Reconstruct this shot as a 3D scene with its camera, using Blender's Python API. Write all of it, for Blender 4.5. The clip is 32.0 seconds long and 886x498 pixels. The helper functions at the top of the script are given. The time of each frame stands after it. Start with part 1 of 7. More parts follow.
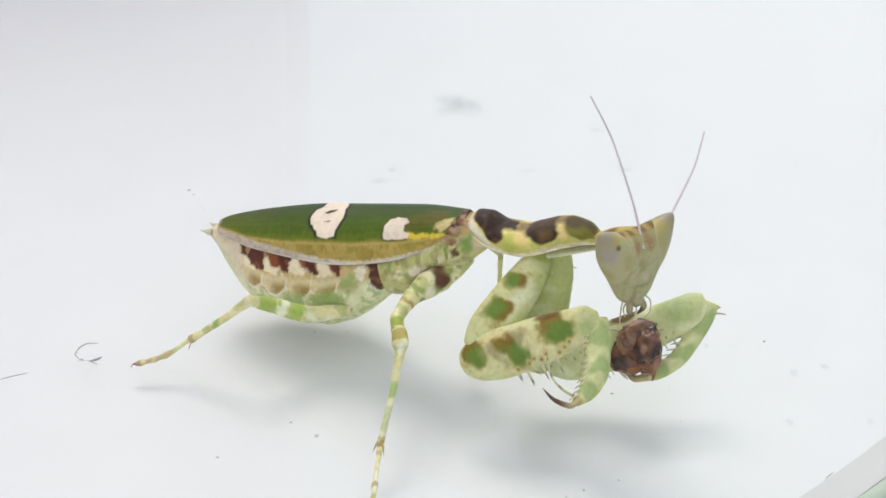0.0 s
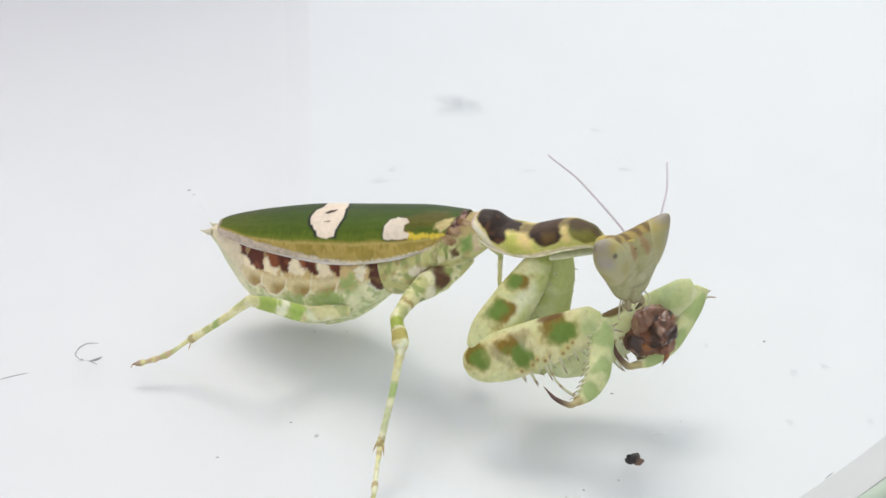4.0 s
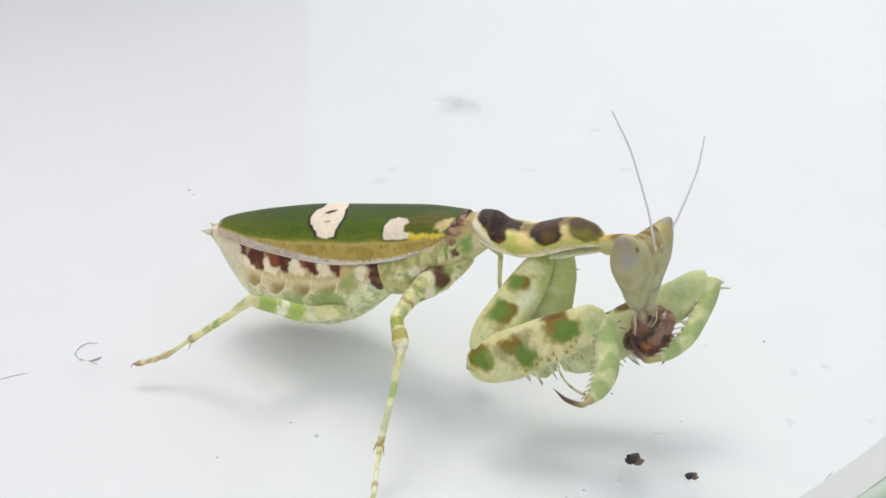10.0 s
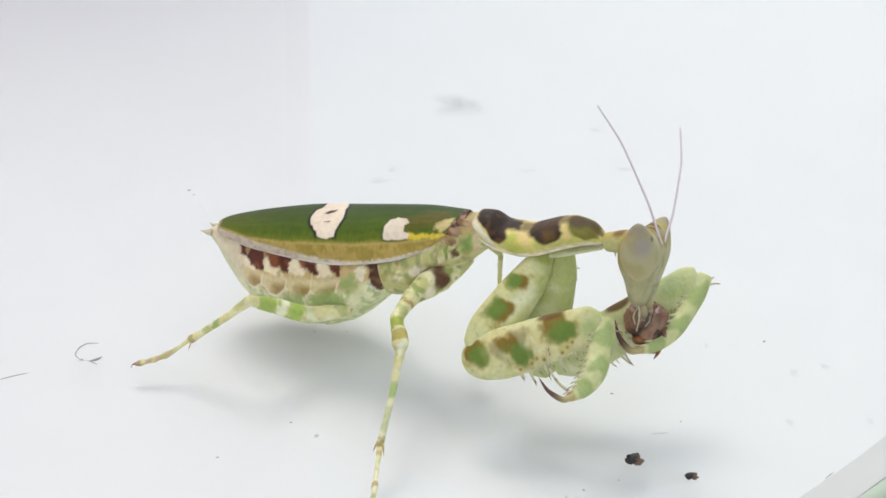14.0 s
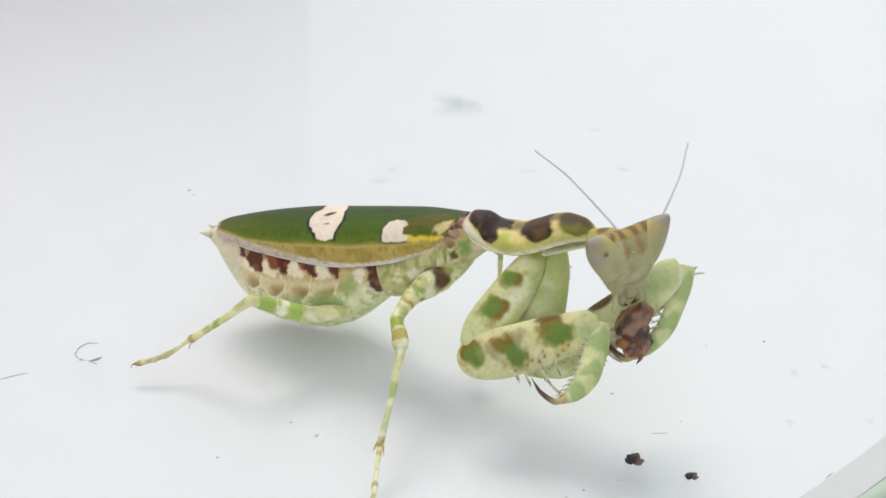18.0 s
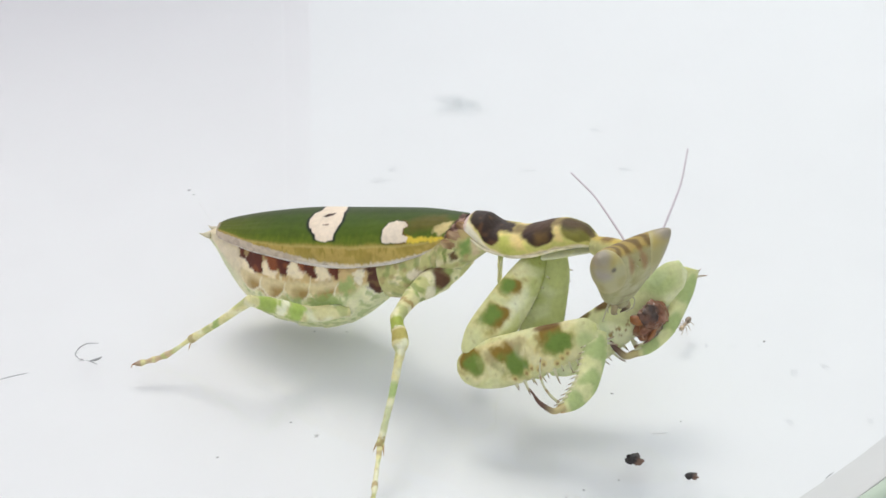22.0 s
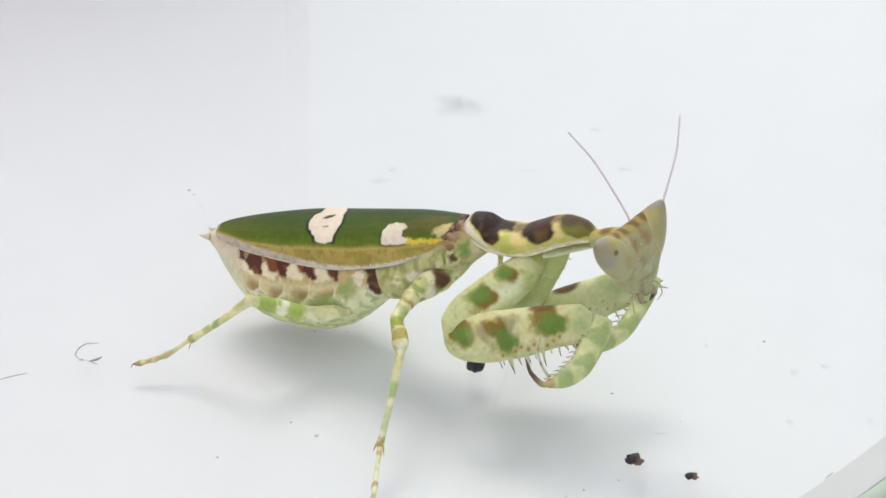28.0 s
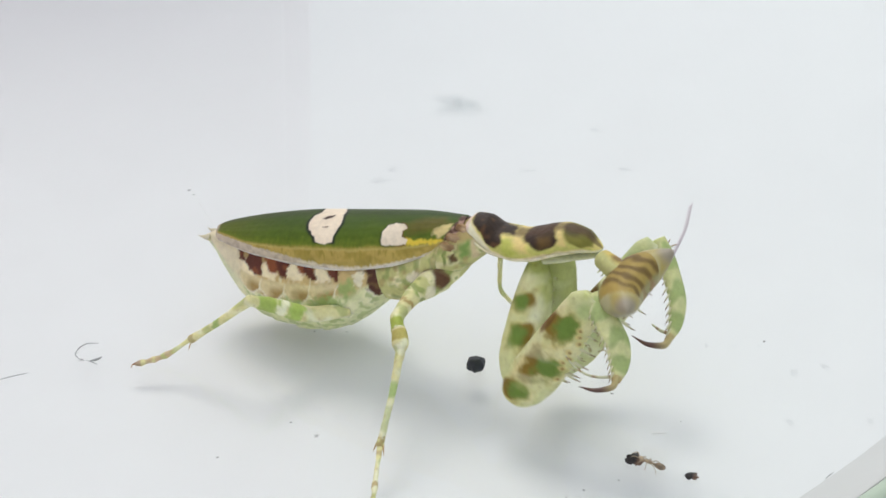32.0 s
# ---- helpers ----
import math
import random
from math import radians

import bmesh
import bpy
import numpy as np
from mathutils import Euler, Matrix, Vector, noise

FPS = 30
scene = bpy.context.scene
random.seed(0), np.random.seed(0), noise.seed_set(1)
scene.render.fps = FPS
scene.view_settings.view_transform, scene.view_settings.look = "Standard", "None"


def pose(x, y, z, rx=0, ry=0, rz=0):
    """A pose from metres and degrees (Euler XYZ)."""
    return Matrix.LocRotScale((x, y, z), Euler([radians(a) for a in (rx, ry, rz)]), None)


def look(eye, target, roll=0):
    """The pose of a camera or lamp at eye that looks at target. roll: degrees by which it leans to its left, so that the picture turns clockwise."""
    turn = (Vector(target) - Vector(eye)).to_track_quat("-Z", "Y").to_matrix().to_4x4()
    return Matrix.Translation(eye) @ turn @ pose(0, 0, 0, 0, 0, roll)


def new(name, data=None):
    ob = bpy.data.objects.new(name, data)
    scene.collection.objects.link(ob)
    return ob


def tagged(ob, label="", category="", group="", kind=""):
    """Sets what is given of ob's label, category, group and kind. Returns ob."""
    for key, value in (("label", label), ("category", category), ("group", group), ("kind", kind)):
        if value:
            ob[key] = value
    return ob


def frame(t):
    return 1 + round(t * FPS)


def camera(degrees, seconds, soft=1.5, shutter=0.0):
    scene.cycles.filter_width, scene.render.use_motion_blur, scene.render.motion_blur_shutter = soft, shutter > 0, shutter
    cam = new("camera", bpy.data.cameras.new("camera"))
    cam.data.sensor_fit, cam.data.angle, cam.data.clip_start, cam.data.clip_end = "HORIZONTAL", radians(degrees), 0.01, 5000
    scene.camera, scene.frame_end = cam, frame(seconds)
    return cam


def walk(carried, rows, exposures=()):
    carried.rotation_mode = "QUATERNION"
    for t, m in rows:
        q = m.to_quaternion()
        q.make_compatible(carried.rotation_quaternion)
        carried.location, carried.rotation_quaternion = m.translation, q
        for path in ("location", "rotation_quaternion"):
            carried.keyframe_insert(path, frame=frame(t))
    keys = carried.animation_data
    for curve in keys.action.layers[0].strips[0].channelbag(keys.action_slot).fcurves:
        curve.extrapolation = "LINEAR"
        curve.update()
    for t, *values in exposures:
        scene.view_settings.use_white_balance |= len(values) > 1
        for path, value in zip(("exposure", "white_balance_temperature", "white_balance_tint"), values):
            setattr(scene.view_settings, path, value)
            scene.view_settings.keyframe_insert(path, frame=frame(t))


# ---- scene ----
cam = camera(38.0, 32.0, soft=1.6, shutter=0.4)
walk(cam, [(0.0, look((0, -0.10392, 0.060), (0, 0, 0))), (32.0, look((0, -0.10392, 0.060), (0, 0, 0)))],
     exposures=((0.0, 0.52, 6500, 10), (14.5, 0.52, 6500, 10), (17.0, 0.47, 6470, 9.2), (18.5, 0.52, 6500, 10), (28.0, 0.51, 6490, 10), (29.0, 0.42, 6470, 8.8), (32.0, 0.41, 6470, 8.8)))

# ---- light ----
world = bpy.data.worlds.new("sky")
scene.world = world
world.use_nodes = True
wn = world.node_tree
sky_back = wn.nodes["Background"]
sky_back.inputs["Color"].default_value = (0.925, 0.98, 1.035, 1)
sky_back.inputs["Strength"].default_value = 0.78
lamp = bpy.data.lights.new("sun", "SUN")
lamp.energy, lamp.angle, lamp.color = 0.79, radians(23), (1.0, 0.96, 0.885)
sun = new("sun", lamp)
sun.matrix_world = look((-0.016, 0.055, 0.1), (0, 0, 0))

MM = 0.001


def P(x, y, z, rx=0, ry=0, rz=0):
    """A pose from millimetres and degrees."""
    return pose(x * MM, y * MM, z * MM, rx, ry, rz)


# ---- materials ----
def shader(name, color=(0.8, 0.8, 0.8), rough=0.5, tint=False, grain=0.12, scale=900.0, bump=0.15,
           sheen=0.5, sub=0.0, blotch=None, alpha=1.0, coat=0.0):
    """A surface with two scales of variation; tint takes the colour that the mesh carries."""
    m = bpy.data.materials.new(name)
    m.use_nodes = True
    nt = m.node_tree
    b = nt.nodes["Principled BSDF"]
    tc = nt.nodes.new("ShaderNodeTexCoord")
    n1 = nt.nodes.new("ShaderNodeTexNoise")
    n1.inputs["Scale"].default_value, n1.inputs["Detail"].default_value = scale, 5
    n2 = nt.nodes.new("ShaderNodeTexNoise")
    n2.inputs["Scale"].default_value, n2.inputs["Detail"].default_value = scale * 0.17, 3
    for n in (n1, n2):
        nt.links.new(tc.outputs["Object"], n.inputs["Vector"])
    if tint:
        src = nt.nodes.new("ShaderNodeAttribute")
        src.attribute_name = "tint"
    else:
        src = nt.nodes.new("ShaderNodeRGB")
        src.outputs[0].default_value = (*color, 1)
    add = nt.nodes.new("ShaderNodeMath")
    add.operation = "ADD"
    nt.links.new(n1.outputs["Fac"], add.inputs[0])
    nt.links.new(n2.outputs["Fac"], add.inputs[1])
    rng = nt.nodes.new("ShaderNodeMapRange")
    rng.inputs["From Min"].default_value, rng.inputs["From Max"].default_value = 0.6, 1.4
    rng.inputs["To Min"].default_value, rng.inputs["To Max"].default_value = 1 - grain, 1 + grain
    nt.links.new(add.outputs[0], rng.inputs["Value"])
    mix = nt.nodes.new("ShaderNodeVectorMath")
    mix.operation = "SCALE"
    nt.links.new(src.outputs[0], mix.inputs[0])
    nt.links.new(rng.outputs[0], mix.inputs["Scale"])
    nt.links.new(mix.outputs[0], b.inputs["Base Color"])
    b.inputs["Roughness"].default_value = rough
    b.inputs["Specular IOR Level"].default_value = sheen
    b.inputs["Alpha"].default_value = alpha
    b.inputs["Coat Weight"].default_value = coat
    if sub:
        b.inputs["Subsurface Weight"].default_value = sub
        b.inputs["Subsurface Radius"].default_value = (1.0, 1.0, 0.5)
        b.inputs["Subsurface Scale"].default_value = 0.0005
    if bump:
        bp = nt.nodes.new("ShaderNodeBump")
        bp.inputs["Strength"].default_value, bp.inputs["Distance"].default_value = bump, 0.0001
        hs = nt.nodes.new("ShaderNodeMath")
        hs.operation, hs.inputs[1].default_value = "MULTIPLY_ADD", 2.0
        nt.links.new(n2.outputs["Fac"], hs.inputs[0])
        nt.links.new(n1.outputs["Fac"], hs.inputs[2])
        nt.links.new(hs.outputs[0], bp.inputs["Height"])
        nt.links.new(bp.outputs[0], b.inputs["Normal"])
    return m


CHITIN = shader("chitin", tint=True, rough=0.52, grain=0.15, scale=3000, bump=0.6, sub=0.35, sheen=0.22)
WING = shader("tegmen", tint=True, rough=0.5, grain=0.16, scale=2600, bump=0.3, sheen=0.25)
EYE = shader("compound_eye", tint=True, rough=0.42, grain=0.06, scale=3000, bump=0.1, sub=0.2)
HAIR = shader("antenna", (0.56, 0.50, 0.53), 0.55, grain=0.1, scale=3000)
SPINE = shader("spine", tint=True, rough=0.35, grain=0.1, scale=2500, bump=0.1)
MEAT = shader("prey_flesh", tint=True, rough=0.3, grain=0.35, scale=900, bump=0.35)
CRUMB = shader("dark_crumb", tint=True, rough=0.5, grain=0.4, scale=2000, bump=0.8)
PELLET = shader("black_pellet", (0.012, 0.016, 0.02), 0.45, grain=0.4, scale=1500, bump=0.8)
ANTSKIN = shader("ant_skin", tint=True, rough=0.35, grain=0.2, scale=4000, bump=0.2)
FLOOR = shader("white_plastic", (0.75, 0.765, 0.762), 0.6, grain=0.022, scale=110, bump=0.03, sheen=0.2)
TABLE = shader("pale_table", (0.62, 0.63, 0.62), 0.5, grain=0.05, scale=60, bump=0.05)
GREENRIM = shader("green_rim", (0.46, 0.54, 0.43), 0.25, grain=0.08, scale=200, bump=0.03)
LIP = shader("dish_lip", (0.60, 0.605, 0.59), 0.5, grain=0.03, scale=120, bump=0.05)
BOARD = shader("pinkish_wall", (0.86, 0.72, 0.79), 0.7, grain=0.05, scale=20, bump=0.05)
DULL = shader("dull_pink_board", (0.66, 0.52, 0.575), 0.7, grain=0.05, scale=20, bump=0.05)
PALEBOARD = shader("pale_grey_board", (0.62, 0.68, 0.66), 0.7, grain=0.05, scale=20, bump=0.05)
FIBRE = shader("fibre", (0.27, 0.28, 0.28), 0.6, grain=0.2, scale=3000, bump=0)
PALEFIBRE = shader("pale_fibre", (0.78, 0.78, 0.75), 0.5, grain=0.05, scale=3000, bump=0)


def clear(name):
    """A thin clear sheet: see-through, with a mirror's share by the angle."""
    m = bpy.data.materials.new(name)
    m.use_nodes = True
    nt = m.node_tree
    nt.nodes.remove(nt.nodes["Principled BSDF"])
    tr, gl = nt.nodes.new("ShaderNodeBsdfTransparent"), nt.nodes.new("ShaderNodeBsdfGlossy")
    gl.inputs["Roughness"].default_value = 0.04
    fr, mx = nt.nodes.new("ShaderNodeLayerWeight"), nt.nodes.new("ShaderNodeMixShader")
    fr.inputs["Blend"].default_value = 0.5
    pw, ad = nt.nodes.new("ShaderNodeMath"), nt.nodes.new("ShaderNodeMath")
    pw.operation, pw.inputs[1].default_value = "POWER", 5.0
    ad.operation, ad.inputs[1].default_value, ad.inputs[2].default_value = "MULTIPLY_ADD", 0.60, 0.042
    nt.links.new(fr.outputs["Facing"], pw.inputs[0])
    nt.links.new(pw.outputs[0], ad.inputs[0])
    nt.links.new(ad.outputs[0], mx.inputs[0])
    nt.links.new(tr.outputs[0], mx.inputs[1])
    nt.links.new(gl.outputs[0], mx.inputs[2])
    nt.links.new(mx.outputs[0], nt.nodes["Material Output"].inputs["Surface"])
    return m


def film_of(name, color, strength):
    """A dried film that thins out towards its edge."""
    m = shader(name, color, 0.6, grain=0.15, scale=900, bump=0)
    nt = m.node_tree
    at = nt.nodes.new("ShaderNodeAttribute")
    at.attribute_name = "film"
    mu = nt.nodes.new("ShaderNodeMath")
    mu.operation = "MULTIPLY"
    mu.inputs[1].default_value = strength
    nt.links.new(at.outputs["Fac"], mu.inputs[0])
    nt.links.new(mu.outputs[0], nt.nodes["Principled BSDF"].inputs["Alpha"])
    return m


PANE = clear("clear_pane")
UNDER = bpy.data.materials.new("pane_underside")          # wholly see-through, so that only the pane's top face mirrors
UNDER.use_nodes = True
UNDER.node_tree.nodes.remove(UNDER.node_tree.nodes["Principled BSDF"])
UNDER.node_tree.links.new(UNDER.node_tree.nodes.new("ShaderNodeBsdfTransparent").outputs[0], UNDER.node_tree.nodes["Material Output"].inputs["Surface"])
SMEAR = film_of("dried_smear", (0.44, 0.51, 0.52), 0.27)
DUST = film_of("dust", (0.34, 0.33, 0.32), 0.75)
SPECK = film_of("dust_speck", (0.12, 0.11, 0.10), 1.0)
FAINT = film_of("faint_smear", (0.50, 0.53, 0.54), 0.11)


# ---- mesh tools, in millimetres ----
def curve1(xs, ys):
    """A smooth curve through a few points."""
    xs, ys = np.array(xs, float), np.array(ys, float)
    slope = np.diff(ys) / np.diff(xs)
    tan = np.concatenate([[slope[0]], np.where(slope[1:] * slope[:-1] > 0, 2 * slope[1:] * slope[:-1] / (slope[1:] + slope[:-1] + 1e-12), 0), [slope[-1]]])

    def f(x):
        x = np.clip(np.asarray(x, float), xs[0], xs[-1])
        i = np.clip(np.searchsorted(xs, x) - 1, 0, len(xs) - 2)
        h = xs[i + 1] - xs[i]
        u = (x - xs[i]) / h
        return ((1 + 2 * u) * (1 - u) ** 2 * ys[i] + u * (1 - u) ** 2 * h * tan[i] + u * u * (3 - 2 * u) * ys[i + 1] + u * u * (u - 1) * h * tan[i + 1])
    return f


def mixc(a, b, k):
    k = np.clip(np.asarray(k, float), 0, 1)[..., None]
    return np.asarray(a, float) * (1 - k) + np.asarray(b, float) * k


def step(x, lo, hi):
    u = np.clip((np.asarray(x, float) - lo) / (hi - lo), 0, 1)
    return u * u * (3 - 2 * u)


def wob(p, s, amp):
    """Uneven edges for markings."""
    return np.array([noise.noise(Vector((q[0] * s, q[1] * s, q[2] * s))) for q in np.asarray(p)]) * amp


def blob(a, b, ca, cb, ra, rb, edge, w=0.0):
    """1 inside an ellipse of the coordinates a, b, 0 outside."""
    d = np.sqrt(((a - ca) / ra) ** 2 + ((b - cb) / rb) ** 2) + w
    return 1 - step(d, 1 - edge, 1 + edge)


def poly(a, b, pts, edge, w=0.0, sb=8.0):
    """1 inside a many-sided mark of the coordinates a, b (b stretched by sb), 0 outside."""
    pts = [(p, q * sb) for p, q in pts]
    b = b * sb
    best, inside = np.full(len(a), 1e9), np.zeros(len(a), bool)
    for (x0, y0), (x1, y1) in zip(pts, pts[1:] + pts[:1]):
        dx, dy = x1 - x0, y1 - y0
        k = np.clip(((a - x0) * dx + (b - y0) * dy) / (dx * dx + dy * dy + 1e-9), 0, 1)
        best = np.minimum(best, np.hypot(a - x0 - k * dx, b - y0 - k * dy))
        inside ^= ((y0 > b) != (y1 > b)) & (a < x0 + (b - y0) * dx / (dy if abs(dy) > 1e-9 else 1e-9))
    return 1 - step(np.where(inside, -best, best) + w, -edge, edge)


def mesh_of(name, v, faces, mat, tint=None, smooth=True):
    me = bpy.data.meshes.new(name)
    me.from_pydata([tuple(q) for q in np.asarray(v, float) * MM], [], [tuple(int(i) for i in q) for q in faces])
    me.materials.append(mat)
    if tint is not None:
        at = me.attributes.new("tint", "FLOAT_COLOR", "POINT")
        c = np.ones((len(v), 4))
        c[:, :3] = np.clip(tint, 0, 1)
        at.data.foreach_set("color", c.ravel())
    if smooth:
        me.polygons.foreach_set("use_smooth", [True] * len(me.polygons))
    me.update()
    return me


def part(name, me, parent, label="", at=None):
    ob = new(name, me)
    ob.parent = parent
    if at is not None:
        ob.matrix_basis = at
    if label:
        ob["label"] = label
    return ob


def grid_faces(nu, nv, wrap):
    out = []
    for i in range(nu - 1):
        for j in range(nv if wrap else nv - 1):
            k = (j + 1) % nv
            out.append((i * nv + j, i * nv + k, (i + 1) * nv + k, (i + 1) * nv + j))
    return out


def capped(v, faces, nu, nv):
    n = len(v)
    v = np.vstack([v, v[:nv].mean(0), v[(nu - 1) * nv:nu * nv].mean(0)])
    for j in range(nv):
        k = (j + 1) % nv
        faces.append((n, k, j))
        faces.append((n + 1, (nu - 1) * nv + j, (nu - 1) * nv + k))
    return v, faces


def sweep(path, ra, rb, nu=24, nv=12, up=(0, 0, 1)):
    """A round-ended tube along a path; ra across, rb along up. Returns verts, faces, and how far along each vert lies (0..1)."""
    path = np.array(path, float)
    d = np.concatenate([[0], np.cumsum(np.linalg.norm(np.diff(path, axis=0), axis=1))])
    d /= d[-1]
    u = 0.5 - 0.5 * np.cos(np.linspace(0, np.pi, nu))
    u = 0.5 * u + 0.5 * np.linspace(0, 1, nu)
    pt = np.stack([curve1(d, path[:, k])(u) for k in range(3)], 1)
    tan = np.gradient(pt, axis=0)
    tan /= np.linalg.norm(tan, axis=1)[:, None]
    side = np.cross(np.array(up, float), tan)
    side /= np.linalg.norm(side, axis=1)[:, None]
    upv = np.cross(tan, side)
    k = np.linspace(0, 1, len(ra))
    fa, fb = curve1(k, ra)(u), curve1(np.linspace(0, 1, len(rb)), rb)(u)
    th = np.linspace(0, 2 * np.pi, nv, endpoint=False)
    v = (pt[:, None] + side[:, None] * (fa[:, None] * np.cos(th))[..., None] + upv[:, None] * (fb[:, None] * np.sin(th))[..., None]).reshape(-1, 3)
    v, faces = capped(v, grid_faces(nu, nv, True), nu, nv)
    s = np.concatenate([np.repeat(u, nv), [0, 1]])
    return v, faces, s


def loft(xs, top, bottom, half, nu=60, nv=40, square=1.0, ripple=None):
    """A body along x with heights top and bottom and half widths."""
    u = np.linspace(xs[0], xs[-1], nu)
    t, b, h = curve1(xs, top)(u), curve1(xs, bottom)(u), curve1(xs, half)(u)
    if ripple is not None:
        r = ripple(u)
        h, mid, hh = h * r, (t + b) / 2, (t - b) / 2 * r
        t, b = mid + hh, mid - hh
    th = np.linspace(0, 2 * np.pi, nv, endpoint=False)
    cy, cz = np.sin(th), np.cos(th)
    cy, cz = np.sign(cy) * np.abs(cy) ** square, np.sign(cz) * np.abs(cz) ** square
    v = np.stack([np.repeat(u, nv).reshape(nu, nv), h[:, None] * cy, (t + b)[:, None] / 2 + (t - b)[:, None] / 2 * cz], 2).reshape(-1, 3)
    return capped(v, grid_faces(nu, nv, True), nu, nv)


def lump(r, seed, rough=0.3, n=14):
    """An uneven lump with radii r."""
    v = []
    th = np.linspace(0, np.pi, n)
    ph = np.linspace(0, 2 * np.pi, 2 * n, endpoint=False)
    for a in th:
        for b in ph:
            q = np.array([np.sin(a) * np.cos(b), np.sin(a) * np.sin(b), np.cos(a)])
            k = 1 + rough * noise.noise(Vector(q * 1.7 + seed * 7.3)) + rough * 0.5 * noise.noise(Vector(q * 4.1 + seed * 3.1))
            v.append(q * np.array(r) * k)
    return np.array(v), grid_faces(n, 2 * n, True)


def ball(r, at=(0, 0, 0), n=14):
    th = np.linspace(0, np.pi, n)
    ph = np.linspace(0, 2 * np.pi, 2 * n, endpoint=False)
    v = np.array([[np.sin(a) * np.cos(b), np.sin(a) * np.sin(b), np.cos(a)] for a in th for b in ph])
    return v * np.array(r) + np.array(at), grid_faces(n, 2 * n, True)



# ---- dish, clear pane and table ----
DISH = (-47.2, 60.9)     # centre, mm
RAD = 119.3


def turned(name, prof, mat, n=200, tint=None):
    """A round body turned about the dish's axis from radius and height pairs."""
    prof = np.array(prof, float)
    a = np.linspace(0, 2 * np.pi, n, endpoint=False)
    v = np.array([[DISH[0] + r * np.cos(k), DISH[1] + r * np.sin(k), z] for r, z in prof for k in a])
    return mesh_of(name, v, grid_faces(len(prof), n, True), mat)


def sheet(name, size, z, mat):
    bm = bmesh.new()
    bmesh.ops.create_grid(bm, x_segments=8, y_segments=8, size=size)
    me = bpy.data.meshes.new(name)
    bm.to_mesh(me)
    bm.free()
    me.materials.append(mat)
    ob = new(name, me)
    ob.location = (0, 0, z)
    return ob


table = tagged(sheet("ground", 0.42, -0.006, TABLE), "pale grey plain table top under the dish", "table", kind="structure")
floor = tagged(new("floor", turned("floor", [(0.02, -1.6), (30, -1.6), (60, -1.6), (RAD - 1.2, -1.6), (RAD - 0.6, -1.6)], FLOOR)),
               "matt white dish floor under the clear pane", "dish", kind="structure")
part("lip", turned("lip", [(RAD - 0.6, -1.60), (RAD - 0.2, -1.59), (RAD + 0.6, -1.53), (RAD + 1.4, -1.4), (RAD + 1.9, -1.25), (RAD + 2.28, -1.1), (RAD + 2.3, -1.1), (RAD + 2.5, -5.9)], LIP), floor, "greyish sloping edge of the dish")
# clear pane laid flat over the dish floor, no window
pane = tagged(new("cover_pane", turned("cover_pane", [(0.02, -0.9), (RAD + 2.6, -0.9), (RAD + 3.0, -0.75), (RAD + 3.0, -0.15), (RAD + 2.8, -0.03), (RAD + 2.6, 0.0), (RAD + 2.5, 0.0), (RAD + 2.0, 0.0), (40, 0.0), (0.02, 0.0)], PANE)),
              "clear glossy pane lying over the white floor", "pane", kind="structure")
pane.visible_shadow = False
pane.data.materials.append(UNDER)
for q in pane.data.polygons:
    q.material_index = 1 if q.center.z < -0.0005 else 0
part("rim", turned("rim", [(RAD + 3.01, -0.9), (RAD + 3.15, -0.95), (RAD + 4.0, -0.9), (RAD + 4.2, -0.4), (RAD + 4.0, 0.05), (RAD + 3.15, 0.05), (RAD + 3.01, 0.0)], GREENRIM), floor, "pale green translucent rim")


def upright(name, size, at, lean, mat, label):
    """A plain upright board with softened edges; lean slants its ends."""
    bm = bmesh.new()
    bmesh.ops.create_cube(bm, size=1.0)
    bmesh.ops.scale(bm, vec=size, verts=bm.verts)
    for q in bm.verts:
        q.co.x -= lean * (q.co.z + size[2] / 2)
    bmesh.ops.bevel(bm, geom=bm.edges[:], offset=0.006, segments=2, affect="EDGES")
    me = bpy.data.meshes.new(name)
    bm.to_mesh(me)
    bm.free()
    me.materials.append(mat)
    ob = tagged(new(name, me), label, "wall", kind="structure")
    ob.location = at
    return ob


# unseen uprights round the dish; the wall behind shows only as a reflection in the pane
upright("wall_back", (0.7, 0.02, 0.26), (-0.3810, 0.208, 0.124), 0.049, BOARD, "pinkish grey plain upright wall behind the dish")
# board added out of view to dim and pinken the floor's left side
upright("shade_board_left", (0.02, 0.5, 0.30), (-0.192, -0.06, 0.144), 0.0, DULL, "dull pinkish unseen board added to shade the left of the dish")
# second added board, never in view; takes sky light off the right side
upright("shade_board_right", (0.02, 0.36, 0.24), (0.150, -0.10, 0.114), 0.0, PALEBOARD, "pale grey unseen board added to shade the right of the dish")

# ---- the mantis ----
mantis = tagged(new("mantis"), "green and cream flower mantis with eye-spotted wings eating", "mantis")
mantis.matrix_basis = P(-4.187, -14.831, -3.0, 0, 0, -24.096) @ Matrix.Diagonal((1.05, 1.05, 1.05, 1))

# abdomen: a core with overlapping segment rings
AX = (-16.6, -15.6, -14.4, -12.7, -10.2, -7.0, -4.3, -2.2, 0.4)
ATOP = (9.0, 9.6, 10.0, 10.5, 11.1, 11.7, 12.1, 12.3, 12.4)
ABOT = (8.7, 7.8, 6.1, 4.4, 3.05, 3.0, 3.6, 4.8, 7.4)
AHALF = (0.12, 0.6, 1.2, 2.05, 2.95, 3.3, 3.2, 2.9, 2.2)
atop, abot, ahalf = curve1(AX, ATOP), curve1(AX, ABOT), curve1(AX, AHALF)


REDB, DARKB = (0.27, 0.085, 0.034), (0.115, 0.036, 0.022)
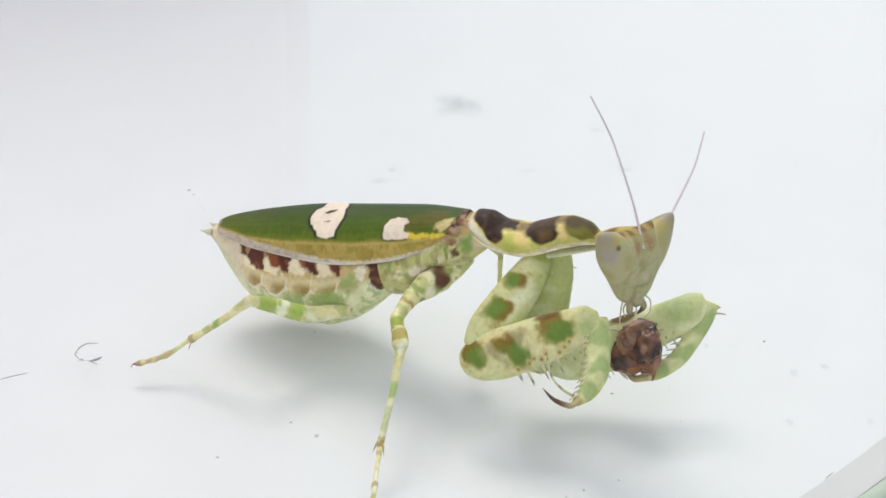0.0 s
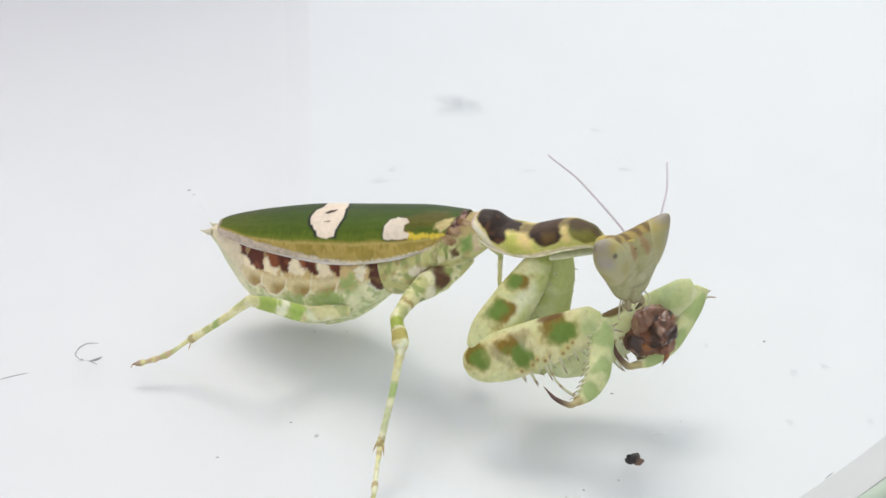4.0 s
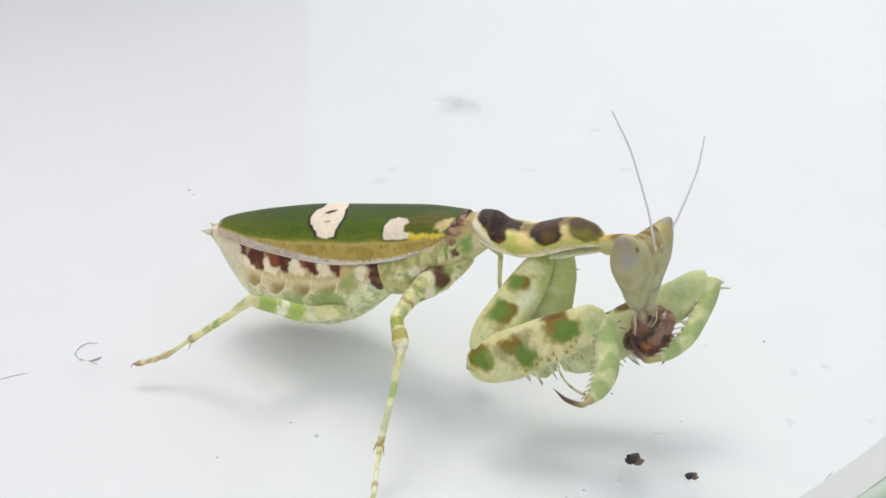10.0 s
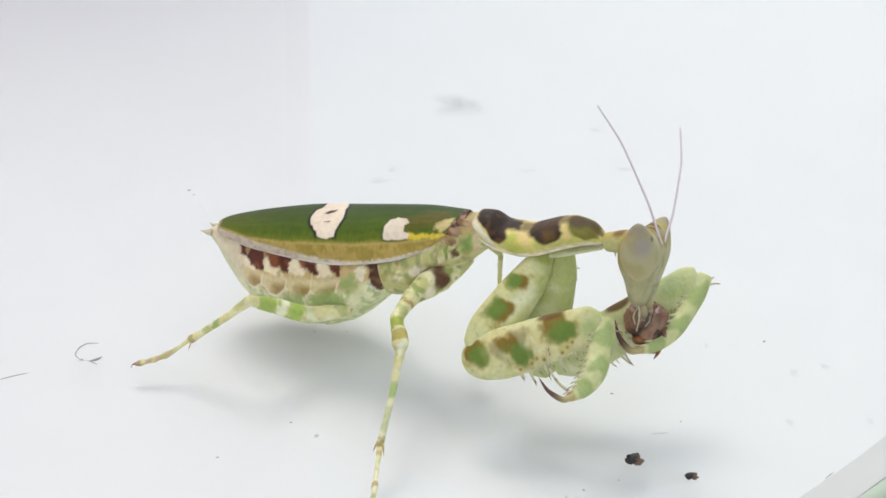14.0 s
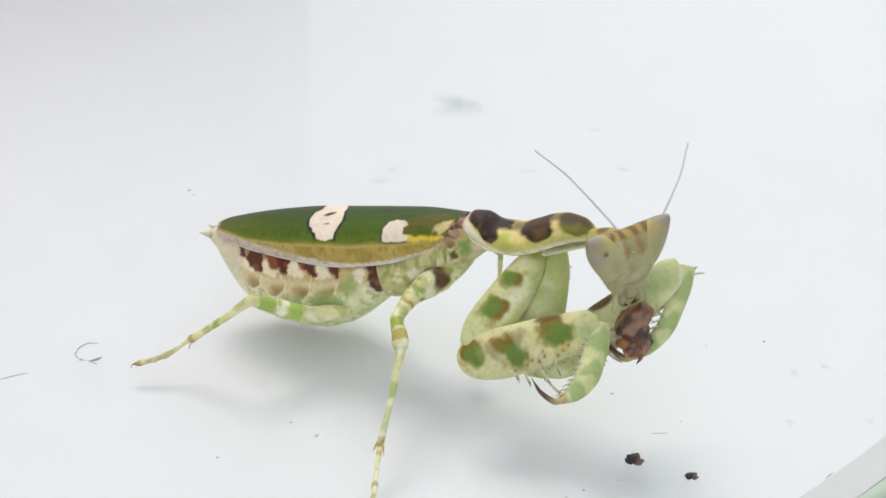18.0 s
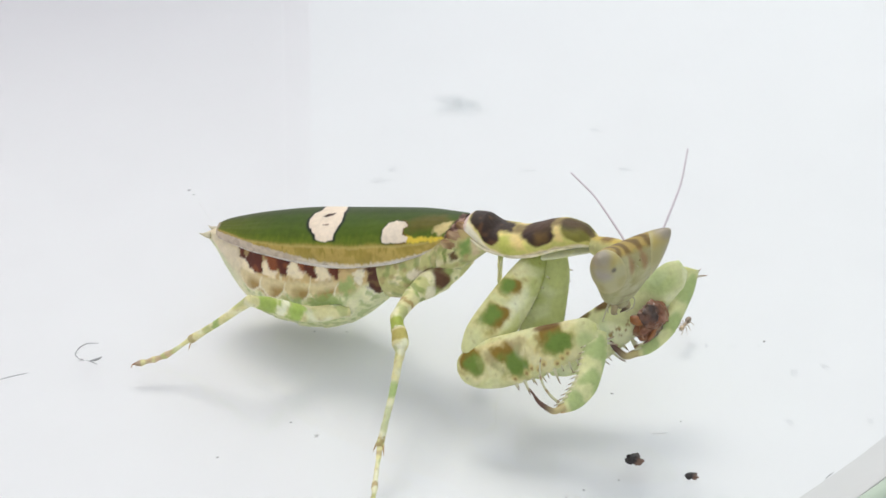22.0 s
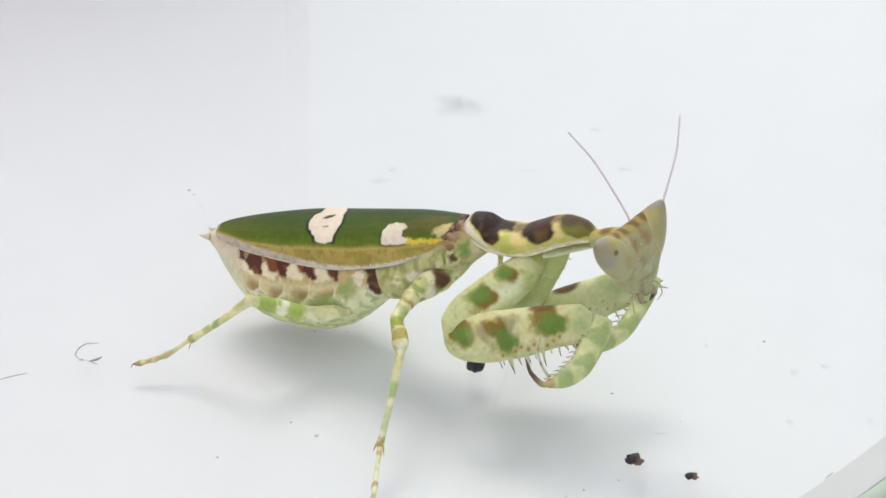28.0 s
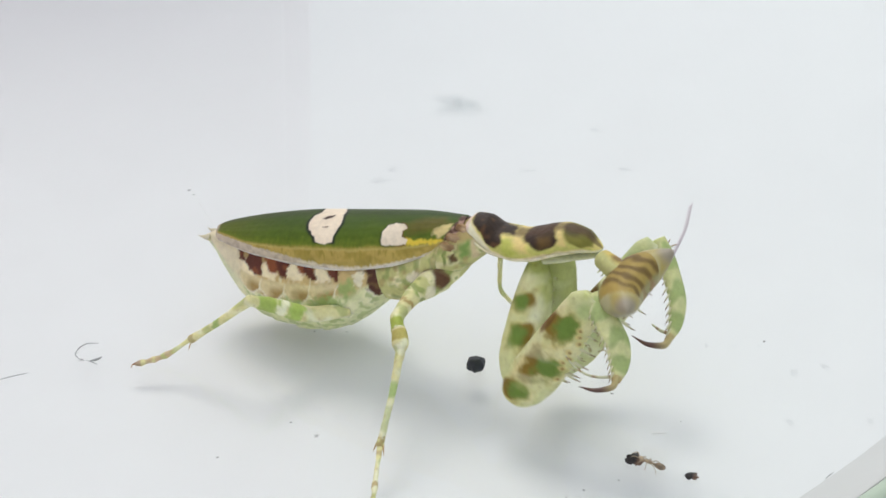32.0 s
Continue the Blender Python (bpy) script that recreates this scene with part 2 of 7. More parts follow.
CREAMY, LOBE = (0.90, 0.79, 0.54), (0.52, 0.39, 0.17)


def abdomen_tint(v):
    x, z = v[:, 0], v[:, 2]
    q = (atop(x) - z) / (atop(x) - abot(x))            # 0 at the back, 1 at the belly
    n1, n2 = wob(v, 0.7, 1.0), wob(v + 7.0, 1.9, 1.0)
    x = x - 2.2 * (q - 0.25) * (1 - step(q, 0.34, 0.44)) * step(q, 0.1, 0.2)      # the bars lean
    w = 0.16 * n2 + wob(v, 4.0, 0.13)
    # pale green belly, painted lighter to stand in for bounce off the white floor
    c = mixc((0.62, 0.46, 0.21), (0.70, 0.72, 0.41), step(q + 0.10 * n1, 0.44, 0.58))
    c = mixc(c, (0.86, 0.84, 0.56), step(n1 + 0.4 * n2, 0.05, 0.45) * step(q, 0.46, 0.58) * 0.85)
    c = mixc(c, (0.44, 0.52, 0.22), step(n2 - 0.4 * n1, 0.08, 0.30) * step(q, 0.48, 0.58) * 0.8)
    c = mixc(c, (0.40, 0.27, 0.11), (1 - step(q + 0.05 * n2, 0.22, 0.30)) * 0.85)
    c = mixc(c, (0.85, 0.78, 0.56), (1 - step(x + 0.4 * n1, -12.6, -11.4)) * 0.8)
    # tan lobes, one a segment, darker towards the front, with pale seams
    for a, pts in ((-9.2, [(-10.34, 0.46), (-9.36, 0.425), (-8.16, 0.455), (-8.29, 0.526), (-9.23, 0.565), (-10.17, 0.522)]),
                   (-6.7, [(-7.74, 0.385), (-5.99, 0.381), (-5.61, 0.424), (-6.08, 0.514), (-7.01, 0.522), (-7.7, 0.49)]),
                   (-4.5, [(-5.14, 0.393), (-3.73, 0.366), (-3.95, 0.424), (-4.8, 0.463), (-5.22, 0.439)]),
                   (-11.3, [(-12.0, 0.389), (-10.46, 0.365), (-11.06, 0.455), (-11.79, 0.467)])):
        c = mixc(c, (0.74, 0.68, 0.44), poly(x, q, pts, 0.18, w - 0.16) * 0.75)
        k = poly(x, q, pts, 0.17, w)
        c = mixc(c, LOBE, k)
        c = mixc(c, (0.36, 0.22, 0.085), k * step(x - a + 0.5 * n2, -0.1, 0.7) * 0.7)
    for a in (-8.08, -5.5):
        c = mixc(c, (0.72, 0.66, 0.42), (1 - step(np.abs(x - a + 1.2 * (q - 0.43)) + w, 0.06, 0.17)) * step(q, 0.30, 0.33) * (1 - step(q, 0.52, 0.57)))
    # cream points between the dark bars
    for pts in ([(-12.13, 0.296), (-11.23, 0.233), (-11.02, 0.306), (-10.42, 0.336), (-11.06, 0.366), (-11.87, 0.366)],
                [(-10.0, 0.325), (-9.7, 0.257), (-9.1, 0.223), (-8.85, 0.264), (-8.33, 0.299), (-8.63, 0.347), (-9.87, 0.343)],
                [(-7.44, 0.292), (-7.23, 0.223), (-6.63, 0.198), (-6.08, 0.274), (-5.78, 0.288), (-6.76, 0.332), (-7.31, 0.314)],
                [(-4.97, 0.267), (-4.5, 0.21), (-3.99, 0.243), (-3.69, 0.303), (-4.12, 0.332), (-4.88, 0.325)]):
        c = mixc(c, CREAMY, poly(x, q, pts, 0.09, w - 0.10))
    for col, pts in ((DARKB, [(-12.25, 0.10), (-11.7, 0.10), (-11.57, 0.233), (-12.0, 0.257)]),
                     (DARKB, [(-10.93, 0.10), (-9.95, 0.10), (-9.91, 0.223), (-9.95, 0.31), (-10.25, 0.343), (-11.02, 0.314), (-11.15, 0.236), (-10.89, 0.217)]),
                     (REDB, [(-9.36, 0.176), (-9.06, 0.10), (-8.46, 0.10), (-8.25, 0.227), (-8.38, 0.281), (-8.93, 0.26), (-9.06, 0.191)]),
                     (DARKB, [(-8.5, 0.10), (-7.1, 0.10), (-7.1, 0.182), (-7.35, 0.227), (-7.52, 0.278), (-7.35, 0.299), (-7.78, 0.321), (-8.21, 0.264)]),
                     (REDB, [(-6.59, 0.12), (-5.91, 0.12), (-5.82, 0.26), (-5.99, 0.274), (-6.2, 0.223)]),
                     (DARKB, [(-5.82, 0.12), (-4.76, 0.12), (-5.1, 0.247), (-5.01, 0.296), (-5.48, 0.314), (-5.69, 0.274)]),
                     ((0.16, 0.05, 0.027), [(-3.99, 0.14), (-3.22, 0.14), (-3.09, 0.267), (-3.26, 0.328), (-3.73, 0.285)])):
        k = poly(x, q, pts, 0.08, w * 1.3 - 0.13)
        c = mixc(c, np.array(col) * 1.0, k)
        c = mixc(c, REDB, k * step(n2 + 0.5 * n1, 0.1, 0.4) * 0.7)
    # overlapping scales below the bars, each with a pale free edge
    for a in (-11.0, -8.7, -6.45, -4.25):
        u = (x - a) / 1.13 + 0.12 * n1
        low = 0.575 - 0.10 * u * u + 0.015 * n2
        k = (1 - step(np.abs(u), 0.90, 1.02)) * step(q, 0.36, 0.39) * (1 - step(q, low - 0.012, low))
        c = mixc(c, mixc((0.74, 0.64, 0.36), (0.38, 0.25, 0.085), step(u + 0.3 * n2, -0.6, 0.5) * step(q + 0.03 * n1, 0.38, 0.48)), k * 0.95)
        rim = (1 - step(np.abs(q - low), 0.006, 0.020)) * (1 - step(np.abs(u), 0.95, 1.05))
        c = mixc(c, (0.90, 0.86, 0.66), rim * 0.85)
        c = mixc(c, (0.90, 0.86, 0.66), (1 - step(np.abs(u - 1.0), 0.03, 0.10)) * step(q, 0.36, 0.40) * (1 - step(q, 0.50, 0.54)) * 0.7)
    # green clouds and a pale seam on the belly
    for pts in ([(-5.05, 0.51), (-3.39, 0.47), (-2.33, 0.623), (-3.14, 0.69), (-4.93, 0.645), (-5.44, 0.569)], [(-2.84, 0.381), (-1.99, 0.31), (-1.52, 0.451), (-1.99, 0.553), (-2.71, 0.486)], [(-7.52, 0.533), (-5.78, 0.537), (-6.16, 0.634), (-7.65, 0.63)]):
        c = mixc(c, (0.33, 0.45, 0.15), poly(x, q, pts, 0.35, 3.0 * w) * 0.85)
    c = mixc(c, (0.78, 0.80, 0.60), (1 - step(np.abs(q - 0.685 - 0.012 * x - 0.05 + 0.03 * n1), 0.003, 0.014)) * step(x, -5.6, -5.0) * (1 - step(x, -2.7, -2.2)) * 0.8)
    c = mixc(c, (0.56, 0.62, 0.34), (1 - step(x, -13.8, -11.6)) * step(q, 0.35, 0.6) * 0.6)
    # pale and dark hip spots
    c = mixc(c, (0.82, 0.76, 0.56), poly(x, q, [(-1.99, 0.299), (-1.6, 0.25), (-1.01, 0.289), (-0.92, 0.37), (-1.13, 0.455), (-1.65, 0.412)], 0.12, w * 2))
    c = mixc(c, (0.82, 0.80, 0.64), poly(x, q, [(-0.67, 0.541), (-0.37, 0.553), (-0.03, 0.712), (-0.45, 0.704), (-0.67, 0.619)], 0.15, w * 2))
    k = poly(x, q, [(-0.92, 0.28), (-0.2, 0.28), (0.27, 0.42), (0.5, 0.565), (0.5, 0.757), (0.02, 0.733), (-0.54, 0.522), (-0.88, 0.377)], 0.10, w * 2)
    return mixc(mixc(c, (0.105, 0.042, 0.026), k), (0.22, 0.13, 0.05), k * step(n2, 0.05, 0.35) * 0.6)


v, fc = loft(AX, ATOP, ABOT, np.array(AHALF) * 0.985, 190, 150)
abdomen = part("abdomen", mesh_of("abdomen", v, fc, CHITIN, abdomen_tint(v)), mantis, "swollen cream abdomen with dark brown bars")
for i in range(7):
    x0, x1 = -16.0 + 2.2 * i, -16.0 + 2.2 * i + 2.3
    nu, nv = 26, 150
    u = np.linspace(x0, x1, nu)
    th = np.linspace(0, 2 * np.pi, nv, endpoint=False)
    lift = 1.004 + 0.034 * (1 - (u - x0) / (x1 - x0)) ** 1.5      # the hind edge stands proud
    m0, hh = (atop(u) + abot(u)) / 2, (atop(u) - abot(u)) / 2
    v = np.stack([np.repeat(u, nv).reshape(nu, nv) + 0.16 * np.cos(3 * th), ahalf(u)[:, None] * lift[:, None] * np.sin(th), m0[:, None] + (hh * lift)[:, None] * np.cos(th)], 2).reshape(-1, 3)
    v[:, 1] *= 1 + 0.02 * np.sin(v[:, 2] * 2.6 + i)
    part("segment", mesh_of("segment", v, grid_faces(nu, nv, True), CHITIN, abdomen_tint(v)), abdomen)
for sgn in (-1, 1):
    v, fc, s = sweep([(-15.9, 0.5 * sgn, 9.1), (-16.5, 0.6 * sgn, 9.1), (-16.9, 0.7 * sgn, 9.2)], (0.28, 0.24, 0.10, 0.02), (0.28, 0.24, 0.10, 0.02), 14, 8)
    part("cercus", mesh_of("cercus", v, fc, CHITIN, np.tile((0.6, 0.55, 0.40), (len(v), 1))), abdomen)

# wing-bearing thorax
TX = (-1.6, 0.6, 2.2, 4.0, 5.6, 7.0, 8.2)
v, fc = loft(TX, (11.9, 12.8, 13.6, 14.6, 15.2, 15.6, 15.7), (7.6, 7.5, 7.9, 9.1, 10.7, 12.0, 13.2), (1.9, 2.3, 2.4, 2.2, 1.9, 1.6, 1.1), 110, 96)
x, w = v[:, 0], wob(v, 0.8, 0.35) + wob(v, 3.0, 0.12)
t0, t1 = curve1(TX, (11.9, 12.8, 13.6, 14.6, 15.2, 15.6, 15.7)), curve1(TX, (7.6, 7.5, 7.9, 9.1, 10.7, 12.0, 13.2))
q = (t0(x) - v[:, 2]) / (t0(x) - t1(x))
n2 = wob(v + 4.0, 1.7, 1.0)
c = mixc((0.56, 0.55, 0.23), (0.80, 0.74, 0.45), step(wob(v, 0.9, 1.0) + 0.4 * n2, 0.0, 0.35))
c = mixc(c, (0.27, 0.33, 0.10), step(n2, -0.02, 0.40) * 0.75)
c = mixc(c, (0.34, 0.21, 0.09), step(wob(v + 11.0, 1.7, 1.0), 0.15, 0.45) * 0.5)
c = mixc(c, (0.45, 0.33, 0.14), (1 - step(q, 0.22, 0.36)) * 0.8)
w = 0.10 * n2 + wob(v, 5.0, 0.06)
c = mixc(c, (0.22, 0.33, 0.09), poly(x, q, [(6.51, 0.336), (7.27, 0.317), (7.29, 0.611), (6.7, 0.649)], 0.2, w * 2, 4.0))
c = mixc(c, (0.13, 0.08, 0.035), poly(x, q, [(5.72, 0.47), (6.2, 0.45), (6.38, 0.627), (5.89, 0.64)], 0.12, w * 2, 4.0))
c = mixc(c, (0.66, 0.54, 0.34), poly(x, q, [(7.36, 0.30), (7.66, 0.30), (7.85, 0.844), (7.4, 0.802)], 0.15, w, 4.0) * 0.9)
c = mixc(c, (0.82, 0.77, 0.58), poly(x, q, [(2.55, 0.506), (3.19, 0.44), (3.68, 0.57), (3.58, 0.683), (2.85, 0.60)], 0.12, w * 2, 4.0))
c = mixc(c, (0.82, 0.78, 0.60), poly(x, q, [(4.2, 0.91), (5.0, 0.95), (4.9, 0.99), (4.2, 0.97)], 0.1, w, 4.0) * 0.8)
thorax = part("thorax", mesh_of("thorax", v, fc, CHITIN, c), mantis, "pale green thorax with brown spots")
for k, (r, p) in enumerate((((0.75, 0.30, 0.42), (6.45, -0.8, 15.05)), ((0.75, 0.26, 0.5), (6.0, -1.3, 14.35)), ((0.6, 0.24, 0.36), (5.6, -1.65, 13.85)))):
    v, fc = lump(r, 4 + k, 0.28, 18)
    v = v + np.array(p)
    c = mixc((0.25, 0.14, 0.065), (0.48, 0.34, 0.20) if k != 2 else (0.58, 0.45, 0.24), step(wob(v, 1.1, 1.0) + 0.1 * k, -0.3, 0.5))
    part("wing_hinge", mesh_of("wing_hinge", v, fc, CHITIN, c), thorax, "brown and rosy wing hinge")
for k in range(3):
    v, fc, s = sweep([(4.4 + 0.75 * k, -1.75 + 0.15 * k, 11.2 + 0.7 * k), (4.6 + 0.8 * k, -1.9 + 0.18 * k, 12.4 + 0.6 * k), (5.1 + 0.7 * k, -1.6 + 0.2 * k, 13.6 + 0.4 * k)], (0.12, 0.24, 0.14), (0.3, 0.36, 0.3), 18, 14)
    part("pleural_plate", mesh_of("pleural_plate", v, fc, CHITIN, mixc((0.52, 0.46, 0.22), (0.27, 0.33, 0.10), step(wob(v, 1.6, 1.0), -0.1, 0.2))), thorax)

# tegmina: curved shells from the back's ridge to the side margin
TEGX = (-15.3, -14.7, -13.1, -10.4, -6.3, -2.4, 0.5, 3.3, 6.4)
TTOP = (10.05, 10.38, 11.0, 11.9, 13.1, 13.95, 14.6, 15.2, 15.6)
TEDGE = (9.4, 9.5, 9.7, 9.95, 10.3, 10.75, 11.6, 12.7, 14.3)
THALF = (0.55, 1.1, 1.8, 2.5, 2.9, 2.95, 2.7, 2.2, 1.2)
ttop, tedge, thalf = curve1(TEGX, TTOP), curve1(TEGX, TEDGE), curve1(TEGX, THALF)


olive_top = curve1((-15.6, -13.9, -11.3, -8.0, -4.9, -0.6, 1.6, 5.0, 6.4), (0.50, 0.60, 0.73, 0.725, 0.69, 0.68, 0.72, 0.78, 0.80))
hem_top = curve1((-15.6, -13.0, -11.3, -9.0, -6.8, -4.8, -2.8, 0.0, 6.4), (0.62, 0.73, 0.80, 0.86, 0.915, 0.94, 0.955, 0.965, 0.975))


def tegmen(side):
    nu, nv = (420, 96) if side < 0 else (160, 40)
    u, q = np.linspace(-15.3, 6.4, nu), np.linspace(-0.26 if side < 0 else 0.0, 1, nv)   # the upper wing laps over the ridge
    U, Q = np.meshgrid(u, q, indexing="ij")
    ang = Q * (np.pi / 2) * 1.02
    Y = thalf(U) * np.sign(ang) * np.abs(np.sin(ang)) ** 0.95
    Z = tedge(U) + (ttop(U) - tedge(U)) * np.cos(np.minimum(ang, np.pi / 2)) ** 0.85
    if side < 0:
        Z = Z + 0.10 * (1 - step(Q, 0.0, 0.35))
    # branching veins run lengthwise
    Y = Y + 0.009 * np.sin(Q * 46 + 1.6 * np.sin(U * 0.55)) * step(Q, 0.05, 0.2)
    out = np.stack([U, side * Y, Z], 2).reshape(-1, 3)
    inn = np.stack([U, side * np.where(Y > 0, np.maximum(Y - 0.10, 0.0), Y), Z - 0.09], 2).reshape(-1, 3)
    n = nu * nv
    fc = grid_faces(nu, nv, False)
    fc = fc + [tuple(i + n for i in reversed(f)) for f in fc]
    loop = [i * nv for i in range(nu)] + [(nu - 1) * nv + j for j in range(1, nv)] + [i * nv + nv - 1 for i in range(nu - 2, -1, -1)] + [j for j in range(nv - 2, 0, -1)]
    fc += [(loop[k], loop[(k + 1) % len(loop)], loop[(k + 1) % len(loop)] + n, loop[k] + n) for k in range(len(loop))]
    v = np.vstack([out, inn])
    x, g = U.ravel(), Q.ravel()
    n1, n2 = wob(out, 0.7, 1.0), wob(out + 3.0, 2.4, 1.0)
    fine = wob(np.stack([x * 5.0 - 3 * g, g * 7.0, 0 * x], 1), 1.0, 1.0)
    w = 0.05 * n2 + 0.05 * fine
    c = mixc((0.050, 0.090, 0.011), (0.076, 0.124, 0.010), step(g + 0.12 * n1, 0.10, 0.45))
    c = mixc(c, (0.105, 0.128, 0.018), (1 - step(x + 1.5 * n1, -14.0, -8.5)) * 0.7)
    c = mixc(c, (0.030, 0.050, 0.010), (1 - step(g, -0.02, 0.14)) * 0.6)
    c = mixc(c, (0.155, 0.205, 0.018), step(g + 0.05 * fine + 0.05 * n2, olive_top(x) - 0.22, olive_top(x) + 0.02) * 0.75)
    olive = mixc((0.46, 0.335, 0.085), (0.36, 0.27, 0.055), step(n1 + 0.6 * n2, -0.1, 0.5))
    olive = mixc(olive, (0.33, 0.255, 0.05), step(fine, 0.08, 0.42) * (1 - 0.5 * step(g, 0.80, 0.90)))
    olive = mixc(olive, (0.50, 0.40, 0.13), (1 - step(np.abs(g - olive_top(x) - 0.035 - 0.02 * n2), 0.012, 0.035)) * 0.6)
    c = mixc(c, olive, step(g + 0.025 * fine, olive_top(x) - 0.05, olive_top(x) + 0.05))
    hem = mixc((0.58, 0.49, 0.37), (0.74, 0.66, 0.50), step(x + 2.0 * n1, -7.5, -3.0))
    hem = mixc(hem, (0.45, 0.37, 0.28), step(n2, 0.05, 0.35) * (1 - step(x, -3.5, -1.5)) * 0.8)
    c = mixc(c, hem, step(g + 0.02 * n2 + 0.02 * fine, hem_top(x) - 0.02, hem_top(x) + 0.02))
    c = mixc(c, (0.50, 0.41, 0.30), (1 - step(x + 0.35 * np.abs(g - 0.3) + 0.1 * n2, -15.15, -14.75)) * 0.85)
    # eye spot: cream with a soft black rim and a dark pupil
    spot = [(-5.97, 0.371), (-6.25, 0.227), (-6.1, 0.08), (-5.75, -0.03), (-6.0, -0.3), (-4.1, -0.3), (-3.62, -0.03), (-3.29, 0.244), (-3.39, 0.381), (-3.55, 0.492), (-3.48, 0.600), (-4.21, 0.650), (-4.87, 0.635), (-5.34, 0.505)]
    if side > 0:
        spot = [(-5.5, 0.3), (-4.0, 0.3), (-4.2, 0.6), (-5.2, 0.6)]
    c = mixc(c, (0.010, 0.016, 0.014), poly(x, g, spot, 0.14, 0.6 * w - 0.17, 4.4) * (1 - step(g, 0.60, 0.66)) * 1.0)
    c = mixc(c, (0.82, 0.70, 0.54), poly(x, g, spot, 0.05, 1.2 * w + 0.03, 4.4) * 1.0)
    c = mixc(c, (0.05, 0.028, 0.02), (1.0 if side < 0 else 0.0) * poly(x, g, [(-5.2, 0.150), (-4.87, 0.085), (-4.25, 0.055), (-4.4, 0.12), (-4.87, 0.165)], 0.05, 0.6 * w, 4.4))
    c = mixc(c, (0.18, 0.11, 0.07), poly(x, g, [(-4.85, 0.318), (-4.36, 0.312), (-4.4, 0.332), (-4.8, 0.338)], 0.04, w, 4.4) * 0.9)
    # second spot with a yellow streak in front of it
    s2 = [(0.45, 0.582), (0.39, 0.431), (0.67, 0.298), (1.27, 0.254), (1.99, 0.288), (2.31, 0.385), (1.99, 0.435), (2.10, 0.548), (2.56, 0.635), (2.47, 0.716), (1.14, 0.70), (0.58, 0.665)]
    c = mixc(c, (0.17, 0.07, 0.02), poly(x, g, s2, 0.12, w - 0.10, 4.4) * step(x, 1.4, 1.9) * 0.85)
    c = mixc(c, (0.03, 0.05, 0.015), poly(x, g, s2, 0.10, w - 0.10, 4.4) * (1 - step(x, 1.4, 1.9)) * 0.8)
    c = mixc(c, (0.76, 0.57, 0.06), poly(x, g, [(2.1, 0.575), (3.06, 0.65), (4.54, 0.70), (5.2, 0.80), (4.61, 0.83), (2.6, 0.73)], 0.14, 3.0 * w, 4.4))
    c = mixc(c, (0.82, 0.71, 0.55), poly(x, g, s2, 0.05, 1.2 * w, 4.4))
    c = mixc(c, (0.66, 0.54, 0.24), poly(x, g, [(4.35, 0.44), (4.92, 0.34), (5.6, 0.32), (5.6, 0.579), (4.86, 0.72), (4.35, 0.60)], 0.16, 3.0 * w, 4.4))
    c = mixc(c, (0.15, 0.095, 0.022), poly(x, g, [(2.1, 0.30), (3.4, 0.16), (4.9, 0.10), (5.4, 0.3), (4.4, 0.5), (2.5, 0.55)], 0.5, 2.0 * w, 4.4) * 0.55)
    k = poly(x, g, [(5.2, 0.76), (5.6, 0.48), (5.9, 0.22), (6.0, -0.05), (6.6, -0.05), (6.6, 0.95), (5.5, 0.95)], 0.12, 2.0 * w, 4.4)
    c = mixc(c, mixc((0.10, 0.05, 0.035), (0.40, 0.25, 0.19), step(n2 + 0.5 * n1, -0.05, 0.35)), k)
    return mesh_of("tegmen", v, fc, WING, np.vstack([c, c]))


part("tegmen", tegmen(-1), abdomen, "dark green leathery wing with cream eye spots")
part("tegmen", tegmen(1), abdomen, "dark green leathery wing with cream eye spots")
# folded hind wing showing as a pale hem under the tegmen
v, fc, s = sweep([(-14.6, -1.25, 9.6), (-10.4, -2.42, 9.85), (-4.0, -2.86, 10.4), (1.0, -2.55, 11.65), (5.0, -1.75, 13.4)], (0.03, 0.05, 0.06, 0.06, 0.03), (0.05, 0.09, 0.16, 0.15, 0.06), 90, 12)
part("hind_wing", mesh_of("hind_wing", v, fc, CHITIN, mixc((0.72, 0.67, 0.58), (0.52, 0.46, 0.38), step(wob(v, 1.5, 1.0), 0.0, 0.5))), abdomen, "pale folded hind wing hem")

# pronotum: saddle with raised collar, origin at its hind end
NX = (0.0, 0.5, 1.4, 2.6, 4.0, 5.2, 6.4, 7.6, 8.8, 9.7, 10.1)
NTOP = (15.4, 15.85, 15.95, 15.4, 15.4, 15.85, 16.45, 16.8, 16.65, 16.0, 15.7)
NREF = (14.4, 13.7, 13.05, 12.6, 12.55, 12.8, 13.2, 13.8, 14.4, 15.1, 15.65)
NBOT = (14.6, 14.15, 13.65, 13.3, 13.35, 13.7, 14.2, 14.8, 15.2, 15.4, 15.55)
NHALF = (0.95, 1.25, 1.45, 1.7, 1.9, 1.9, 1.75, 1.5, 1.2, 0.75, 0.3)
PR = np.array([6.6, 0, 14.5])
v, fc = loft(NX, np.array(NTOP) - PR[2], np.array(NBOT) - PR[2], NHALF, 170, 130, 0.92)
x, q = v[:, 0], (curve1(NX, NTOP)(v[:, 0]) - PR[2] - v[:, 2]) / (curve1(NX, NTOP)(v[:, 0]) - curve1(NX, NREF)(v[:, 0]))
q = q / 0.47
n1, n2 = wob(v, 0.8, 1.0), wob(v + 5.0, 2.0, 1.0)
w = 0.14 * n1 + 0.12 * n2 + wob(v, 6.0, 0.05)
c = mixc((0.68, 0.58, 0.20), (0.56, 0.55, 0.16), step(q + 0.4 * n1, 0.25, 0.6))
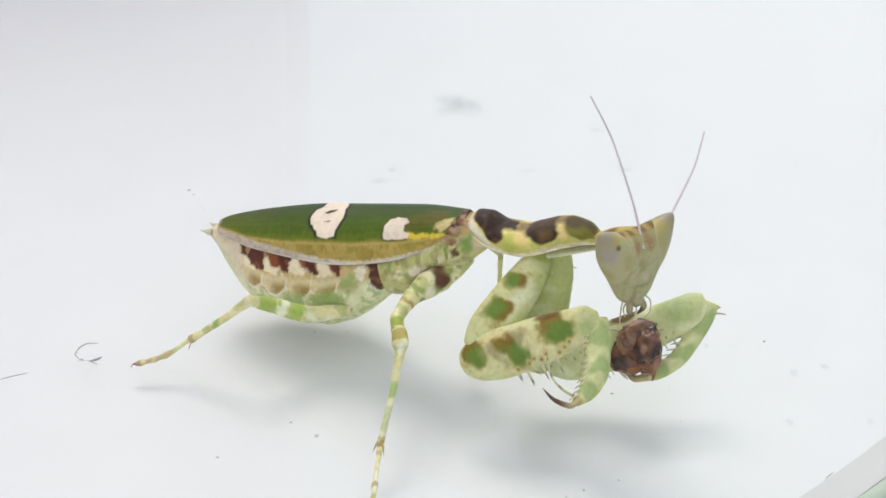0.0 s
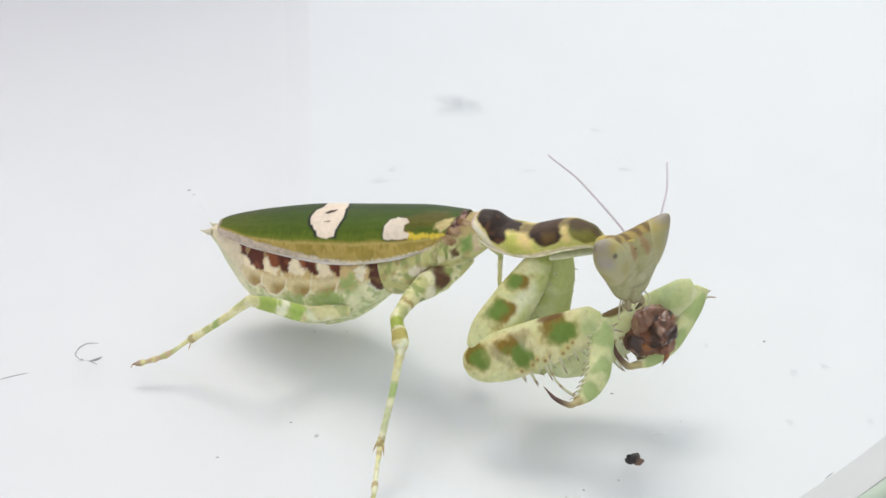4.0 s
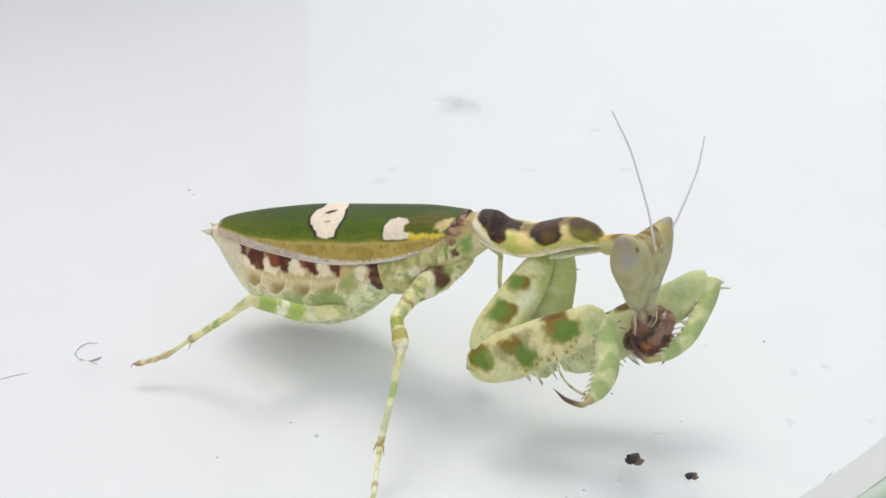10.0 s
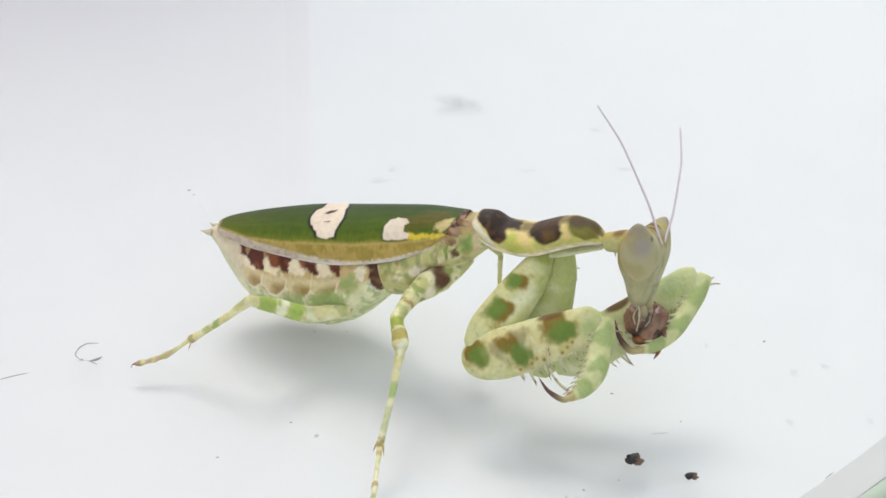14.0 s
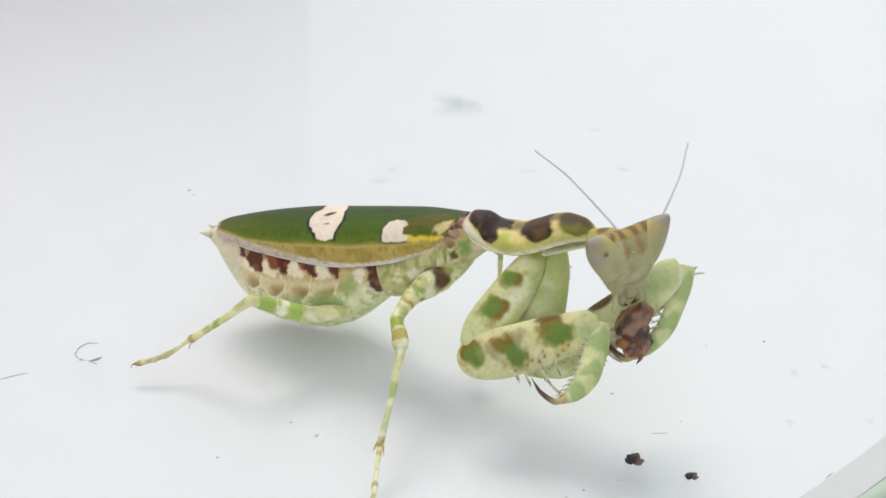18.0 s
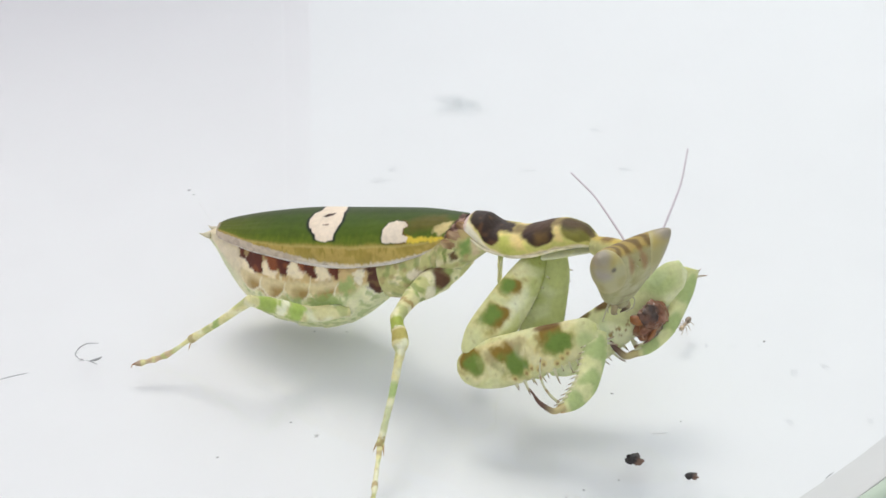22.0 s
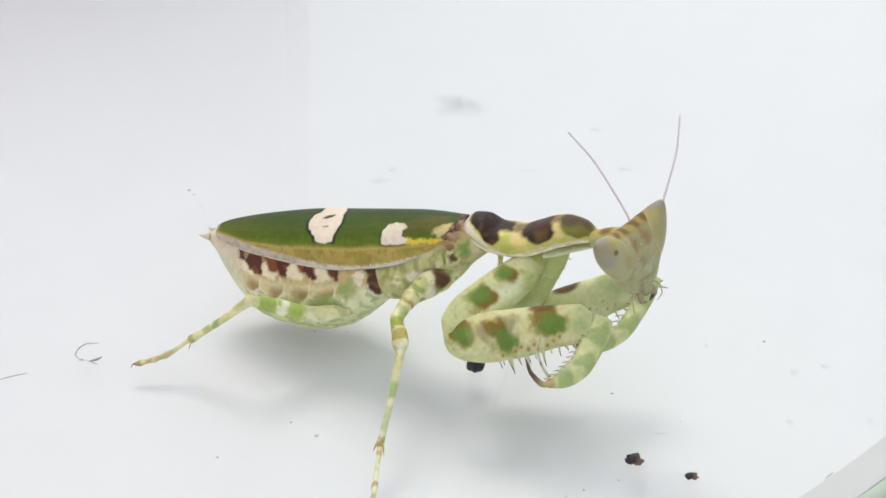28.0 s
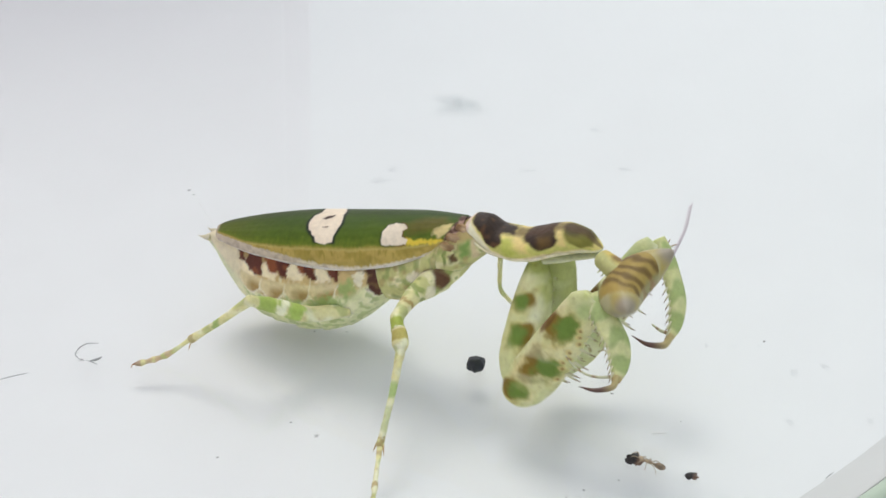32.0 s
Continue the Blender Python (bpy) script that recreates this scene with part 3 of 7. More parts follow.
c = mixc(c, (0.44, 0.47, 0.09), poly(x, q, [(2.91, 0.198), (3.7, 0.115), (4.3, 0.651), (3.7, 0.866), (3.0, 0.574)], 0.3, 2 * w, 2.6) * 0.8)
c = mixc(c, (0.72, 0.57, 0.24), poly(x, q, [(3.5, 0.0), (4.15, 0.0), (4.9, 0.302), (5.5, 0.815), (4.94, 0.628), (3.9, 0.1)], 0.3, 2 * w, 2.6))
c = mixc(c, (0.72, 0.57, 0.24), poly(x, q, [(6.7, 0.0), (7.2, 0.0), (7.7, 0.42), (8.3, 0.72), (7.5, 0.7), (7.2, 0.3)], 0.2, 2 * w, 2.6) * 0.9)
k = poly(x, q, [(0.3, -0.2), (3.7, -0.2), (3.7, 0.03), (2.89, 0.11), (3.14, 0.357), (2.73, 0.657), (1.95, 0.72), (1.4, 0.487), (0.62, 0.26)], 0.17, w, 2.6)
c = mixc(c, mixc((0.036, 0.021, 0.014), (0.095, 0.046, 0.020), step(n2 + q - 0.3, -0.1, 0.5)), k)
k = poly(x, q, [(4.55, 0.053), (4.6, -0.2), (5.95, -0.2), (6.76, 0.055), (7.15, 0.309), (7.0, 0.56), (6.18, 0.68), (5.55, 0.474)], 0.17, w, 2.6)
c = mixc(c, mixc((0.036, 0.021, 0.013), (0.125, 0.075, 0.022), poly(x, q, [(5.6, 0.1), (6.5, 0.15), (6.7, 0.5), (6.1, 0.6)], 0.4, w, 2.6)), k)
k = poly(x, q, [(6.9, -0.2), (9.6, -0.2), (9.6, 0.228), (8.86, 0.63), (7.95, 0.426), (7.4, 0.12)], 0.17, w, 2.6)
c = mixc(c, mixc((0.085, 0.068, 0.020), (0.200, 0.185, 0.035), step(q + 0.2 * n1, -0.02, 0.18)), k)
c = mixc(c, (0.085, 0.045, 0.02), (1 - step(q, 0.0, 0.09)) * step(x, 3.4, 3.9) * 0.75)
hemq = curve1((0.0, 0.76, 1.59, 2.53, 3.7, 5.62, 7.59, 9.37, 10.1), (-0.2, 0.30, 0.66, 0.84, 0.92, 0.90, 0.88, 0.6, 0.35))(x)
c = mixc(c, mixc((0.74, 0.64, 0.36), (0.82, 0.78, 0.58), step(q - hemq, 0.05, 0.2)), step(q + 0.08 * n2, hemq - 0.06, hemq + 0.08))
c = mixc(c, (0.74, 0.60, 0.50), 1 - step(x + 0.1 * q + 0.1 * n2, 0.30, 0.50))
c = mixc(c, (0.62, 0.64, 0.42), step(q, 1.30, 1.45))
prothorax = part("prothorax", mesh_of("prothorax", v, fc, CHITIN, c), mantis, "dark brown and yellow-green saddle behind the head", P(*PR))
v, fc, s = sweep([(0.35, -1.1, 0.5), (1.0, -1.38, -0.15), (2.5, -1.62, -0.55), (5.0, -1.80, -0.25), (7.6, -1.40, 0.75), (9.6, -0.65, 1.25)], (0.05, 0.08, 0.12, 0.13, 0.12, 0.04), (0.06, 0.10, 0.13, 0.13, 0.10, 0.04), 60, 10)
part("margin", mesh_of("margin", v, fc, CHITIN, mixc((0.80, 0.73, 0.52), (0.66, 0.60, 0.36), step(wob(v, 1.4, 1.0), 0.0, 0.4))), prothorax, "cream raised margin")
v, fc = loft((4.2, 5.4, 7.0, 8.6, 9.8), (-0.7, -0.5, -0.1, 0.4, 0.7), (-1.0, -1.15, -0.7, 0.0, 0.4), (0.8, 1.0, 0.9, 0.75, 0.4), 24, 24)
part("underside", mesh_of("underside", v, fc, CHITIN, np.tile((0.66, 0.68, 0.46), (len(v), 1))), prothorax)

# neck: along +x from the saddle to the head
v, fc, s = sweep([(-1.2, 0, 0), (0.6, 0, 0.05), (2.4, 0, 0)], (0.75, 0.85, 0.7), (0.7, 0.8, 0.75), 20, 20)
c = mixc((0.50, 0.50, 0.22), (0.55, 0.42, 0.10), step(v[:, 2], 0.1, 0.5))
c = mixc(c, (0.13, 0.06, 0.02), blob(v[:, 0], v[:, 2], 0.4, 0.6, 0.6, 0.3, 0.4) * 0.8)
neck = part("neck", mesh_of("neck", v, fc, CHITIN, c), mantis, "short pale green neck")
for k in range(5):
    v, fc, s = sweep([(-0.5 + 0.5 * k, -0.1, -0.7), (-0.45 + 0.5 * k, -0.15, -1.0)], (0.09, 0.03), (0.09, 0.03), 5, 6, up=(0, 1, 0))
    part("tubercle", mesh_of("tubercle", v, fc, CHITIN, np.tile((0.6, 0.62, 0.42), (len(v), 1))), neck)


# walking legs
def band(s, c, spots, base=None):
    for a, half, col in spots:
        c = mixc(c, col, 1 - step(np.abs(s - a), half * 0.7, half * 1.3))
    return c


LEGPALE, LEGGREEN = (0.70, 0.66, 0.35), (0.30, 0.42, 0.09)


def leg(name, label, pieces):
    """One walking leg: a list of parts, each a path with radii and bands."""
    first = None
    for nm, path, ra, bands in pieces:
        v, fc, s = sweep(path, ra, ra, 60, 24, up=(0.31, 0.87, 0.37))
        v = v + (wob(v, 2.5, 0.03))[:, None]
        c = mixc(LEGPALE, (0.78, 0.77, 0.54), step(wob(v, 1.1, 1.0), 0.0, 0.4))
        c = mixc(c, (0.40, 0.46, 0.17), step(wob(v + 6.0, 0.9, 1.0), 0.12, 0.40) * 0.6)
        c = band(s + wob(v, 1.1, 0.06) + wob(v, 4.0, 0.03), c, bands)
        c = mixc(c, (0.42, 0.32, 0.16), step(wob(v + 8.0, 2.6, 1.0), 0.42, 0.54) * 0.3)
        me = mesh_of(nm, v, fc, CHITIN, c)
        if first is None:
            first = part(name, me, mantis, label)
        else:
            part(nm, me, first)
    return first


G = LEGGREEN
COXA_PATH = [(5.9, 0.8, 11.5), (4.85, -1.75, 10.75), (3.85, -4.2, 10.2)]
mid = leg("middle_leg", "pale green banded middle leg", [
    ("femur", [(4.5, -0.7, 9.9), (3.85, -4.37, 10.2), (3.97, -6.99, 10.11), (4.55, -8.2, 9.75)], (0.98, 0.84, 0.64, 0.50, 0.48), [(0.42, 0.06, G), (0.62, 0.03, (0.45, 0.34, 0.14)), (0.95, 0.06, (0.36, 0.42, 0.08))]),
    ("knee", [(4.5, -8.0, 9.85), (4.85, -8.5, 9.5), (5.15, -9.1, 9.05), (5.2, -9.3, 8.9)], (0.46, 0.58, 0.60, 0.36), [(0.35, 0.25, (0.46, 0.40, 0.12)), (0.1, 0.06, (0.66, 0.60, 0.32))]),
    ("tibia", [(5.06, -8.5, 9.45), (5.4, -9.91, 8.48), (5.74, -12.04, 6.38), (5.78, -13.83, 4.0)], (0.40, 0.30, 0.25, 0.23, 0.28), [(0.50, 0.07, (0.40, 0.50, 0.20)), (0.78, 0.10, (0.58, 0.61, 0.36)), (0.97, 0.03, (0.44, 0.36, 0.16))]),
    ("tarsus", [(5.78, -13.75, 4.05), (6.41, -15.62, 3.33), (7.2, -17.64, 3.07), (7.6, -18.9, 3.03)], (0.23, 0.19, 0.17, 0.16, 0.17, 0.22, 0.16, 0.22, 0.14), [(0.1, 0.04, (0.56, 0.47, 0.26)), (0.62, 0.03, (0.48, 0.38, 0.2)), (0.87, 0.03, (0.48, 0.38, 0.2))]),
    ("spur", [(5.6, -13.6, 4.3), (5.45, -13.9, 3.9), (5.4, -14.1, 3.6)], (0.07, 0.05, 0.02), [(0.7, 0.4, (0.36, 0.22, 0.08))]),
    ("spur", [(5.95, -13.6, 4.3), (6.2, -14.1, 4.0), (6.3, -14.3, 3.7)], (0.07, 0.05, 0.02), [(0.7, 0.4, (0.36, 0.22, 0.08))]),
])
v, fc, s = sweep(COXA_PATH, (0.85, 1.05, 1.02, 0.65), (0.85, 1.05, 1.02, 0.65), 60, 40, up=(0.31, 0.87, 0.37))
n2 = wob(v + 4.0, 1.7, 1.0)
high = v[:, 2] - curve1([0, 0.5, 1], [q[2] for q in COXA_PATH])(s) - 0.4 * v[:, 1] - 0.4 * 1.6
c = mixc((0.58, 0.58, 0.25), (0.80, 0.76, 0.48), step(wob(v, 0.9, 1.0) + 0.4 * n2, 0.0, 0.35))
c = mixc(c, (0.28, 0.34, 0.10), step(n2, 0.10, 0.30) * 0.8)
c = mixc(c, (0.82, 0.77, 0.58), blob(s, high, 0.82, 0.75, 0.09, 0.5, 0.3, 0.5 * n2))
k = blob(s, high, 0.60, 0.75, 0.15, 0.6, 0.25, 0.5 * n2)
c = mixc(mixc(c, (0.13, 0.066, 0.038), k), (0.25, 0.17, 0.08), k * step(n2, 0.05, 0.35) * 0.6)
part("coxa", mesh_of("coxa", v, fc, CHITIN, c), mid)
hind = leg("hind_leg", "pale green banded hind leg", [
    ("femur", [(-2.32, -2.71, 6.47), (-4.31, -4.29, 6.52), (-6.7, -6.7, 8.1), (-7.85, -7.95, 8.95)], (0.50, 0.62, 0.64, 0.58, 0.42), [(0.54, 0.06, (0.40, 0.52, 0.13)), (0.82, 0.09, (0.38, 0.48, 0.12)), (0.68, 0.05, (0.82, 0.82, 0.62))]),
    ("tibia", [(-7.7, -7.85, 9.0), (-8.3, -8.05, 8.5), (-10.3, -8.55, 6.75), (-12.72, -9.03, 4.79)], (0.42, 0.33, 0.29, 0.27, 0.34), [(0.55, 0.06, (0.36, 0.46, 0.16)), (0.97, 0.04, (0.48, 0.40, 0.2))]),
    ("tarsus", [(-12.7, -9.02, 4.85), (-14.35, -10.15, 3.60), (-15.4, -10.85, 3.2), (-16.35, -11.5, 3.02)], (0.26, 0.17, 0.16, 0.18, 0.20, 0.27, 0.18, 0.26, 0.17, 0.25, 0.12), [(0.42, 0.05, (0.56, 0.44, 0.28)), (0.6, 0.05, (0.56, 0.44, 0.28)), (0.75, 0.05, (0.54, 0.42, 0.26)), (0.95, 0.06, (0.46, 0.34, 0.22))]),
    ("spur", [(-12.65, -9.05, 4.7), (-12.8, -9.2, 4.2), (-12.85, -9.25, 3.95)], (0.07, 0.05, 0.02), [(0.7, 0.4, (0.36, 0.22, 0.08))]),
    ("claw", [(-16.25, -11.45, 3.1), (-16.5, -11.65, 3.0), (-16.5, -11.85, 2.88)], (0.1, 0.06, 0.02), [(0.5, 0.6, (0.30, 0.16, 0.08))]),
])
leg("middle_leg", "pale thin banded middle leg", [
    ("femur", [(5.0, 1.6, 11.8), (6.6, 2.2, 11.9), (8.0, 2.7, 11.0)], (0.40, 0.26, 0.20), [(0.5, 0.1, (0.55, 0.58, 0.30))]),
    ("tibia", [(7.95, 2.65, 11.0), (8.0, 2.49, 8.57), (8.3, 4.0, 6.2), (9.3, 6.4, 3.6)], (0.20, 0.17, 0.17, 0.16), [(0.35, 0.1, (0.55, 0.58, 0.30))]),
    ("tarsus", [(9.3, 6.4, 3.6), (10.2, 7.6, 3.1), (11.2, 8.8, 3.0)], (0.2, 0.17, 0.16, 0.1), [(0.5, 0.1, (0.36, 0.28, 0.1))]),
])
leg("hind_leg", "pale green banded hind leg", [
    ("femur", [(-1.0, 2.4, 7.4), (-4.2, 3.6, 7.0), (-7.4, 4.6, 6.6)], (0.8, 0.7, 0.5), [(0.6, 0.08, G)]),
    ("tibia", [(-7.4, 4.6, 6.6), (-8.6, 5.0, 5.6), (-9.8, 5.5, 3.8)], (0.42, 0.36, 0.3), [(0.5, 0.08, G)]),
    ("tarsus", [(-9.8, 5.5, 3.8), (-10.7, 5.9, 3.1), (-11.8, 6.3, 3.0)], (0.26, 0.22, 0.18, 0.14), [(0.5, 0.1, (0.40, 0.30, 0.14))]),
])


# raptorial forelegs: each bone lies along +x, its upper edge along +z
def bone(ln, top, bottom, thick, tint, name, nu=140, nv=72, heel=0.0):
    xs = np.array([0, 0.08, 0.25, 0.5, 0.75, 0.92, 1.0]) * ln
    if heel:
        xs = np.concatenate([[-heel, -0.8 * heel, -0.35 * heel], xs[1:]])
    v, fc = loft(xs, top, bottom, thick, nu, nv, 0.9)
    return mesh_of(name, v, fc, CHITIN, tint(v, v[:, 0] / ln))


COXA_L, FEMUR_L, FEMUR_N = 9.8, 12.3, 9.7
FPALE = (0.60, 0.615, 0.31)
fbot = curve1(np.array([0, 0.08, 0.25, 0.5, 0.75, 0.92, 1.0]) * FEMUR_L, (-0.8, -1.5, -2.0, -1.85, -1.45, -1.3, -0.8))


def spotted(c, v, s, spots):
    """Green patches with rusty upper rims and ragged edges."""
    w = wob(v, 0.8, 0.60) + wob(v, 1.9, 0.35) + wob(v, 5.0, 0.12)
    for a, b, ra, rb in spots:
        c = mixc(c, (0.64, 0.56, 0.24), blob(s, v[:, 2], a, b, ra * 1.55, rb * 1.5, 0.5, w) * 0.6)
        c = mixc(c, (0.33, 0.25, 0.055), blob(s, v[:, 2], a, b, ra * 1.18, rb * 1.14, 0.35, w) * 0.75)
        c = mixc(c, (0.225, 0.145, 0.022), blob(s, v[:, 2], a - 0.018, b + rb * 0.40, ra * 1.05, rb * 0.85, 0.30, w))
        c = mixc(c, (0.15, 0.235, 0.042), blob(s, v[:, 2], a + 0.012, b - rb * 0.25, ra * 1.0, rb * 0.84, 0.40, w))
    c = mixc(c, (0.76, 0.76, 0.50), step(wob(v + 5.0, 0.8, 1.0), 0.15, 0.45) * 0.28)
    return mixc(c, (0.20, 0.13, 0.05), step(wob(v + 9.0, 3.2, 1.0), 0.46, 0.60) * 0.25)


def coxa_tint(v, s):
    c = mixc((0.36, 0.40, 0.12), FPALE, step(s - 0.08 * v[:, 2] + wob(v, 1.2, 0.1), 0.12, 0.30))
    c = mixc(c, (0.50, 0.54, 0.22), step(wob(v + 2.0, 0.55, 1.0) + 0.3 * v[:, 2], 0.05, 0.45) * 0.55)
    c = mixc(c, (0.80, 0.81, 0.62), blob(s, v[:, 2], 0.50, 0.35, 0.16, 0.45, 0.7, wob(v, 0.9, 0.6)) * 0.7)
    c = np.where((v[:, 1] > 0.15)[:, None], np.array((0.40, 0.47, 0.15)), c)
    return spotted(c, v, s, [(0.36, -0.55, 0.08, 0.6), (0.62, -0.6, 0.095, 0.8)])


def femur_tint(v, s):
    c = mixc(FPALE, (0.71, 0.68, 0.38), step(wob(v, 0.7, 1.0), 0.0, 0.4))
    c = mixc(c, (0.50, 0.54, 0.20), step(wob(v + 12.0, 0.6, 1.0), 0.12, 0.42) * 0.5)
    c = mixc(c, (0.66, 0.58, 0.30), blob(s, v[:, 2], 0.28, 1.05, 0.14, 0.3, 0.5))
    c = spotted(c, v, s, [(0.07, 0.2, 0.07, 0.85), (0.36, -0.2, 0.115, 1.1), (0.69, 0.5, 0.095, 1.05)])
    c = mixc(c, (0.40, 0.50, 0.20), blob(s, v[:, 2], 0.90, 0.0, 0.06, 0.5, 0.5) * 0.7)
    for k in range(8):
        a, b = 0.36 + 0.058 * k + 0.012 * (k * 3 % 4 - 1.5), float(fbot((0.36 + 0.058 * k) * FEMUR_L)) + 0.50 + 0.09 * (k * 7 % 5)
        c = mixc(c, (0.62, 0.50, 0.20), blob(s, v[:, 2], a, b, 0.022, 0.24, 0.5, wob(v, 3.0, 0.3)) * (v[:, 1] < 0) * 0.8)
        c = mixc(c, (0.24, 0.14, 0.05), blob(s, v[:, 2], a, b - 0.08, 0.010, 0.11, 0.5, wob(v, 3.0, 0.3)) * (v[:, 1] < 0) * 0.85)
    return mixc(c, (0.14, 0.07, 0.02), blob(s, v[:, 2], 0.66, 1.45, 0.10, 0.22, 0.3) * 0.8)


def inner_tint(v, s):
    """The inner side of a femur: pale, with dark speckles by the spines and a dark upper edge."""
    c = mixc((0.57, 0.59, 0.30), (0.69, 0.70, 0.44), step(wob(v, 0.7, 1.0), 0.0, 0.4))
    c = mixc(c, (0.36, 0.46, 0.17), blob(s, v[:, 2], 0.86, 0.2, 0.09, 0.8, 0.6, wob(v, 0.8, 0.5)) * 0.6)
    c = mixc(c, (0.13, 0.08, 0.025), blob(s, v[:, 2], 0.52, 1.5, 0.09, 0.45, 0.25, wob(v, 0.8, 0.4)))
    c = mixc(c, (0.13, 0.10, 0.025), blob(s, v[:, 2], 0.30, 1.6, 0.10, 0.30, 0.25, wob(v, 0.8, 0.4)))
    c = mixc(c, (0.38, 0.45, 0.20), blob(s, v[:, 2], 0.80, 1.3, 0.08, 0.7, 0.6, wob(v, 0.8, 0.9)) * 0.7)
    c = mixc(c, (0.50, 0.58, 0.30), step(wob(v + 4.0, 0.7, 1.0), 0.12, 0.40) * 0.55)
    return mixc(c, (0.30, 0.22, 0.09), step(wob(v + 9.0, 3.4, 1.0), 0.32, 0.46) * (1 - step(v[:, 2], -0.6, 0.0)) * step(s, 0.2, 0.3) * (1 - step(s, 0.7, 0.8)))


def tibia_tint(v, s):
    c = mixc(FPALE, (0.66, 0.66, 0.36), step(wob(v, 0.9, 1.0), 0.0, 0.4))
    for a in (0.22, 0.52, 0.80):
        c = mixc(c, (0.31, 0.41, 0.15), (1 - step(np.abs(s - a) + wob(v, 1.2, 0.16), 0.04, 0.13)) * 0.75)
    return mixc(c, (0.45, 0.30, 0.12), step(s, 0.90, 1.0))


coxa_me = bone(COXA_L, (0.5, 0.85, 1.4, 1.55, 1.4, 1.05, 0.35), (-0.4, -0.7, -1.15, -1.55, -1.75, -1.35, -0.35), (0.4, 0.7, 1.0, 1.0, 0.9, 0.75, 0.4), coxa_tint, "coxa")
coxa_far = bone(COXA_L, (0.7, 1.15, 1.5, 1.55, 1.4, 1.15, 0.6), (-0.8, -1.4, -1.75, -1.75, -1.5, -1.2, -0.6), (0.5, 0.9, 1.05, 1.0, 0.9, 0.75, 0.4),
                lambda v, s: mixc((0.47, 0.51, 0.20), (0.60, 0.63, 0.33), step(wob(v, 0.8, 1.0) + s - 0.5, -0.2, 0.5)), "coxa")
femur_me = bone(FEMUR_L, (0.8, 1.3, 1.6, 1.58, 1.46, 1.42, 1.05), (-0.8, -1.5, -2.0, -1.85, -1.45, -1.3, -0.8), (0.5, 0.8, 0.95, 0.9, 0.8, 0.75, 0.45), inner_tint, "femur")
femur_near = bone(FEMUR_N, (0.05, 0.55, 0.95, 1.4, 1.6, 1.6, 1.5, 1.4, 0.8), (-0.25, -0.75, -1.2, -1.75, -2.0, -1.85, -1.45, -1.3, -0.8), (0.08, 0.35, 0.55, 0.8, 0.95, 0.9, 0.8, 0.75, 0.45), femur_tint, "femur", heel=0.75)


def tibia_mesh(wide):
    v, fc, s = sweep([(-0.4, 0, 0.1), (1.2, 0, 0.42), (3.4, 0, 0.55), (5.2, 0, 0.0), (6.2, 0, -0.75)], (0.5, 0.6, 0.55, 0.42, 0.22), np.array((0.75, 0.92, 0.92, 0.80, 0.30)) * wide, 50, 24)
    return mesh_of("tibia", v, fc, CHITIN, tibia_tint(v, s))


tibia_me, tibia_near = tibia_mesh(0.72), tibia_mesh(1.0)


def spine_mesh(ln, r, name="spine"):
    v, fc, s = sweep([(0, 0, 0.1), (0.03 * ln, 0, -0.5 * ln), (0.10 * ln, 0, -ln)], (r, r * 0.7, r * 0.12), (r, r * 0.7, r * 0.12), 8, 7, up=(0, 1, 0))
    return mesh_of(name, v, fc, SPINE, mixc((0.60, 0.58, 0.38), (0.16, 0.07, 0.03), step(s, 0.45, 0.9)))


SP_S, SP_L, SP_M = spine_mesh(0.45, 0.08), spine_mesh(1.15, 0.12), spine_mesh(0.75, 0.09)
v, fc, s = sweep([(5.9, 0, -0.45), (6.45, 0, -1.2), (6.25, 0, -2.2), (5.5, 0, -3.3)], (0.26, 0.22, 0.15, 0.02), (0.40, 0.30, 0.17, 0.02), 30, 10, up=(0, 1, 0))
CLAW_ME = mesh_of("claw", v, fc, SPINE, mixc((0.46, 0.38, 0.17), (0.10, 0.045, 0.03), step(s, 0.15, 0.55)))
v, fc, s = sweep([(5.7, 0.3, -0.6), (5.3, 0.5, -1.6), (4.6, 0.55, -2.5), (3.7, 0.5, -3.0), (2.9, 0.5, -3.2)], (0.13, 0.11, 0.09, 0.08, 0.05), (0.13, 0.11, 0.09, 0.08, 0.05), 26, 8, up=(0, 1, 0))
TARSUS_ME = mesh_of("tarsus", v, fc, SPINE, mixc((0.52, 0.52, 0.34), (0.30, 0.20, 0.10), step(np.sin(s * 22), 0.6, 0.9)))
v, fc, s = sweep([(5.7, 0.3, -0.6), (5.4, 0.45, -1.1), (4.9, 0.5, -1.6)], (0.13, 0.11, 0.05), (0.13, 0.11, 0.05), 18, 8, up=(0, 1, 0))
TARSUS_FAR = mesh_of("tarsus", v, fc, SPINE, mixc((0.52, 0.52, 0.34), (0.30, 0.20, 0.10), step(np.sin(s * 12), 0.6, 0.9)))
tbot = curve1((0, 1.2, 3.4, 5.4, 6.4), (-0.6, -0.5, -0.3, -0.75, -1.1))


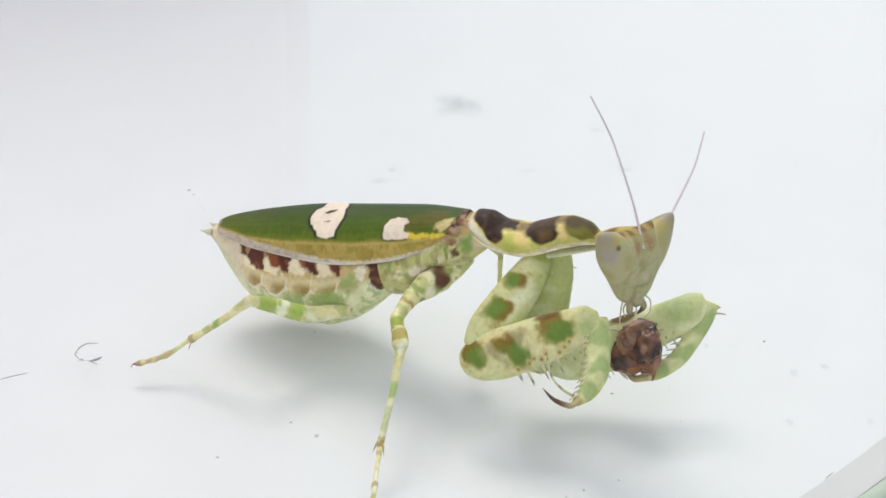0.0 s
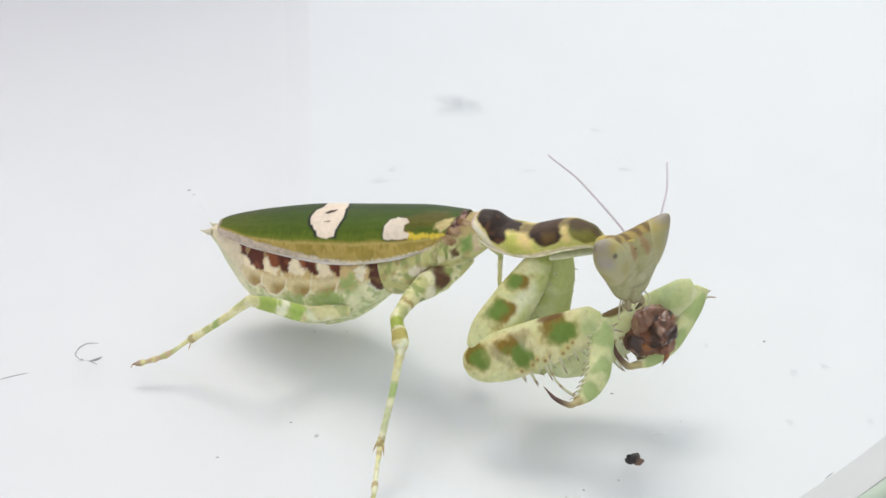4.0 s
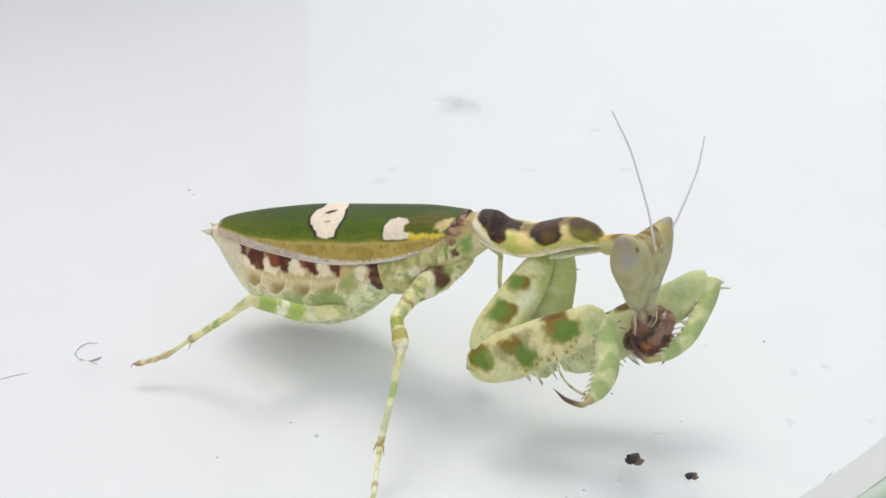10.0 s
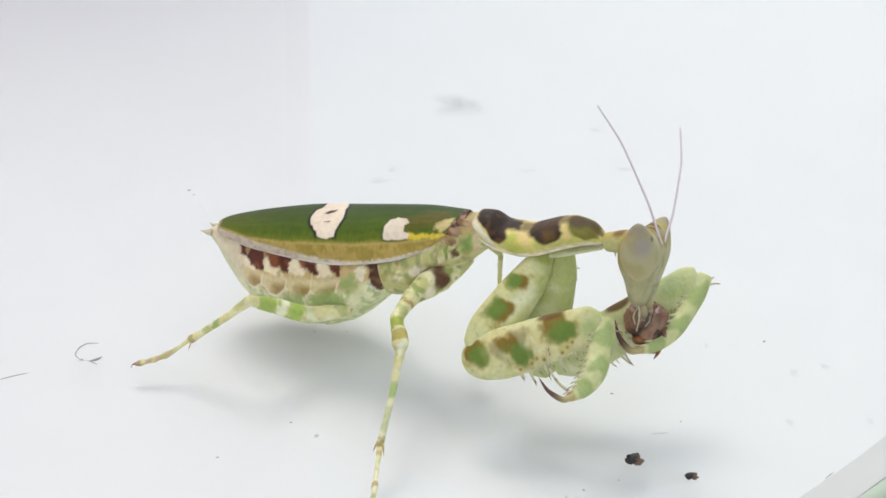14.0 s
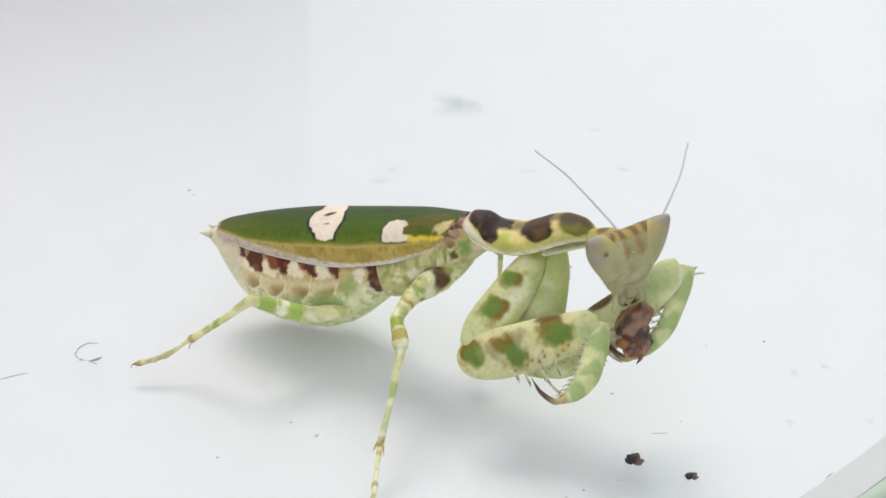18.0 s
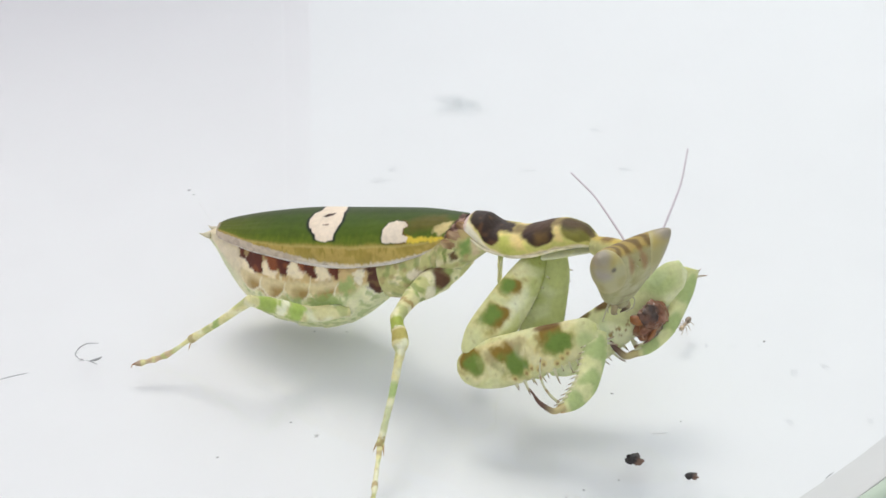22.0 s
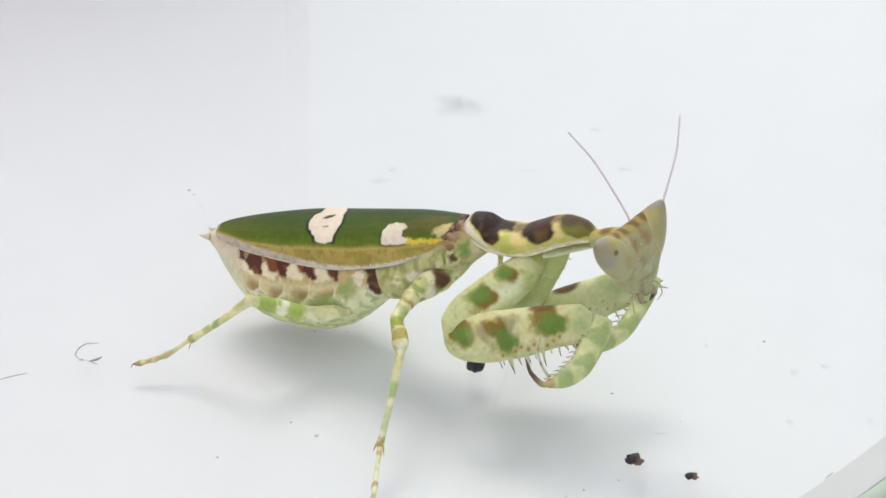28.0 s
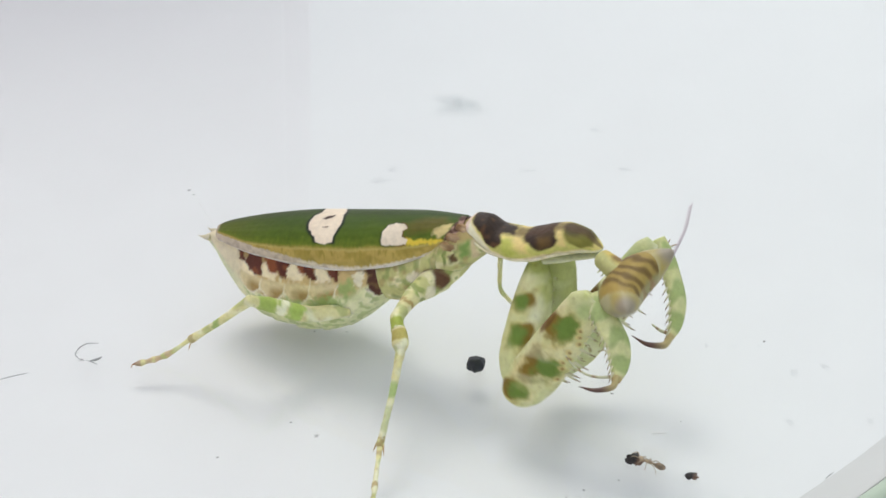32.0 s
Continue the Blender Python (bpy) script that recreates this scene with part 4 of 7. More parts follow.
def foreleg(side):
    """The three moving bones of one raptorial leg; side -1 is the one nearer the camera."""
    cx = part("coxa", coxa_me if side < 0 else coxa_far, mantis, "stout green-spotted coxa" if side < 0 else "plain yellow-green inner side of a stout coxa")
    ln = FEMUR_N if side < 0 else FEMUR_L
    fe = part("femur", femur_near if side < 0 else femur_me, mantis, "broad spined femur with green and brown spots")
    ti = part("tibia", tibia_near if side < 0 else tibia_me, mantis, "green-banded grasping tibia with a hooked claw")
    for k in range(10):
        x = ln * (0.34 + 0.058 * k)
        part("spine", SP_L if k in (1, 3, 5) else SP_M if k % 2 else SP_S, fe, at=P(x, -0.35, float(fbot(x * FEMUR_L / ln)) + 0.12, 6, 0, 0))
    for k in range(4):
        x = ln * (0.30 + 0.07 * k)
        part("spine", SP_L if k == 1 else SP_M, fe, at=P(x, 0.45, float(fbot(x * FEMUR_L / ln)) + 0.15, -8, -12, 0))
    for k in range(11):
        x = 1.0 + 0.46 * k
        part("spine", SP_S if k < 4 else SP_M, ti, at=P(x, -0.2, float(tbot(x)) + (0.1 if side < 0 else 0.3), 4, -38, 0))
    for k in range(9):
        x = COXA_L * (0.16 + 0.085 * k)
        part("tubercle", TUB, cx, at=P(x, 0.0, 1.42, 180, 0, 0))
    for k, (dx, dz) in enumerate(((0.9, -0.5), (0.7, 0.1))):
        v, fc, s = sweep([(ln - 0.3, 0.2, -0.6 + 0.3 * k), (ln + 0.5, 0.25, -0.75 + 0.3 * k), (ln + 0.5 + dx * 0.6, 0.3, -0.75 + 0.3 * k + dz * 0.6)], (0.13, 0.09, 0.03), (0.13, 0.09, 0.03), 10, 6, up=(0, 1, 0))
        part("spur", mesh_of("spur", v, fc, SPINE, mixc((0.60, 0.58, 0.44), (0.28, 0.16, 0.10), step(s, 0.4, 1.0))), fe)
    if side < 0:
        ti.scale = (0.93, 0.95, 0.92)
    else:
        ti.scale = (1.14, 1.0, 1.0)
    part("claw", CLAW_ME, ti, "dark curved claw")
    part("tarsus", TARSUS_ME if side < 0 else TARSUS_FAR, ti)
    return cx, fe, ti


TUB = spine_mesh(0.2, 0.07, "tubercle")
near_leg = foreleg(-1)
far_leg = foreleg(1)

# head: face towards -y, crown towards +z, origin between the eyes
SHAPES = [((0, 0.30, -0.45), (1.50, 0.62, 0.80)), ((0, 0.0, -0.95), (1.45, 0.84, 1.35)), ((0, -0.28, -1.9), (1.42, 0.80, 1.45)), ((0, -0.55, -2.9), (1.15, 0.68, 1.10))]
MELT = 0.22


def head_field(p):
    """Negative inside the skull: crown, face, muzzle and two pear-shaped eye cones melted together."""
    total = 0
    for o, r in SHAPES:
        r = np.array(r, float)
        total = total + np.exp(-(np.linalg.norm((p - np.array(o, float)) / r, axis=-1) - 1) * r.min() / MELT)
    for sgn in (-1, 1):
        g = p - np.array((1.4 * sgn, 0.0, -0.22))
        axis = np.array((0.6585 * sgn, 0.0, 0.7526))
        t = g @ axis
        side = g - t[..., None] * axis
        wide = 1 - 0.48 * np.clip(t / 2.0, -0.8, 1)
        far = np.sqrt((t / 2.0) ** 2 + (np.hypot(side[..., 0], side[..., 2]) / (1.16 * wide)) ** 2 + (side[..., 1] / (1.08 * wide)) ** 2)
        total = total + np.exp(-(far - 1) * 0.95 / MELT)
    return -MELT * np.log(total + 1e-30)


def head_surface(origin, ways, reach=4.6):
    """The outermost skin along each way from origin."""
    ks = np.linspace(reach, 0.2, 220)
    found, dist = np.zeros(len(ways), bool), np.full(len(ways), 0.2)
    last = np.full(len(ways), 1.0)
    for k in ks:
        val = head_field(origin + ways * k)
        hit = (val < 0) & ~found
        dist[hit] = k + (ks[0] - ks[1]) * (-val[hit]) / (last[hit] - val[hit] + 1e-9)
        found |= hit
        last = val
    return origin + ways * dist[:, None]


HN, HM = 64, 84
th = np.linspace(0, np.pi, HN)
ph = np.linspace(0, 2 * np.pi, HM, endpoint=False)
ways = np.array([[np.sin(a) * np.cos(p), np.sin(a) * np.sin(p), np.cos(a)] for a in th for p in ph])
v = head_surface(np.array((0, 0.0, -0.9)), ways)
x, y, z = v.T
n1, n2 = wob(v, 1.0, 1.0), wob(v + 3.0, 2.4, 1.0)
w = 0.12 * n1
c = mixc((0.34, 0.31, 0.15), (0.43, 0.40, 0.22), step(n1, -0.2, 0.3))
c = mixc(c, (0.40, 0.385, 0.215), step(-z + 0.3 * n1, 1.4, 2.6) * 0.8)
c = mixc(c, (0.27, 0.235, 0.15), step(-z + 0.3 * n2, 3.0, 3.9) * 0.8)
back = step(y + 0.5 * z, -0.10, 0.35)
c = mixc(c, (0.39, 0.285, 0.080), back)
for a in (-1.05, -0.35, 0.4, 1.1):
    c = mixc(c, (0.12, 0.070, 0.028), back * 0.8 * (1 - step(np.abs(x - a + 3 * w), 0.08, 0.30)))
# rusty marks beside the ocelli, a dark seam over the lip and pale cheeks
for sgn in (-1, 1):
    c = mixc(c, (0.30, 0.14, 0.07), blob(x, z, 0.50 * sgn, 0.25, 0.20, 0.42, 0.6, 4 * w) * (y < 0) * 0.6)
    c = mixc(c, (0.50, 0.47, 0.30), blob(x, z, 0.75 * sgn, -1.0, 0.28, 0.85, 0.6, 2 * w) * (y < 0) * 0.6)
c = mixc(c, (0.20, 0.17, 0.10), blob(x, z, 0.0, -2.35, 0.75, 0.12, 0.6, 2 * w) * (y < 0) * 0.55)
c = mixc(c, (0.19, 0.15, 0.09), blob(x, z, -0.5, -3.0, 0.16, 0.6, 0.6, 2 * w) * (y < 0) * 0.6)
c = mixc(c, (0.52, 0.50, 0.32), blob(x, z, 0.15, -1.75, 0.40, 0.40, 0.7, 2 * w) * (y < 0) * 0.6)
c = mixc(c, (0.30, 0.30, 0.12), step(n2, 0.08, 0.45) * (y < 0) * 0.35)
head = part("head", mesh_of("head", v, grid_faces(HN, HM, True), CHITIN, c), mantis, "triangular olive head with pale bulging eyes")
head.scale = (1.1, 1.1, 1.1)
for sgn in (-1, 1):
    # the eye follows the skull's swelling, a little proud of it
    hub = np.array((1.25 * sgn, 0.0, 0.0))
    axis = Vector((0.86 * sgn, -0.42, 0.12)).normalized()
    ra = np.linspace(0, 1.55, 34)
    ways = np.array([[np.sin(a) * np.cos(p), np.sin(a) * np.sin(p), np.cos(a)] for a in ra for p in ph])
    ways = ways @ np.array(axis.to_track_quat("Z", "Y").to_matrix()).T
    v = head_surface(hub, ways, 3.0)
    deep = np.repeat(0.035 * (1 - (ra / 1.55) ** 6) - 0.05 * (ra / 1.55) ** 12, HM)
    v = v + ways * deep[:, None]
    d = np.repeat(ra, HM) + wob(v, 0.8, 0.25)
    n2 = wob(v + 3.0, 2.4, 1.0)
    ex, ey, ez = np.abs(v[:, 0]), v[:, 1], v[:, 2]
    c = mixc((0.37, 0.33, 0.145), (0.42, 0.39, 0.21), step(wob(v, 0.9, 1.0), -0.2, 0.3))
    c = mixc(c, (0.43, 0.335, 0.085), step(ez + 0.6 * ey + 0.2 * n2, 0.1, 0.9) * 0.8)
    for at, r, edge, col, k in (((2.35, -0.5, 0.05), 0.55, 0.8, (0.345, 0.305, 0.27), 0.9), ((2.45, 0.1, 1.15), 0.70, 0.6, (0.285, 0.255, 0.225), 0.8), ((1.85, -0.72, 0.55), 0.17, 0.5, (0.07, 0.055, 0.05), 0.85 if sgn < 0 else 0.0)):
        d = np.linalg.norm(np.stack([ex, ey, ez], 1) - np.array(at), axis=1) / r + 0.15 * n2
        c = mixc(c, col, (1 - step(d, 1 - edge, 1 + edge)) * k)
    c = mixc(c, (0.46, 0.41, 0.20), step(np.repeat(ra, HM) + 0.1 * n2, 1.20, 1.45) * 0.8)
    part("eye", mesh_of("eye", v, grid_faces(34, HM, True), EYE, c), head, "pale lilac-grey compound eye")
    v, fc, s = sweep([(0.35 * sgn, -0.35, -3.7), (0.55 * sgn, -0.7, -4.3), (0.12 * sgn, -0.7, -4.75)], (0.24, 0.2, 0.04), (0.26, 0.22, 0.04), 16, 10, up=(0, 1, 0))
    part("mandible", mesh_of("mandible", v, fc, SPINE, mixc((0.34, 0.28, 0.15), (0.09, 0.055, 0.04), step(s, 0.4, 0.8))), head, "dark-tipped mandible", P(0, -0.42, 0.05))
    v, fc, s = sweep([(0.6 * sgn, -0.1, -3.6), (1.15 * sgn, -0.6, -4.2), (1.2 * sgn, -0.7, -4.9), (0.85 * sgn, -0.6, -5.4)], (0.055, 0.05, 0.045, 0.025), (0.055, 0.05, 0.045, 0.025), 22, 7, up=(0, 1, 0))
    part("palp", mesh_of("palp", v, fc, CHITIN, np.tile((0.42, 0.40, 0.29), (len(v), 1))), head, at=P(0, -0.4, 0.1))
    v, fc, s = sweep([(0.3 * sgn, -0.2, -3.9), (0.5 * sgn, -0.1, -4.6), (0.45 * sgn, -0.3, -5.1)], (0.06, 0.055, 0.03), (0.06, 0.055, 0.03), 16, 7, up=(0, 1, 0))
    part("palp", mesh_of("palp", v, fc, CHITIN, np.tile((0.40, 0.39, 0.28), (len(v), 1))), head, at=P(0, -0.4, 0.1))
    v, fc = ball((0.09, 0.06, 0.09), (0.25 * sgn, -0.72, 0.40), 10)
    part("ocellus", mesh_of("ocellus", v, fc, CHITIN, np.tile((0.30, 0.24, 0.12), (len(v), 1))), head)
v, fc = ball((0.42, 0.25, 0.5), (0, -1.10, -3.6), 14)
part("labrum", mesh_of("labrum", v, fc, CHITIN, mixc((0.36, 0.33, 0.19), (0.22, 0.17, 0.10), step(-v[:, 2], 3.5, 4.0))), head)

ANT_L = 11.6
v, fc, s = sweep([(0, 0, 0), (ANT_L * 0.3, 0, -0.35), (ANT_L * 0.65, 0, -0.42), (ANT_L, 0, 0)], (0.10, 0.075, 0.07, 0.06), (0.10, 0.075, 0.07, 0.06), 90, 8, up=(0, 1, 0))
v = v + (0.012 * np.sin(s * 330))[:, None]
ant_me = mesh_of("antenna", v, fc, HAIR)
antenna_a = part("antenna", ant_me, mantis, "thin brownish-lilac antenna")
antenna_b = part("antenna", ant_me, mantis, "thin brownish-lilac antenna")

# ---- prey fragments, crumbs, pellet ----
fragments = []
FR = ((1.35, 0.9, 1.1, 0), (1.4, 0.9, 1.1, 1), (0.85, 0.75, 0.8, 2), (1.45, 0.85, 1.2, 1), (1.45, 0.85, 1.15, 0), (0.80, 0.72, 0.74, 2), (0.8, 0.7, 0.75, 0))
TONES = (((0.05, 0.026, 0.018), (0.17, 0.072, 0.038)), ((0.18, 0.080, 0.045), (0.30, 0.165, 0.105)), ((0.17, 0.066, 0.033), (0.27, 0.125, 0.070)))
for i, (a, b, d, tone) in enumerate(FR):
    a, b, d = 1.28 * a, 1.08 * b, 1.25 * d
    v, fc = lump((a, b, d), i + 1, 0.20, 40)
    v = v + np.stack([wob(v + k * 9 + i, 0.8, 0.20) + wob(v + k * 5 + i, 2.6, 0.035) for k in range(3)], 1)      # torn and wrinkled
    n = wob(v + 10 * i, 0.9, 1.0)
    c = mixc(TONES[tone][0], TONES[tone][1], step(n, -0.2, 0.3))
    c = mixc(c, (0.012, 0.010, 0.010), step(wob(v + 30 + i, 0.7, 1.0), 0.16, 0.42) * 0.75)
    c = mixc(c, (0.34, 0.20, 0.13), step(wob(v + 50 + i, 1.3, 1.0), 0.2, 0.5) * 0.6)
    ob = tagged(new("prey_fragment", mesh_of("prey_fragment", v, fc, MEAT, c)), "moist reddish-brown piece of insect prey in the claws", "prey", "prey pieces")
    for k in range(1 if i in (1, 3) else 0):
        h = 3.9 + 1.1 * i
        r0 = np.array((0.75 * a * np.cos(h), -0.2, 0.75 * d * np.sin(h)))
        r1 = np.array((np.cos(h), -0.3, np.sin(h)))
        ln = 0.75 if (i + k) % 3 else 1.25
        v, fc, s = sweep([r0, r0 + r1 * 0.45 * ln, r0 + r1 * ln + np.array((0.25, -0.1, -0.25)) * ln], (0.24, 0.20, 0.05), (0.22, 0.17, 0.04), 16, 10, up=(0, 1, 0))
        part("limb", mesh_of("limb", v, fc, MEAT, mixc((0.16, 0.05, 0.025), (0.03, 0.014, 0.01), step(s, 0.2, 0.9))), ob)
    fragments.append(ob)

# a bent leg on the third piece
for nm, path, ra in (("thigh", [(-1.73, 0.98, -0.65), (-1.45, 0.51, -0.49), (-1.13, 0.15, -0.05)], (0.12, 0.42, 0.38, 0.16)), ("shin", [(-1.18, 0.21, -0.1), (-0.88, -0.11, 0.32), (-0.54, -0.33, 0.98)], (0.18, 0.38, 0.40, 0.14)), ("spur", [(-0.48, -0.38, 0.45), (-0.49, -0.82, -0.17), (-0.68, -1.03, -0.97)], (0.24, 0.22, 0.16, 0.02))):
    v, fc, s = sweep(path, ra, np.array(ra) * 0.8, 22, 12, up=(0, 1, 0))
    v = v + np.stack([wob(v + 7 * k, 2.2, 0.05) for k in range(3)], 1)
    c = mixc((0.27, 0.105, 0.032), (0.17, 0.058, 0.022), step(wob(v + 3, 1.4, 1.0), -0.1, 0.4))
    part(nm, mesh_of(nm, v, fc, MEAT, mixc(c, (0.04, 0.018, 0.012), step(s, 0.6, 1.0) * (0.8 if nm == "spur" else 0.15))), fragments[2])


def crumb(r, seed, label):
    v, fc = lump(r, seed, 0.5, 22)
    turn = np.arctan2(v[:, 1], v[:, 0])
    v[:, :2] *= (1 - 0.60 * np.exp(-((turn + 1.75) / 0.38) ** 2) + 0.09 * np.sin(5 * turn + seed) + 0.06 * np.sin(13 * turn))[:, None]     # a bitten edge
    v[:, 2] *= 0.75
    brown = lambda p: mixc((0.022, 0.018, 0.016), (0.15, 0.085, 0.055), step(p[:, 0] / r[0] - 0.6 * p[:, 1] / r[1] + wob(p, 2.5, 0.5), 0.0, 0.7))
    me = mesh_of("crumb", v, fc, CRUMB, brown(v))
    ob = tagged(new("crumb", me), label, "crumb", "fallen crumbs")
    for k in range(3):
        a = k * 2.1 + seed
        f = r[0] * 1.1
        v, fc, s = sweep([(0.3 * f * np.cos(a), 0.3 * f * np.sin(a), 0), (0.75 * f * np.cos(a), 0.7 * f * np.sin(a), 0.05), (0.8 * f * np.cos(a + 0.5), 0.8 * f * np.sin(a + 0.5), -0.1)], (0.14 * f, 0.08 * f, 0.02), (0.12 * f, 0.08 * f, 0.02), 8, 6)
        part("shard", mesh_of("shard", v, fc, CRUMB, brown(v)), ob)
    return ob


crumb_a = crumb((0.62, 0.58, 0.30), 3, "black ragged crumb of prey dropped on the floor")
crumb_b = crumb((0.43, 0.36, 0.24), 5, "small black crumb of prey dropped on the floor")

v, fc = lump((0.74, 0.72, 0.68), 9, 0.12, 16)
v[:, :2] *= (1 + 0.10 * np.cos(6 * np.arctan2(v[:, 1], v[:, 0])))[:, None]
v[:, 2] = np.clip(v[:, 2], -0.6, 0.6)
pellet = tagged(new("dropping", mesh_of("dropping", v, fc, PELLET)), "black six-sided dry pellet on the white floor", "dropping")
pellet.matrix_basis = P(2.62, -19.45, 0.6, 0, 0, 20)

# ---- the ant, facing +x ----
ant = tagged(new("ant"), "small slender pale brown ant walking on the floor", "ant")
ant.scale = (0.76, 0.76, 0.76)
AC, AD = (0.41, 0.32, 0.21), (0.19, 0.14, 0.09)
for nm, r, at, col in (("head", (0.34, 0.28, 0.24), (1.05, 0, 0.55), AC), ("thorax", (0.48, 0.19, 0.2), (0.3, 0, 0.55), (0.33, 0.25, 0.16)), ("petiole", (0.13, 0.1, 0.16), (-0.28, 0, 0.5), AC), ("gaster", (0.58, 0.33, 0.32), (-0.9, 0, 0.5), AD)):
    v, fc = ball(r, at, 12)
    part(nm, mesh_of(nm, v, fc, ANTSKIN, mixc(col, np.array(col) * 1.6, step(wob(v, 3, 1), 0, 0.4))), ant)
for sgn in (-1, 1):
    for k, (bx, fx) in enumerate(((0.55, 1.15), (0.3, 0.3), (0.1, -0.75))):
        v, fc, s = sweep([(bx, 0.12 * sgn, 0.5), ((bx + fx) / 2, 0.42 * sgn, 0.62), (fx, 0.62 * sgn, 0.3), (fx + 0.12 * (1 - k), 0.78 * sgn, 0.03)], (0.05, 0.04, 0.03, 0.02), (0.05, 0.04, 0.03, 0.02), 16, 6)
        part("leg", mesh_of("leg", v, fc, ANTSKIN, np.tile(AC, (len(v), 1))), ant)
    v, fc, s = sweep([(1.3, 0.1 * sgn, 0.6), (1.6, 0.35 * sgn, 0.85), (1.95, 0.4 * sgn, 0.6), (2.2, 0.42 * sgn, 0.4)], (0.045, 0.04, 0.035, 0.03), (0.045, 0.04, 0.035, 0.03), 16, 6)
    part("antenna", mesh_of("antenna", v, fc, ANTSKIN, np.tile(AC, (len(v), 1))), ant)
    v, fc, s = sweep([(1.3, 0.1 * sgn, 0.5), (1.48, 0.1 * sgn, 0.45), (1.55, 0.02 * sgn, 0.42)], (0.06, 0.05, 0.01), (0.06, 0.05, 0.01), 8, 6)
    part("mandible", mesh_of("mandible", v, fc, ANTSKIN, np.tile(AD, (len(v), 1))), ant)


# ---- marks on the floor ----
def smear(x, y, rx, ry, seed, mat, label, turn=0, name="smear", z=0.0):
    """A thin dried film with an uneven edge that fades out."""
    n, rings = 40, 9
    a = np.linspace(0, 2 * np.pi, n, endpoint=False)
    k = np.array([1 + 0.5 * noise.noise(Vector((np.cos(q) * 1.2, np.sin(q) * 1.2, seed))) for q in a])
    v, film = [[0, 0, 0.02]], [1.0]
    for i in range(1, rings):
        r = i / (rings - 1)
        fade = (1 - r * r) ** 2
        v += [[r * rx * k[j] * np.cos(a[j]), r * ry * k[j] * np.sin(a[j]), 0.02 * (1 - r)] for j in range(n)]
        film += [fade * (0.85 + 0.6 * noise.noise(Vector((r * np.cos(q) * 2.5, r * np.sin(q) * 2.5, seed + 3.3)))) for q in a]
    fc = [(0, 1 + i, 1 + (i + 1) % n) for i in range(n)]
    for q in range(rings - 2):
        fc += [(1 + q * n + i, 1 + (q + 1) * n + i, 1 + (q + 1) * n + (i + 1) % n, 1 + q * n + (i + 1) % n) for i in range(n)]
    me = mesh_of(name, v, fc, mat)
    at = me.attributes.new("film", "FLOAT", "POINT")
    at.data.foreach_set("value", [max(0.0, q) for q in film])
    ob = tagged(new(name, me), label, name)
    ob.matrix_basis = P(x, y, z + 0.004, 0, 0, turn)
    return ob


def thread(pts, r, mat, label, name="fibre"):
    v, fc, s = sweep(pts, (r * 0.5, r, r, r * 0.4), (r * 0.5, r, r, r * 0.4), 40, 6)
    return tagged(new(name, mesh_of(name, v, fc, mat)), label, name)


smear(1.88, 36.84, 3.7, 4.4, 1, SMEAR, "soft grey-green dried smear on the white floor", 25, z=-1.6)
smear(-6.67, 17.06, 1.5, 0.9, 2, FAINT, "very faint curved water stain on the floor", 0, "stain", z=-1.6)
smear(-5.45, 19.86, 0.9, 0.9, 3, FAINT, "very faint water stain on the floor", 0, "stain", z=-1.6)
smear(9.13, 19.46, 1.2, 0.7, 4, FAINT, "very faint short dried smear on the floor", 0, z=-1.6)
smear(19.46, 19.86, 1.2, 0.7, 5, FAINT, "very faint short dried smear on the floor", 0, z=-1.6)
smear(17.47, 29.97, 1, 0.8, 6, FAINT, "very faint short dried smear on the floor", 0, z=-1.6)
smear(26.93, -24.16, 0.5, 0.8, 7, FAINT, "faint grey dust stain on the floor", 0, "stain", z=-1.6)
smear(33.22, -23.95, 0.4, 0.7, 8, FAINT, "faint grey dust stain on the floor", 0, "stain", z=-1.6)
smear(31.56, -16.74, 0.5, 0.9, 9, FAINT, "faint grey dust stain on the floor", 20, "stain", z=-1.6)
smear(22.31, -13.60, 0.3, 0.4, 10, FAINT, "faint bluish dust stain on the floor", 0, "stain", z=-1.6)
smear(24.59, -13.69, 0.35, 0.4, 11, FAINT, "faint bluish dust stain on the floor", 0, "stain", z=-1.6)
smear(28.80, -17.54, 0.5, 0.9, 12, FAINT, "faint grey dust stain on the floor", 0, "stain", z=-1.6)
for k, (x, y, r, mat) in enumerate(((-10.77, -13.85, 0.13, SPECK), (-17.80, -13.42, 0.09, SPECK), (-8.06, -13.94, 0.1, SPECK), (-9.43, -27.87, 0.28, DUST), (-16.42, -30.37, 0.16, DUST), (-11.49, -26.23, 0.16, DUST), (13.19, -22.59, 0.15, SPECK), (17.76, -22.14, 0.09, SPECK), (26.62, -15.37, 0.17, SPECK), (26.05, -16.03, 0.09, DUST), (27.73, -17.26, 0.09, DUST), (12.50, -32.88, 0.13, DUST), (9.91, -33.97, 0.13, SPECK), (8.61, -34.69, 0.1, SPECK), (-25.70, 11.90, 0.3, DUST), (-25.07, 10.92, 0.2, DUST), (-29.35, -17.98, 0.26, DUST))):
    smear(x, y, r, r * 0.8, 20 + k, mat, "tiny dark dust speck on the white floor" if mat == SPECK else "pale greyish dust speck on the white floor", 30 * k, "speck")
